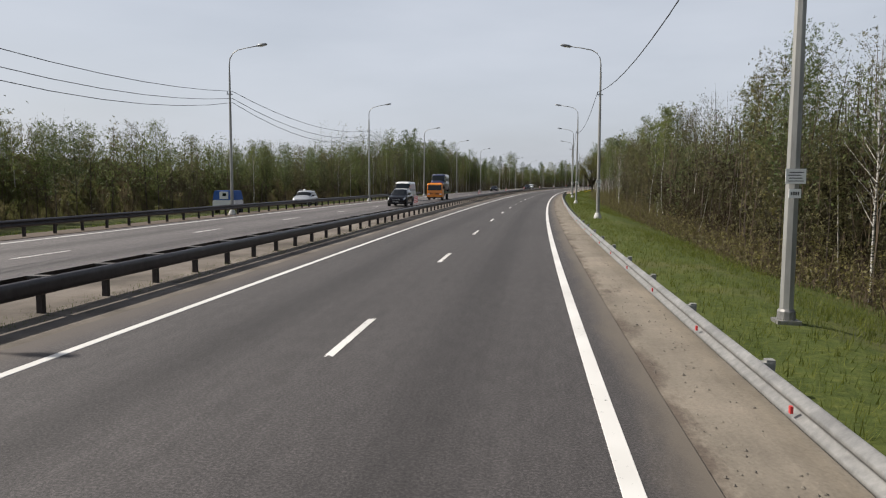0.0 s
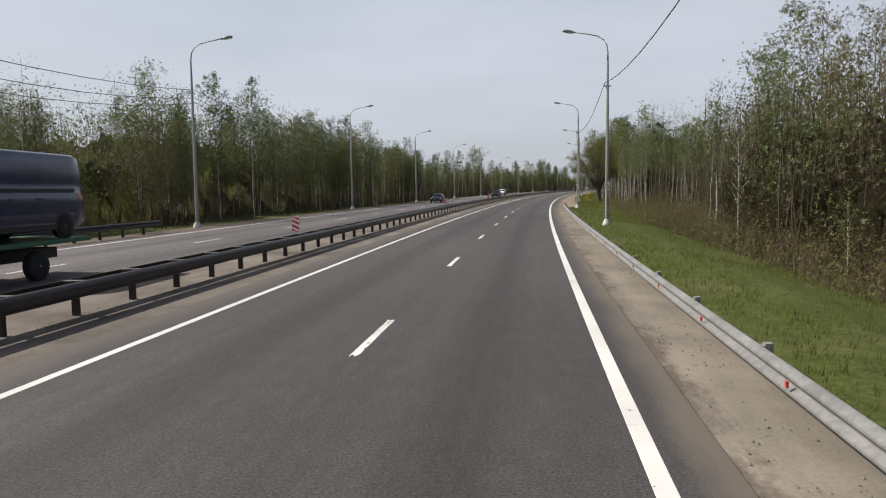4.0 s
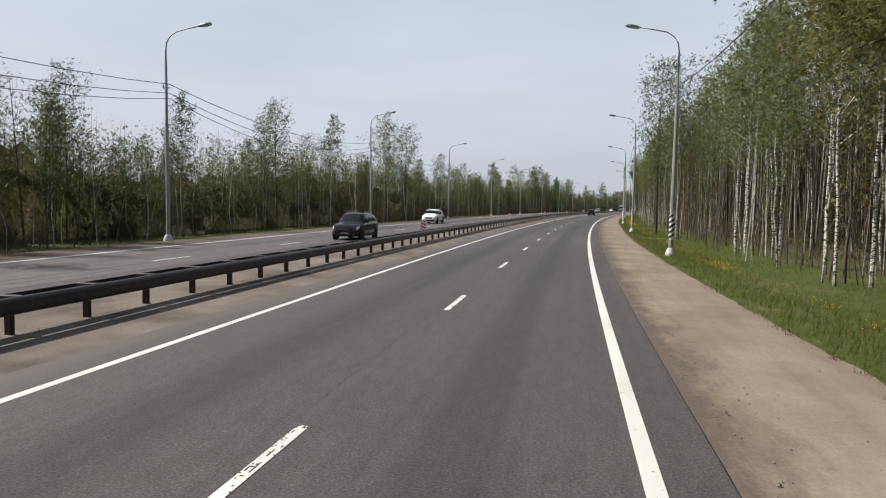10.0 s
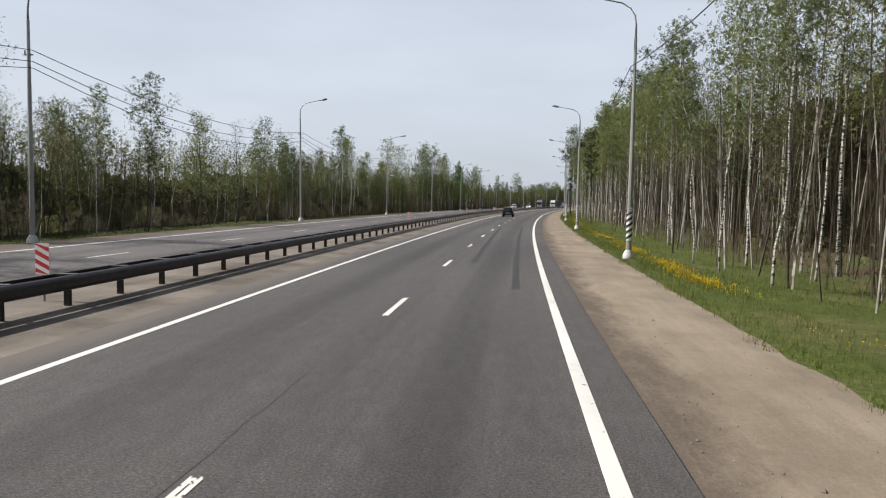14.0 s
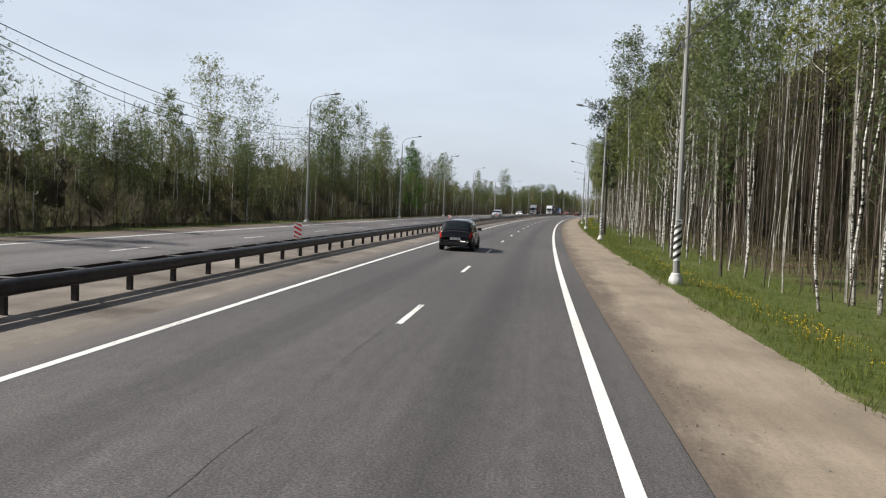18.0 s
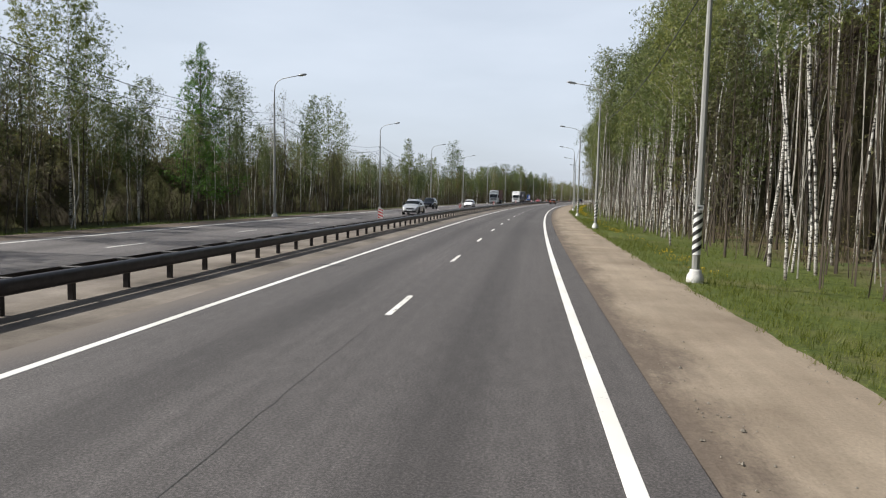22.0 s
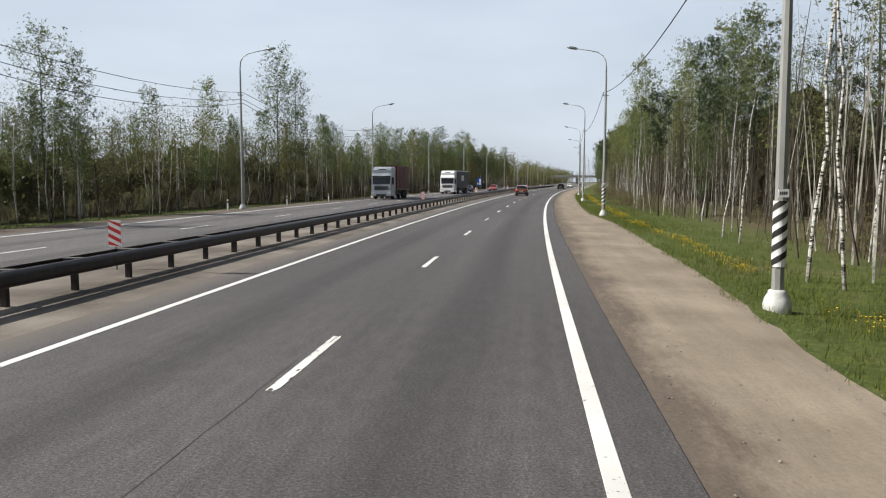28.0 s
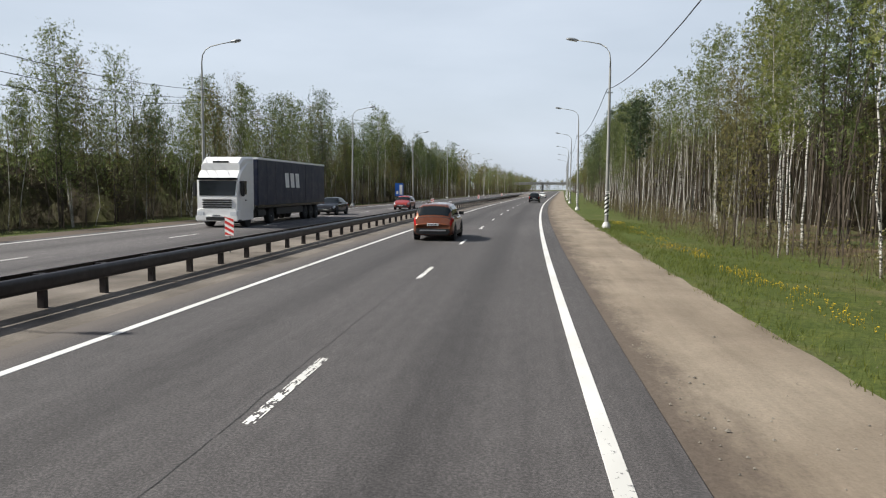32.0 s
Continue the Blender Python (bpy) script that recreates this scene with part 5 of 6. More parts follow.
car("hatch", "hatchback", "red hatchback on the opposite carriageway", "car", RED_CAR, stand(737.5, -14.5, FAR_Z + 0.02, 180))
car("suv", "suv", "dark off-road car far ahead in the nearside lane", "car", BLACK_CAR, stand(790.0, -1.9, 0.03))
car("sedan", "sedan", "white saloon car far ahead in the nearside lane", "car", WHITE_CAR, stand(850.0, -2.0, 0.03))

# ---- signs, marker posts, overpass ----
sign = empty("direction_sign", "blue rectangular direction sign on two posts", "road sign", m=stand(782.0, -24.6, 0.0))
for x in (-0.6, 0.6):
    s = Soup()
    s.tube([(x, 0.06, -0.6), (x, 0.06, 3.2)], [0.04, 0.04], 8)
    put("post", s.mesh("post", ZINC_OLD), sign)
box_part("panel", (-0.72, -0.03, 0.9), (0.72, 0.0, 3.1), SIGN_BLUE, sign, 0.01, label="blue panel with white marks")
box_part("marking", (0.05, -0.036, 1.15), (0.55, -0.031, 2.8), WHITE, sign, label="white shape on the panel")
box_part("marking", (-0.5, -0.036, 1.25), (-0.15, -0.031, 1.75), WHITE, sign)
marker = empty("marker_post", "short white marker post on the far verge", "marker post", "marker posts on the far verge", stand(652.0, -22.9, 0.05))
box_part("post", (-0.05, -0.04, -0.3), (0.05, 0.04, 0.74), WHITE, marker, 0.015)
box_part("black_band", (-0.052, -0.042, 0.5), (0.052, 0.042, 0.62), BLACK, marker)
for s in (628.0, 640.0, 664.0 + 12, 590.0):
    copy_thing(marker, stand(s, -22.9, 0.05))
parked = car("suv", "estate_car", "silver estate car parked on the grass behind the rail", "car", SILVER_CAR, stand(74.0, -25.6, ground_z(74, -25.6) + 0.02, 186))
beacon = Soup()
beacon.lathe([(0.0, 0.16), (0.07, 0.13), (0.13, 0.05), (0.14, 0.0), (0.0, 0.0)], 12)
put("roof_lamp", beacon.mesh("roof_lamp", WHITE, True), parked, Matrix.Translation((0.1, -0.2, 1.69)), "white lamp on the roof")


def camper(m):
    """A small single-axle trailer with a blue folding top."""
    root = empty("camping_trailer", "white camping trailer with blue top parked on the grass", "trailer", m=m)
    box_part("body", (-0.95, -0.9, 0.42), (0.95, 0.9, 1.12), WHITE_CAR, root, 0.08)
    lo = [Vector((x, y, 1.12)) for x, y in ((-0.93, -0.87), (0.93, -0.87), (0.93, 0.87), (-0.93, 0.87))]
    hi = [Vector((x * 0.86, y * 0.88, 1.86)) for x, y, z in lo]
    put("folding_top", loft([lo, hi], BLUE_TOP, "folding_top"), root, label="blue canvas top")
    box_part("front_panel", (-0.35, 0.72, 1.2), (0.35, 0.88, 1.78), WHITE_CAR, root, 0.01, label="white panel with window")
    box_part("window", (-0.2, 0.87, 1.42), (0.1, 0.893, 1.66), GLASS, root, 0.01)
    box_part("drawbar", (-0.05, 0.85, 0.4), (0.05, 1.9, 0.48), TRIM, root, 0.01)
    box_part("jack", (-0.04, 1.75, 0.0), (0.04, 1.83, 0.45), TRIM, root, 0.01)
    for sgn in (1, -1):
        wheel(root, sgn * 0.98, -0.1, 0.31, 0.18, sgn)
        box_part("mudguard", (min(sgn * 0.85, sgn * 1.1), -0.5, 0.62), (max(sgn * 0.85, sgn * 1.1), 0.3, 0.67), TRIM, root, 0.02)


BLUE_TOP = surf("blue_canvas", (0.03, 0.09, 0.30), (0.05, 0.14, 0.42), 6.0, 0.8, 0.0, 0.2)
camper(stand(55.0, -25.4, ground_z(55, -25.4) + 0.02, 183))
far_rail = empty("far_guard_rail", "dark guard rail beyond the opposite carriageway", "guard rail")
far_w = rail_mesh("far_w_beam", 6.03, beam_profile(0.32, 0.1), RUST, 1)
for i in range(-7, 14):
    s = 38.0 + i * 6.0
    rail_between(far_w, far_rail, "beam", s, 6.0, -22.45, 0.42)
    for k in range(3):
        put("post", post_me, far_rail, stand(s + k * 2.0 + 0.4, -22.55, 0.0))
GREY_CONCRETE = surf("weathered_grey_concrete", (0.20, 0.20, 0.19), (0.34, 0.335, 0.32), 1.5, 0.9, 0.0, 0.2, None, 0.35)
overpass = empty("overpass", "grey concrete road bridge crossing far ahead", "bridge", m=stand(1180.0, -10.0, 0))
box_part("deck", (-34, -5, 5.2), (30, 5, 6.2), GREY_CONCRETE, overpass, 0.05)
box_part("parapet", (-34, -5.1, 6.2), (30, -4.8, 7.0), GREY_CONCRETE, overpass)
for x in (-26, -1, 22):
    box_part("pier", (x - 0.7, -3, -1.5), (x + 0.7, 3, 5.4), GREY_CONCRETE, overpass, 0.1)
for x in (-42, 26):
    box_part("abutment", (x, -6, -1.5), (x + 10, 6, 5.6), GREY_CONCRETE, overpass, 0.1)

# ---- marks on the road ----
BLACK_RUBBER = surf("tyre_mark_rubber", (0.022, 0.022, 0.022), (0.045, 0.045, 0.044), 30.0, 0.75, 0.0, 0.2, None, 0.2)
CRACK = surf("dark_seam_filler", (0.02, 0.02, 0.02), (0.07, 0.07, 0.068), 8.0, 0.8, 0.0, 0.2)


def mark(name, material, s0, s1, u0, u1, w, z, wob=0.0, step=1.0):
    r = random.Random(int(s0 * 10))
    s_ = Soup()
    n_ = max(2, int((s1 - s0) / step))
    prev = None
    for k in range(n_ + 1):
        f = k / n_
        s, u = s0 + (s1 - s0) * f, u0 + (u1 - u0) * f + r.uniform(-wob, wob)
        ww = w / 2 * r.uniform(0.8, 1.2)
        zz = z + float(np.interp(u, [-8.3, -3.6, 0.0, 0.7], [0.0, 0.03, 0.012, 0.0]))
        cur = (at(s, u - ww, zz), at(s, u + ww, zz))
        if prev:
            s_.face(prev[0], prev[1], cur[1], cur[0])
        prev = cur
    return put(name, s_.mesh(name, material), road)


mark("tyre_mark", BLACK_RUBBER, 318.0, 363.4, -2.62, -3.15, 0.24, 0.004)
mark("tyre_mark", BLACK_RUBBER, 310.0, 362.0, -0.9, -1.12, 0.22, 0.004)
for s0, s1 in ((215, 300), (330, 395), (405, 520), (525, 600), (610, 700)):
    gap = random.Random(int(s0))
    a = float(s0)
    while a < s1:
        e = a + gap.uniform(2.0, 14.0)
        u = -3.73 + gap.uniform(-0.015, 0.015)
        mark("seam_crack", CRACK, a, min(e, s1), u, u + gap.uniform(-0.015, 0.015), gap.uniform(0.005, 0.011), 0.0035, 0.018, 0.35)
        a = e + gap.expovariate(1 / 1.6)



# ---- trees ----
def spray(soup, rnd, p, size, tilt=1.0):
    """One small leaf or clump of leaves, a kite of two triangles."""
    a = Vector((rnd.gauss(0, 1), rnd.gauss(0, 1), rnd.gauss(0, 1) * tilt)).normalized() * size
    b = a.cross(Vector((rnd.gauss(0, 1), rnd.gauss(0, 1), rnd.gauss(0, 1)))).normalized() * size * rnd.uniform(0.55, 0.95)
    soup.face(p - a * 0.7 - b * 0.4, p + b, p + a)


def grow(name, seed, h, r0, bark, foliage, low, spread, nb, leaves, size, rise=0.9, droop=0.0, shape="oval", lean=0.03):
    """A tree as trunk with limbs, and crown. low: where the limbs begin; spread: the longest limb as a share of h."""
    rnd = random.Random(seed)
    trunk, crown = Soup(), Soup()
    pts, x, y = [], 0.0, 0.0
    N = 9
    for i in range(N + 1):
        pts.append(Vector((x, y, h * i / N - (0.35 if i == 0 else 0))))
        x += rnd.gauss(lean * 0.4, lean) * h / N
        y += rnd.gauss(0, lean) * h / N
    trunk.tube(pts, [r0 * (1.15 if i == 0 else 1.0 - 0.93 * i / N) + 0.006 for i in range(N + 1)], 7)

    def on(t):
        f = t * N
        i = min(int(f), N - 1)
        return pts[i].lerp(pts[i + 1], f - i)

    ends = []
    for k in range(nb):
        t = low + (0.985 - low) * (k + rnd.random()) / nb
        q = (t - low) / (1 - low)
        reach = {"oval": 0.35 + 0.9 * math.sin(math.pi * min(1, 0.12 + q * 0.88)) ** 0.8, "cone": 1.05 - q * 0.95, "spire": 0.5 + 1.5 * q if q < 0.35 else 1.03 - 0.9 * ((q - 0.35) / 0.65) ** 1.5, "top": 0.3 + 0.8 * q if q < 0.75 else 1.15 - (q - 0.75) * 2.6}[shape]
        L = spread * h * reach * rnd.uniform(0.45, 1.2)
        az = k * 2.399 + rnd.uniform(-0.5, 0.5)
        up = rise * rnd.uniform(0.6, 1.2)
        d = Vector((math.cos(az), math.sin(az), up)).normalized()
        a = on(t)
        b = a + d * L * 0.55
        c = b + (d + Vector((0.15, 0, 0.25 - droop * 1.3))).normalized() * L * 0.45
        r = max(0.008, r0 * 0.34 * (1.05 - q) * min(1.0, L / 1.5))
        trunk.tube([a, b, c], [r, r * 0.6, 0.005], 3, False)
        ends.append((a, b, c, L))
        for j in range(2):
            w = rnd.uniform(0.35, 0.95)
            s = a.lerp(b, w * 1.7) if w < 0.58 else b.lerp(c, (w - 0.58) / 0.42)
            e = s + (d + Vector((rnd.gauss(0, 0.7), rnd.gauss(0, 0.7), rnd.gauss(0.1, 0.4) - droop))).normalized() * L * rnd.uniform(0.22, 0.42)
            side = Vector((rnd.gauss(0, 1), rnd.gauss(0, 1), 0)).normalized() * 0.009
            trunk.face(s - side, s + side, e)
            ends.append((s, s.lerp(e, 0.6), e, L * 0.4))
    weights = [max(0.2, e[3]) for e in ends]
    for a, b, c, L in rnd.choices(ends, weights, k=int(leaves * 0.7)):
        w = rnd.uniform(0.25, 1.05) ** 0.8
        p = a.lerp(b, w * 1.6) if w < 0.6 else b.lerp(c, (w - 0.6) / 0.4)
        g = 0.10 + 0.10 * L
        p = p + Vector((rnd.gauss(0, g), rnd.gauss(0, g), rnd.gauss(-droop * 0.25, g)))
        spray(crown, rnd, p, 1.85 * size * rnd.uniform(0.55, 1.25))
    return trunk.mesh(name + "_trunk", bark), crown.mesh(name + "_crown", foliage), h


KINDS = {
    "birch": [grow("birch", 10 + k, 14.0, 0.062 + 0.01 * (k % 3), BIRCH, LEAF_BIRCH, 0.36 + 0.06 * (k % 3), 0.15 + 0.03 * (k % 2), 44, 3300, 0.088, 1.1, 0.35) for k in range(5)],
    "grove_birch": [grow("grove", 20 + k, 16.0, 0.046 + 0.011 * (k % 3), BIRCH, LEAF_BIRCH, 0.50 + 0.05 * (k % 3), 0.125 + 0.025 * (k % 2), 42, 4300, 0.09, 1.15, 0.3, "oval", 0.055) for k in range(5)],
    "spire_birch": [grow("spire", 120 + k, 15.0, 0.07, BIRCH, LEAF_FRESH, 0.28 + 0.07 * (k % 3), 0.17 + 0.03 * (k % 2), 52, 3300, 0.11, 1.25, 0.1, "spire", 0.04) for k in range(5)],
    "slim_birch": [grow("slim", 30 + k, 12.0, 0.036, BIRCH, LEAF_BIRCH, 0.42 + 0.06 * k, 0.115, 28, 1900, 0.09, 1.2, 0.25, "oval", 0.085) for k in range(4)],
    "alder": [grow("alder", 40 + k, 12.0, 0.065, BARK, LEAF_OLIVE, 0.14, 0.19, 48, 3100, 0.09, 1.3, 0.0, "oval", 0.04) for k in range(4)],
    "aspen": [grow("aspen", 50 + k, 14.0, 0.078, BARK, LEAF_FRESH, 0.24, 0.2, 54, 3900, 0.10, 1.5, 0.0, "oval", 0.03) for k in range(3)],
    "bare": [grow("bare", 60 + k, 12.0, 0.07, BIRCH if k else BARK, LEAF_OLIVE, 0.3, 0.16, 52, 1300, 0.055, 1.5, 0.0) for k in range(2)],
    "pine": [grow("pine", 70 + k, 15.0, 0.085, PINE_BARK, LEAF_PINE, 0.5, 0.17, 34, 3000, 0.12, 0.4, 0.0, "top", 0.015) for k in range(2)],
    "old_pine": [grow("old_pine", 75, 15.0, 0.16, PINE_BARK, LEAF_PINE, 0.36, 0.19, 46, 5500, 0.12, 0.35, 0.0, "top", 0.012)],
    "larch": [grow("larch", 80, 14.0, 0.12, BARK, LEAF_LARCH, 0.10, 0.23, 80, 6500, 0.12, 0.25, 0.1, "cone", 0.01)],
    "sapling": [grow("sapling", 90 + k, 5.0, 0.03, BARK if k % 2 else BIRCH, LEAF_OLIVE if k % 2 else LEAF_BIRCH, 0.12, 0.2, 20, 1000, 0.05, 1.4, 0.0) for k in range(4)],
}
NAMES = {
    "birch": ("birch_tree", "tall white-barked birch with sparse young leaves", "tree"),
    "grove_birch": ("birch_tree", "tall birch with bare banded white trunk and high crown", "tree"),
    "spire_birch": ("birch_tree", "birch with narrow pointed crown of fresh leaves", "tree"),
    "slim_birch": ("young_birch_tree", "slender white-barked birch in young leaf", "tree"),
    "alder": ("alder_tree", "grey-barked alder with budding olive foliage", "tree"),
    "aspen": ("aspen_tree", "upright aspen with fresh green leaves", "tree"),
    "bare": ("bare_tree", "nearly bare tree with fine brown twigs", "tree"),
    "pine": ("pine_tree", "tall pine with dark crown and bare trunk", "tree"),
    "old_pine": ("pine_tree", "stout old pine with dark crown at the grove's edge", "tree"),
    "larch": ("larch_tree", "bright green cone-shaped larch", "tree"),
    "sapling": ("sapling", "thin young tree with small leaves", "sapling"),
}
# heights of the woods' skyline along the road
LEFT_TOPS = [(-60, 7), (40, 6.8), (90, 6.6), (118, 7.4), (132, 9.4), (150, 11.8), (190, 12.2), (220, 11.3), (246, 10), (275, 12), (310, 14.2), (345, 11.8), (362, 10.5), (390, 13.3), (430, 14), (446, 10.4), (457, 10.6), (466, 14.8), (480, 16.6), (510, 15.6), (522, 12.8), (545, 14), (565, 14.1), (580, 12.6), (610, 14.4), (625, 10), (640, 11), (660, 15), (675, 11.6), (705, 11.8), (730, 13.2), (760, 14.8), (800, 16), (900, 15), (1500, 14)]
RIGHT_TOPS = [(-60, 8.2), (60, 8.2), (110, 8.8), (135, 9.5), (152, 8.2), (170, 7.2), (205, 7.4), (222, 11), (240, 14.5), (310, 14.5), (330, 12.5), (390, 14.5), (415, 18), (460, 17.5), (530, 18), (600, 16.8), (613, 12.5), (621, 7.6), (634, 7.9), (642, 11.5), (650, 13.5), (690, 11.5), (720, 11), (770, 12.5), (810, 14), (1500, 14)]
RIGHT_EDGE = [(-60, 9.5), (125, 9.5), (150, 13), (162, 15.5), (205, 15.5), (224, 10.5), (234, 8.0), (242, 7.2), (600, 7.1), (614, 7.6), (620, 10.4), (632, 10.2), (641, 8.2), (690, 9.5), (770, 9), (820, 8), (1500, 8)]


def tall(rows, s, u):
    """Height of a tree at u that reaches the skyline seen from the road."""
    far = (u + 0.9) / 10.9 if u > 0 else (-u - 0.9) / 30.1
    return (table(rows, s) - 2.4) * min(1.7, max(0.8, far)) + 2.4 - ground_z(s, u)


def plant(kind, s, u, h, turn, variant=None, label=None, group=""):
    rnd_i = variant if variant is not None else int(abs(s * 7.3 + u * 3.1)) % len(KINDS[kind])
    trunk, crown, h0 = KINDS[kind][rnd_i % len(KINDS[kind])]
    name, text, cat = NAMES[kind]
    root = empty(name, label or text, cat, group, stand(s, u, ground_z(s, u) - 0.05, turn, h / h0))
    put("trunk", trunk, root)
    put("crown", crown, root)
    return root


rnd = random.Random(11)
# trees that stand out
plant("aspen", 285.8, 6.7, 17.5, 40, 1)
plant("birch", 273.4, 7.5, 15.5, 130, 3)
plant("slim_birch", 276.6, 6.9, 11.5, 70, 2)
plant("old_pine", 454.6, 5.5, 15.0, 10, 0)
plant("grove_birch", 534.3, 5.5, 18.0, 0, 2)
plant("grove_birch", 525.3, 8.2, 17.5, 90, 3)
plant("grove_birch", 651.5, 8.8, 14.5, 20, 4)
plant("grove_birch", 598.9, 6.9, 17.0, 60, 5)
plant("grove_birch", 597.6, 7.4, 16.0, 200, 0)
plant("grove_birch", 434.5, 6.4, 17.5, 200, 2)
plant("larch", 514.8, -30.2, 15.6, 0, 0)
ACROSS = {
    "aspen": ((199.4, 13.2), (54.5, 7.4), (137, 12.3), (140, 10.6), (174, 12.6), (223, 11.6), (229, 12.5), (275, 12.4), (324, 15.1), (463, 14.5), (470, 16.6), (474, 15.2), (516, 13.6), (522, 13.4), (525, 13.6), (553, 15.0), (620, 11.8), (660, 17.2), (663, 15.0), (705, 12.5), (712, 12.2), (759, 15.4), (884, 16.5)),
    "spire_birch": ((147, 13.8), (156, 14.7), (192, 14.2), (239, 11.2), (258, 11.2), (291, 13.6), (345, 12.6), (401, 14.2), (499, 16.4), (545, 15.1), (608, 14.8), (675, 11.8), (796, 17.0), (831, 15.8)),
    "birch": ((310, 15.8), (313, 14.5), (435, 14.9), (441, 14.0), (482, 17.6), (563, 14.5), (791, 17.3)),
    "bare": ((123, 9.2), (328, 12.8), (486, 15.5), (532, 12.0), (538, 14.2), (732, 14.0)),
}
for kind, row in ACROSS.items():
    for k, (s, h) in enumerate(row):
        plant(kind, s, -30.6 - 0.5 * (k % 3), h, s * 31, k)
for s, u, h, v in ((184, 12.0, 10.2, 0), (187.5, 13.0, 10.4, 2), (193.4, 10.2, 8.2, 1), (192.2, 10.9, 8.6, 3), (191.0, 10.0, 7.8, 0), (195.5, 12.0, 8.5, 2), (206, 12.5, 9.4, 4), (212, 12.0, 9.8, 1), (217, 13.0, 11.0, 3), (235.4, 8.6, 13.5, 0), (237, 10.4, 14, 2), (254, 9.4, 14.5, 1)):
    plant("slim_birch" if h < 9 else "birch", s, u, h, s * 7, v)
for s, u, h, v in ((518.4, 9.0, 17, 0), (518.9, 9.4, 16.5, 1), (519.6, 8.8, 17.5, 2), (543.1, 7.4, 18, 3), (537.1, 10.2, 17, 4), (533.7, 10.9, 17.5, 0), (529.5, 9.4, 17, 1), (528.9, 9.8, 16.4, 2)):
    plant("grove_birch", s, u, h, s * 5, v)
RIGHT_MIX = ["birch"] * 4 + ["grove_birch"] * 3 + ["slim_birch"] * 8 + ["alder"] * 2 + ["aspen"] * 2 + ["bare"] * 2 + ["pine"]
EARLY_MIX = ["alder"] * 6 + ["bare"] * 5 + ["slim_birch"] * 2 + ["aspen"] * 2 + ["sapling"] * 2
GROVE_MIX = ["grove_birch"] * 8 + ["slim_birch"] * 9 + ["aspen"] * 2 + ["alder"] + ["bare"] + ["pine"]
DENSE_MIX = ["alder"] * 5 + ["aspen"] * 6 + ["birch"] * 2 + ["spire_birch"] * 3
LEFT_MIX = ["spire_birch"] * 7 + ["slim_birch"] * 5 + ["alder"] * 4 + ["aspen"] * 4 + ["bare"] * 3
s = -25.0
while s < 830:
    e = table(RIGHT_EDGE, s)
    u = e + rnd.random() ** 1.4 * 9.0
    top = tall(RIGHT_TOPS, s, u)
    kind = rnd.choice(EARLY_MIX if s < 190 else GROVE_MIX if 380 < s < 610 else RIGHT_MIX)
    if 618 < s < 640 and "birch" in kind:
        kind = "pine"
    if not (195 < s < 233 and u < 12.5):
        hh = top * (rnd.uniform(0.85, 1.06) if "birch" in kind or kind == "pine" else rnd.uniform(0.6, 1.0))
        plant(kind, s, u, hh * 0.45 if kind == "sapling" else hh, rnd.uniform(0, 360), rnd.randrange(9))
    s += rnd.expovariate(1 / (1.7 if 380 < s < 610 else 2.5))
s = 5.0
while s < 900:
    e = 31.0 if s < 115 else 29.0
    u = -e - rnd.random() ** 1.3 * 8.0
    top = tall(LEFT_TOPS, s, u)
    kind = rnd.choice(["alder"] * 5 + ["aspen"] * 6 + ["birch"] * 2 + ["bare"] if s < 125 else DENSE_MIX if s < 250 else LEFT_MIX)
    if s > 250:
        hh = top * (rnd.uniform(0.75, 0.98) if kind != "alder" and rnd.random() < 0.16 else rnd.uniform(0.6, 0.92) if s > 690 else rnd.uniform(0.46, 0.7))
    else:
        hh = top * (rnd.uniform(0.72, 0.97) if kind in ("birch", "spire_birch", "aspen", "bare") and s > 125 else rnd.uniform(0.68, 1.0))
    plant(kind, s, u, hh * 0.5 if kind == "sapling" else hh, rnd.uniform(0, 360), rnd.randrange(9))
    s += rnd.expovariate(1 / (1.3 if s < 120 else 1.05 if s < 245 else 1.55))


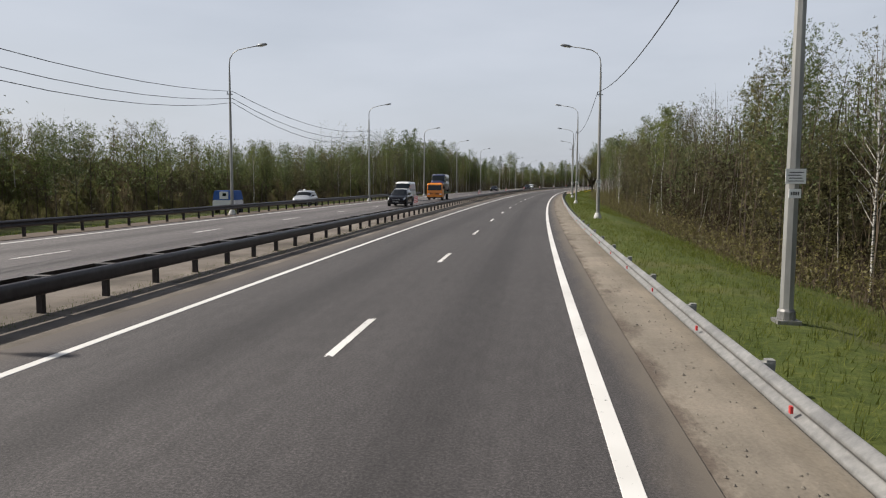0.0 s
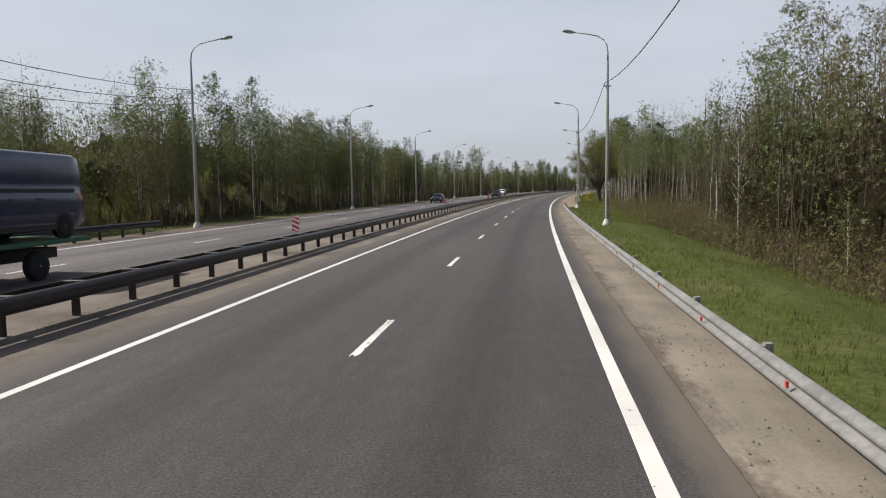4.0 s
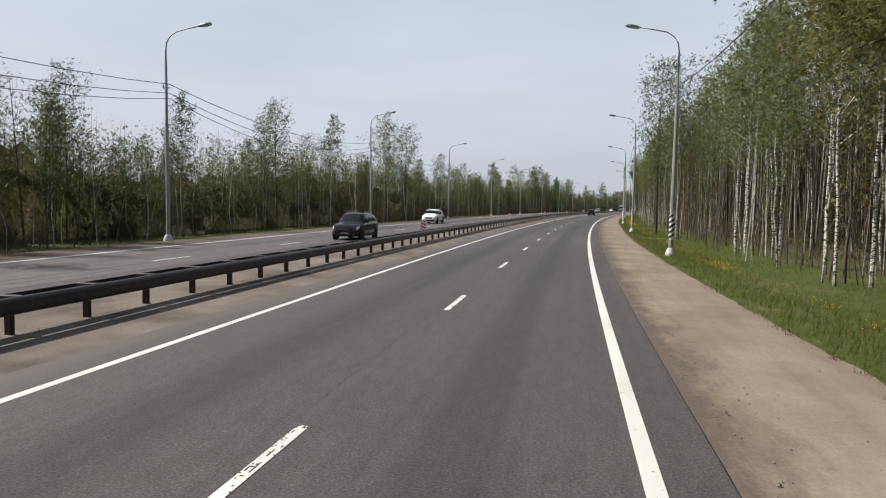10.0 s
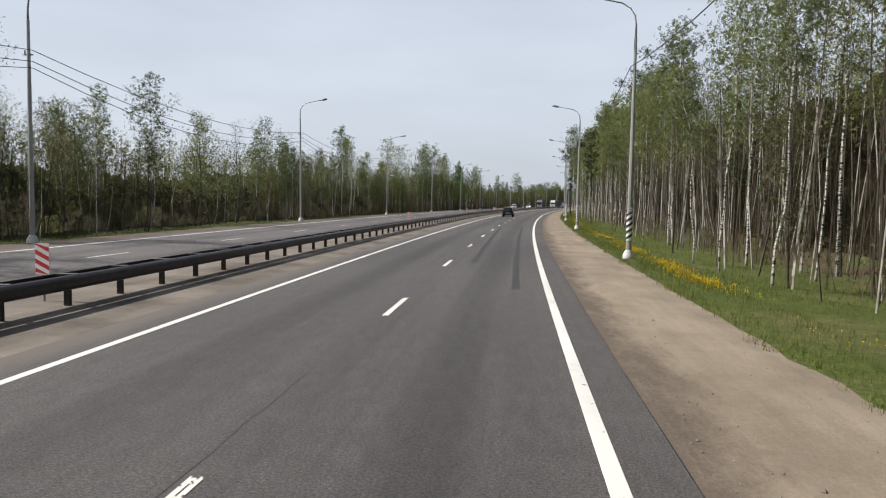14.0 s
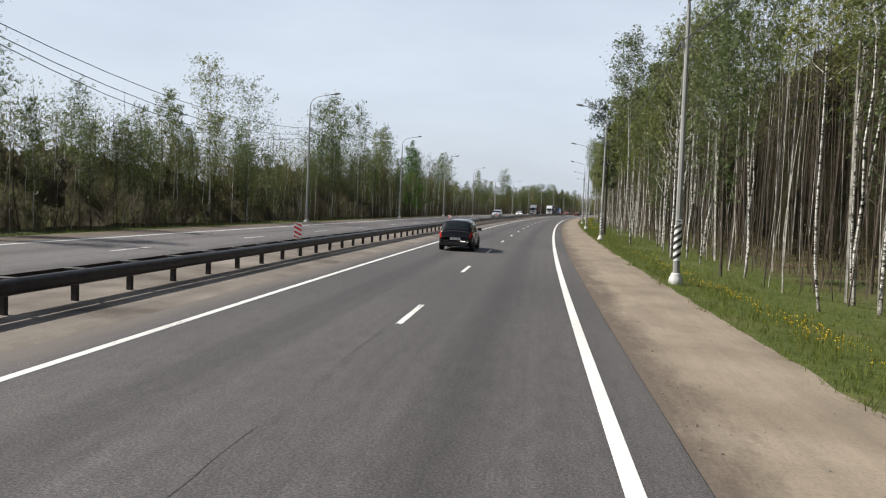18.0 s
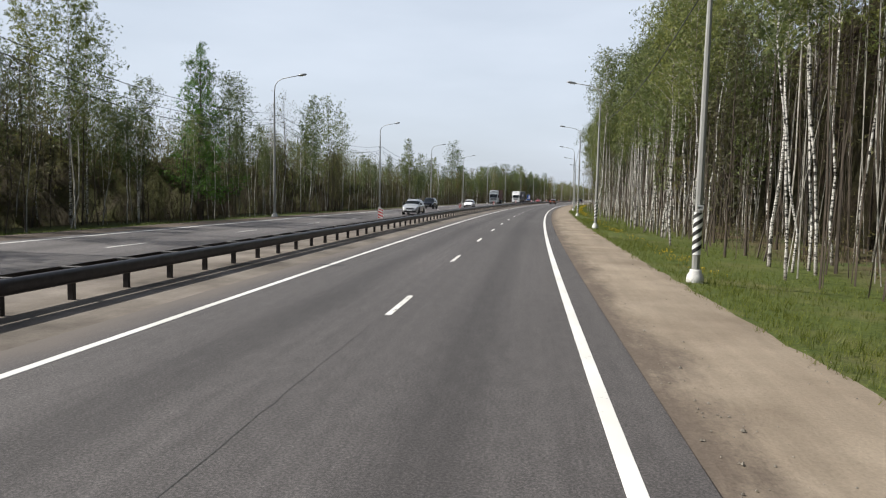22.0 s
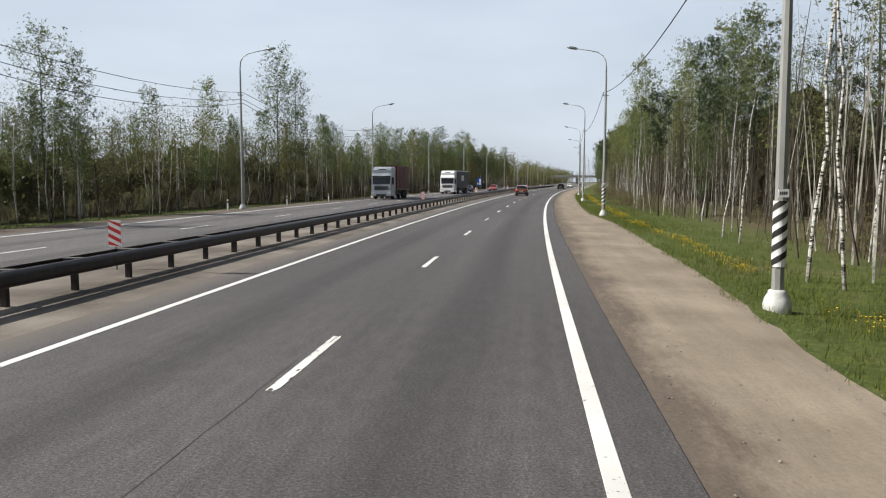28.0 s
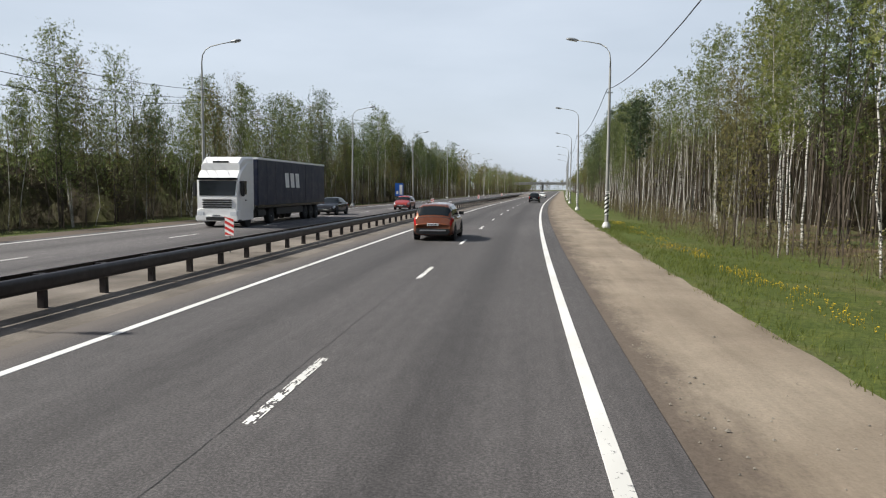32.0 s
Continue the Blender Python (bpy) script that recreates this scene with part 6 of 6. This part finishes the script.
def willow():
    """A broad old willow: short trunk, limbs spreading into a rounded dome of fine leaves."""
    r = random.Random(5)
    trunk, crown = Soup(), Soup()
    trunk.tube([(0, 0, -0.4), (0.05, 0, 0.5), (0.1, 0.05, 1.6), (0.05, 0.1, 2.6)], [0.48, 0.36, 0.32, 0.26], 9)
    mid = Vector((0, 0, 7.1))

    def dome(az, el, k):
        return mid + Vector((6.2 * math.cos(az) * math.cos(el), 6.2 * math.sin(az) * math.cos(el), (4.2 if el > 0 else 3.6) * math.sin(el))) * k

    tips = []
    for k in range(16):
        az, el = k * 2.399, -0.7 + 2.1 * (k + 0.5) / 16
        a = Vector((0.06, 0.06, 1.7 + 0.07 * k))
        c = dome(az, el, r.uniform(0.62, 0.78))
        b = a.lerp(c, 0.45) + Vector((r.gauss(0, 0.45), r.gauss(0, 0.45), 1.1 - 0.7 * el + r.gauss(0, 0.3)))
        trunk.tube([a, a.lerp(b, 0.5) + Vector((r.gauss(0, 0.2), r.gauss(0, 0.2), 0.15)), b, c], [0.16, 0.125, 0.085, 0.03], 6, False)
        for j in range(15):
            w = r.uniform(0.3, 1.0)
            p = a.lerp(b, w * 2) if w < 0.5 else b.lerp(c, w * 2 - 1)
            e = dome(az + r.gauss(0, 0.42), el + r.gauss(0, 0.3), r.uniform(0.72, 1.02))
            e = p + (e - p) * min(1.0, 3.2 / max(0.1, (e - p).length))
            q = p.lerp(e, 0.5) + Vector((r.gauss(0, 0.15), r.gauss(0, 0.15), 0.22))
            trunk.tube([p, q, e], [0.035, 0.02, 0.006], 3, False)
            tips.append((p, q, e))
            for i in range(4):
                f = q.lerp(e, r.uniform(0.0, 0.9))
                g = f + ((f - mid).normalized() * 0.7 + Vector((r.gauss(0, 0.6), r.gauss(0, 0.6), r.gauss(0.1, 0.5)))).normalized() * r.uniform(0.6, 1.3)
                h_ = f.lerp(g, 0.55) + Vector((0, 0, 0.12))
                trunk.tube([f, h_, g], [0.012, 0.007, 0.002], 3, False)
                tips.append((f, h_, g))
    for k in range(64000):
        p, q, e = r.choice(tips)
        w = r.uniform(0.15, 2.1)
        x = (p.lerp(q, w) if w < 1 else q.lerp(e, w - 1)) + Vector((r.gauss(0, 0.2), r.gauss(0, 0.2), r.gauss(-0.03, 0.18)))
        spray(crown, r, x, r.uniform(0.045, 0.115))
    root = empty("willow_tree", "broad old willow with rounded yellow-green crown", "tree", m=stand(219.2, 7.8, ground_z(219.2, 7.8) - 0.05, 30, 0.98))
    put("trunk", trunk.mesh("willow_trunk", BARK), root)
    put("crown", crown.mesh("willow_crown", LEAF_WILLOW), root)


willow()


# ---- the woods behind: too many to count ----
def woods(name, place, count, seed, label, leaves=250, leaf_size=(0.06, 0.12)):
    r = random.Random(seed)
    pale, dark, crowns, olive = Soup(), Soup(), Soup(), Soup()
    for k in range(count):
        s, u, h = place(r)
        z = ground_z(s, u) - 0.2
        base = at(s, u, z)
        lean = Vector((r.gauss(0.15, 0.35), r.gauss(0, 0.35), h))
        rad = r.uniform(0.035, 0.10)
        (pale if r.random() < 0.28 else dark).tube([base, base + lean * 0.5, base + lean], [rad, rad * 0.75, 0.012], 4, False)
        w = h * r.uniform(0.08, 0.13)
        low = r.choice((0.08, 0.2, 0.4) if u < 0 or s < 225 else (0.42, 0.5, 0.6))
        which = crowns if r.random() < 0.45 else olive
        for j in range(5):
            t = r.uniform(low, 0.95)
            a = base + lean * t
            d = Vector((r.gauss(0, 1), r.gauss(0, 1), r.uniform(0.5, 1.6))).normalized() * w * 1.7
            n_ = Vector((r.gauss(0, 1), r.gauss(0, 1), 0)).normalized() * 0.016
            dark.face(a - n_, a + n_, a + d)
        for j in range(int(leaves * 0.7)):
            t = low + (1.02 - low) * r.random() ** 0.85
            g = w * (1.15 - 0.75 * (t - low) / (1 - low))
            spray(which, r, base + lean * t + Vector((r.gauss(0, g), r.gauss(0, g), r.gauss(0, 0.4))), 1.8 * r.uniform(*leaf_size))
    root = empty(name, label, "woods", kind="stuff")
    for part_name, soup, material in (("pale_trunks", pale, BIRCH_FAR), ("dark_trunks", dark, BARK), ("green_crowns", crowns, LEAF_BIRCH), ("olive_crowns", olive, LEAF_OLIVE)):
        tagged(put(part_name, soup.mesh(part_name, material), root), kind="stuff")


BIRCH_FAR = surf("pale_birch_bark", (0.12, 0.11, 0.09), (0.62, 0.59, 0.53), 2.6, 0.8, 0.0, 0.0, (1, 1, 1), 0.3)


def right_place(r):
    s = r.uniform(-40, 900)
    return s, (u := table(RIGHT_EDGE, s) + 3.0 + r.random() ** 1.2 * 20), tall(RIGHT_TOPS, s, u) * r.uniform(0.5, 0.92)


def left_place(r):
    s = r.uniform(0, 1000)
    return s, (u := -30.5 - (3.0 if s < 115 else 0) - r.random() ** 1.3 * 18), tall(LEFT_TOPS, s, u) * (r.uniform(0.7, 0.97) if s < 245 else r.uniform(0.4, 0.6))


def end_place(r):
    if r.random() < 0.15:
        return r.uniform(1490, 1560), r.uniform(-70, 50), r.uniform(10, 15)
    s = r.uniform(840, 1500)
    left = r.random() < 0.6
    return s, (-26.5 - r.random() * 14) if left else (9 + r.random() * 12), r.uniform(10, 15)


woods("roadside_woods", right_place, 1000, 21, "mixed birch and alder woods in early leaf", 340)
woods("woods_across_road", left_place, 800, 22, "mixed birch and alder woods in early leaf across the road")
woods("distant_woods", end_place, 800, 23, "distant woods lining the straight road ahead", 170, (0.14, 0.3))


def poles(name, place, count, seed, label, share=0.3):
    """Thin bare stems of crowded young trees."""
    r = random.Random(seed)
    pale, dark = Soup(), Soup()
    for k in range(count):
        s, u, h = place(r)
        base = at(s, u, ground_z(s, u) - 0.2)
        lean = Vector((r.gauss(0.1, 0.5), r.gauss(0, 0.5), h))
        bow = Vector((r.gauss(0, 0.18), r.gauss(0, 0.18), 0))
        rad = r.uniform(0.018, 0.048)
        (pale if r.random() < (share if s > 150 else 0.12) else dark).tube([base, base + lean * 0.35 + bow, base + lean * 0.7 + bow * 0.6, base + lean], [rad, rad * 0.85, rad * 0.6, 0.006], 4, False)
    root = empty(name, label, "woods", kind="stuff")
    tagged(put("pale_stems", pale.mesh("pale_stems", BIRCH_FAR), root), kind="stuff")
    tagged(put("dark_stems", dark.mesh("dark_stems", BARK), root), kind="stuff")


def right_poles(r):
    s = r.uniform(-30, 850)
    return s, (u := table(RIGHT_EDGE, s) + 0.6 + r.random() ** 0.8 * 12), tall(RIGHT_TOPS, s, u) * r.uniform(0.4, 0.8)


def left_poles(r):
    s = r.uniform(120, 850)
    return s, (u := -28.5 - r.random() * 8), tall(LEFT_TOPS, s, u) * r.uniform(0.3, 0.6)


poles("young_stems", right_poles, 2900, 71, "thin bare birch and alder stems in the roadside woods")
poles("young_stems_across", left_poles, 1300, 72, "thin bare stems along the woods across the road", 0.5)


def thicket(name, place, count, seed, label, stems=8):
    """Brush: fine upright stems and twigs with a haze of buds."""
    r = random.Random(seed)
    twigs, buds = Soup(), Soup()
    for k in range(count):
        s, u, h = place(r)
        base = at(s, u, ground_z(s, u) - 0.1)
        h *= r.uniform(0.55, 1.25)
        for j in range(stems):
            a = base + Vector((r.gauss(0, 0.45), r.gauss(0, 0.45), 0))
            e = a + Vector((r.gauss(0, 0.16 * h), r.gauss(0, 0.16 * h), h * r.uniform(0.5, 1.1)))
            w = Vector((r.gauss(0, 1), r.gauss(0, 1), 0)).normalized() * r.uniform(0.007, 0.016)
            twigs.face(a - w, a + w, e)
            for i in range(2):
                f = a.lerp(e, r.uniform(0.2, 0.85))
                g = f + Vector((r.gauss(0, 0.14 * h), r.gauss(0, 0.14 * h), h * r.uniform(0.08, 0.3)))
                twigs.face(f - w * 0.6, f + w * 0.6, g)
            for i in range(6):
                spray(buds, r, a.lerp(e, r.uniform(0.25, 1.1)) + Vector((r.gauss(0, 0.32), r.gauss(0, 0.32), r.gauss(0, 0.15))), r.uniform(0.05, 0.12))
    root = empty(name, label, "brush", kind="stuff")
    tagged(put("twigs", twigs.mesh("twigs", TWIG), root), kind="stuff")
    tagged(put("buds", buds.mesh("buds", LEAF_OLIVE), root), kind="stuff")


def backing(name, side, s0, s1, edge, rows, share, count, seed, label, core=0.62, low=0.1, leaf_size=(0.08, 0.17), core_material=None, fresh=-0.1):
    """The depth of the woods: a low close mass of twigs, thin stems, and a ragged, thick band of small leaves over and before it."""
    r = random.Random(seed)
    mass, stems, sprays, green = Soup(), Soup(), Soup(), Soup()
    steps, tiers = int((s1 - s0) / 0.45), 7

    def crest(s, u0):
        return tall(rows, s, u0) * (share(s) + 0.06 * noise.noise(Vector((s * 0.06, seed, 0))) + 0.08 * noise.noise(Vector((s * 0.28, seed, 4))))

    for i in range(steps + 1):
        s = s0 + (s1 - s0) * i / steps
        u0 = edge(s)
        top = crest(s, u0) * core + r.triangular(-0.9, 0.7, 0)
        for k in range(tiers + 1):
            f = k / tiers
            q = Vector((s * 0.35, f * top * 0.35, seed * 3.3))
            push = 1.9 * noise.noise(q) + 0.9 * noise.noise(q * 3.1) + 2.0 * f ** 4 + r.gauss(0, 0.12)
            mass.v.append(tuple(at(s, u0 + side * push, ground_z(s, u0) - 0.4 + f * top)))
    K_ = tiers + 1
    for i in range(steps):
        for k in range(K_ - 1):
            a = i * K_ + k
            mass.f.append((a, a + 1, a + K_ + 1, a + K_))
    for k in range(count):
        s = r.uniform(s0, s1)
        u0 = edge(s)
        h = crest(s, u0)
        f = r.triangular(low, 1.05, max(0.72, low + 0.25))
        p = at(s, u0 + side * r.gauss(-0.3, 1.1), ground_z(s, u0) + f * h)
        clump = noise.noise(p * 0.9) + 0.6 * noise.noise(p * 2.2)
        if f > 0.62 and clump < (f - 0.8) * 1.6 - 0.15:
            continue
        if r.random() < 0.05:
            w = Vector((r.gauss(0, 1), r.gauss(0, 1), 0)).normalized() * r.uniform(0.012, 0.03)
            e = p + Vector((r.gauss(0, 0.25), r.gauss(0, 0.25), r.uniform(0.5, 1.6)))
            p = p - Vector((0, 0, 1.4))
            stems.face(p - w, p + w, e)
        else:
            spray(green if noise.noise(p * 0.12) > fresh else sprays, r, p, 1.5 * r.uniform(*leaf_size))
    root = empty(name, label, "woods", kind="stuff")
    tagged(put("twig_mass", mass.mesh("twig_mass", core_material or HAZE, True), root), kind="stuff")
    tagged(put("stems", stems.mesh("stems", TWIG), root), kind="stuff")
    tagged(put("olive_sprays", sprays.mesh("olive_sprays", LEAF_OLIVE), root), kind="stuff")
    tagged(put("green_sprays", green.mesh("green_sprays", LEAF_BIRCH), root), kind="stuff")


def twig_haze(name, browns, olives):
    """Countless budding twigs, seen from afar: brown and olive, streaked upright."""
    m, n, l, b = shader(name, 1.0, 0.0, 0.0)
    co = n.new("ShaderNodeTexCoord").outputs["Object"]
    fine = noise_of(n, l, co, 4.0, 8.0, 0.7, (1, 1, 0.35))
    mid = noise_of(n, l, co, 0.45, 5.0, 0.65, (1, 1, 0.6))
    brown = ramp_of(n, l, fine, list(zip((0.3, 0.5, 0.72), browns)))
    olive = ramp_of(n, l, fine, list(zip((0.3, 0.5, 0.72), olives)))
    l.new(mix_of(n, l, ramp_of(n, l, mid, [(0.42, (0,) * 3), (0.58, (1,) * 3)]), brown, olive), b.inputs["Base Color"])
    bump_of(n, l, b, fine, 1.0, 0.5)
    tr = n.new("ShaderNodeBsdfTranslucent")
    l.new(b.inputs["Base Color"].links[0].from_socket, tr.inputs[0])
    through_ = n.new("ShaderNodeMixShader")
    through_.inputs[0].default_value = 0.4
    l.new(b.outputs[0], through_.inputs[1])
    l.new(tr.outputs[0], through_.inputs[2])
    l.new(through_.outputs[0], n["Material Output"].inputs[0])
    return m


HAZE = twig_haze("budding_twig_haze", ((0.072, 0.06, 0.036), (0.112, 0.094, 0.055), (0.16, 0.134, 0.08)), ((0.08, 0.084, 0.031), (0.125, 0.133, 0.048), (0.18, 0.19, 0.07)))
# bare brown twigs, with the woods' inner shade put into the dark tones
BARE_SHADED = twig_haze("shaded_brown_twig_haze", ((0.022, 0.017, 0.012), (0.042, 0.033, 0.024), (0.075, 0.059, 0.043)), ((0.028, 0.025, 0.014), (0.05, 0.046, 0.026), (0.08, 0.074, 0.042)))
backing("deep_woods", 1, -40, 900, lambda s: table(RIGHT_EDGE, s) + (13.0 if s > 225 else 5.0), RIGHT_TOPS, lambda s: float(np.interp(s, [150, 165, 205, 225, 370, 400, 600, 620], [0.72, 0.85, 0.85, 0.75, 0.75, 0.82, 0.82, 0.75])), 210000, 61, "crowded budding stems deep inside the roadside woods", 0.74, 0.42, (0.07, 0.14), BARE_SHADED)
BROWN = twig_haze("grey_brown_twig_haze", ((0.058, 0.05, 0.038), (0.095, 0.083, 0.062), (0.14, 0.123, 0.094)), ((0.064, 0.066, 0.033), (0.105, 0.108, 0.054), (0.15, 0.15, 0.08)))
backing("deep_woods_across", -1, 5, 255, lambda s: -40.5, LEFT_TOPS, lambda s: float(np.interp(s, [100, 130, 235, 255], [0.94, 0.92, 0.9, 0.82])), 55000, 62, "crowded budding stems deep inside the woods across the road", 0.62)
backing("open_woods_across", -1, 250, 1000, lambda s: -40.0, LEFT_TOPS, lambda s: 0.65, 150000, 67, "crowded bare stems deep inside the birch woods across the road", 0.56, 0.14, (0.08, 0.17), BROWN)
backing("young_growth_across", -1, 5, 255, lambda s: -34.5, LEFT_TOPS, lambda s: float(np.interp(s, [100, 130, 235, 255], [0.82, 0.78, 0.76, 0.66])), 48000, 63, "close young growth along the woods across the road", 0.6)
backing("undergrowth_across", -1, 250, 850, lambda s: -32.6, LEFT_TOPS, lambda s: 0.58, 130000, 68, "budding undergrowth among the birch trunks across the road", 0.58, 0.1, (0.07, 0.15), BROWN, 0.0)

# the twig sheet behind this bank carries the same painted-in shade
backing("bank_growth", 1, -40, 160, lambda s: table(RIGHT_EDGE, s) + 2.6, RIGHT_TOPS, lambda s: 0.85, 62000, 66, "close young alder growth along the bank", 0.68, 0.08, (0.06, 0.13), BARE_SHADED, 0.2)
backing("distant_growth_across", -1, 980, 1500, lambda s: -35.0, LEFT_TOPS, lambda s: 0.6, 24000, 64, "distant close growth across the road", 0.75, 0.1, (0.15, 0.3))
backing("distant_growth", 1, 880, 1500, lambda s: 18.0, RIGHT_TOPS, lambda s: 0.6, 20000, 65, "distant close growth beside the road", 0.75, 0.1, (0.15, 0.3))


def brush_right(r):
    s = r.choice((r.uniform(-30, 820), r.uniform(-30, 215)))
    if s < 150:
        u = 7.6 + r.random() * 5.0
        return s, u, 0.8 + (u - 7.6) * 0.42
    if s < 212:
        u = 8.0 + r.random() * 8.0
        return s, u, 0.75 + r.random() * 0.5 + max(0, u - 12) * 0.6
    if 640 < s < 780:
        return s, table(RIGHT_EDGE, s) + r.gauss(1.5, 1.6), 1.9
    return s, table(RIGHT_EDGE, s) + 3.5 + abs(r.gauss(0, 5.0)), 1.5 + 1.6 * r.random()


def brush_left(r):
    s = r.uniform(10, 950)
    return s, -29.2 - (2.4 if s < 115 else 0) - abs(r.gauss(0, 3.5)), 3.4 if s > 125 else 4.2


thicket("roadside_brush", brush_right, 3400, 31, "brown leafless brush along the edge of the woods")
thicket("brush_across_road", brush_left, 2600, 32, "brown budding brush under the trees across the road")


# ---- grass and flowers ----
def tufts(name, place, count, seed, material, label, height=0.13, blades=4):
    r = random.Random(seed)
    g = Soup()
    for k in range(count):
        s, u = place(r)
        base = at(s, u, ground_z(s, u) - 0.02)
        for j in range(blades):
            a = base + Vector((r.gauss(0, 0.05), r.gauss(0, 0.05), 0))
            e = a + Vector((r.gauss(0.02, 0.05), r.gauss(0, 0.05), height * r.uniform(0.4, 1.4)))
            w = Vector((r.gauss(0, 1), r.gauss(0, 1), 0)).normalized() * r.uniform(0.004, 0.010)
            g.face(a - w, a + w, e)
    tagged(put(name, g.mesh(name, material)), label, "grass", kind="stuff")


def verge_spot(r):
    s = r.uniform(0, 720)
    if s > 205 and r.random() < 0.35:
        return s, r.uniform(5.0, 13.0)
    return s, (2.35 + 0.5 * noise.noise(Vector((s * 0.4, 0, 9))) + r.random() * 6.3) if s < 171 else 3.55 + table(GRASS_LINE, s) + 0.45 * noise.noise(Vector((s * 0.45, 0, 9))) + abs(r.gauss(0, 2.5)) ** (1.0 if r.random() < 0.8 else 0.5)


tufts("verge_grass", verge_spot, 100000, 41, GRASS, "fresh green grass on the roadside verge", 0.16, 4)
tufts("far_verge_grass", lambda r: (r.uniform(20, 760), -24.3 - abs(r.gauss(0, 1.8))), 9000, 42, GRASS, "green grass beyond the opposite carriageway", 0.22)


def flowers():
    r = random.Random(51)
    f = Soup()
    for k in range(1250):
        s0 = r.choice((r.uniform(215, 420), r.uniform(480, 720), r.uniform(560, 720), r.uniform(312, 350)))
        u0 = table([(0, 7.5), (180, 6.6), (240, 5.7), (300, 5.4), (720, 5.8)], s0) + 0.35 * noise.noise(Vector((s0 * 0.15, 3, 0))) + r.gauss(0, 0.22)
        if noise.noise(Vector((s0 * 0.2, 0, 0))) < -0.1:
            continue
        for j in range(r.randrange(2, 13)):
            s, u = s0 + r.gauss(0, 0.5), u0 + r.gauss(0, 0.25)
            p = at(s, u, ground_z(s, u) + r.uniform(0.10, 0.2))
            q = r.uniform(0.014, 0.028)
            n_ = [p + Vector((q * math.cos(i * math.pi / 3), q * math.sin(i * math.pi / 3), r.uniform(-0.006, 0.006))) for i in range(6)]
            f.face(*n_)
            f.face(p + Vector((0.004, 0, -0.005)), p + Vector((-0.004, 0, -0.005)), p - Vector((0, 0, 0.2)))
    tagged(put("dandelions", f.mesh("dandelions", YELLOW)), "yellow dandelions in bloom along the verge", "flowers", kind="stuff")


flowers()

tufts("median_grass", lambda r: ((x := r.choice((r.uniform(85, 265), r.uniform(0, 45)))), bar_u(x) + r.gauss(0.1, 0.22) + 0.25 * noise.noise(Vector((x * 0.5, 0, 2)))), 5200, 44, GRASS, "green grass growing along the crash barrier", 0.17, 4)
tufts("median_weeds", lambda r: ((x := r.uniform(0, 700)), bar_u(x) + r.gauss(0, 0.45)) if r.random() < 0.5 else ((x := r.uniform(100, 250)), bar_u(x) + r.gauss(0.15, 0.3)), 4200, 43, DRY, "dry weeds on the median strip", 0.14, 5)


def stones():
    r = random.Random(77)
    st = Soup()
    for k in range(9500):
        s = r.uniform(0, 700)
        u = r.choice((0.85 + abs(r.gauss(0, 0.5)), 0.85 + abs(r.gauss(0, 0.35)), r.uniform(0.9, 3.6), r.gauss(3.5, 0.3))) if s > 175 else r.uniform(0.8, 1.7)
        q = r.uniform(0.006, 0.022) * (1.8 if r.random() < 0.04 else 1)
        p = at(s, u, -0.006 + q * 0.3)
        a = [p + Vector((r.uniform(-1, 1), r.uniform(-1, 1), r.uniform(-0.4, 0.9))).normalized() * q for _ in range(2)]
        ring_ = [p + Vector((math.cos(i * 1.5708 + q * 90), math.sin(i * 1.5708 + q * 90), 0)) * q * r.uniform(0.7, 1.3) for i in range(4)]
        tip = p + Vector((0, 0, q * 0.8))
        for i in range(4):
            st.face(ring_[i], ring_[(i + 1) % 4], tip)
    tagged(put("loose_stones", st.mesh("loose_stones", STONE)), "loose stones and clods on the gravel shoulder", "stones", kind="stuff")


stones()
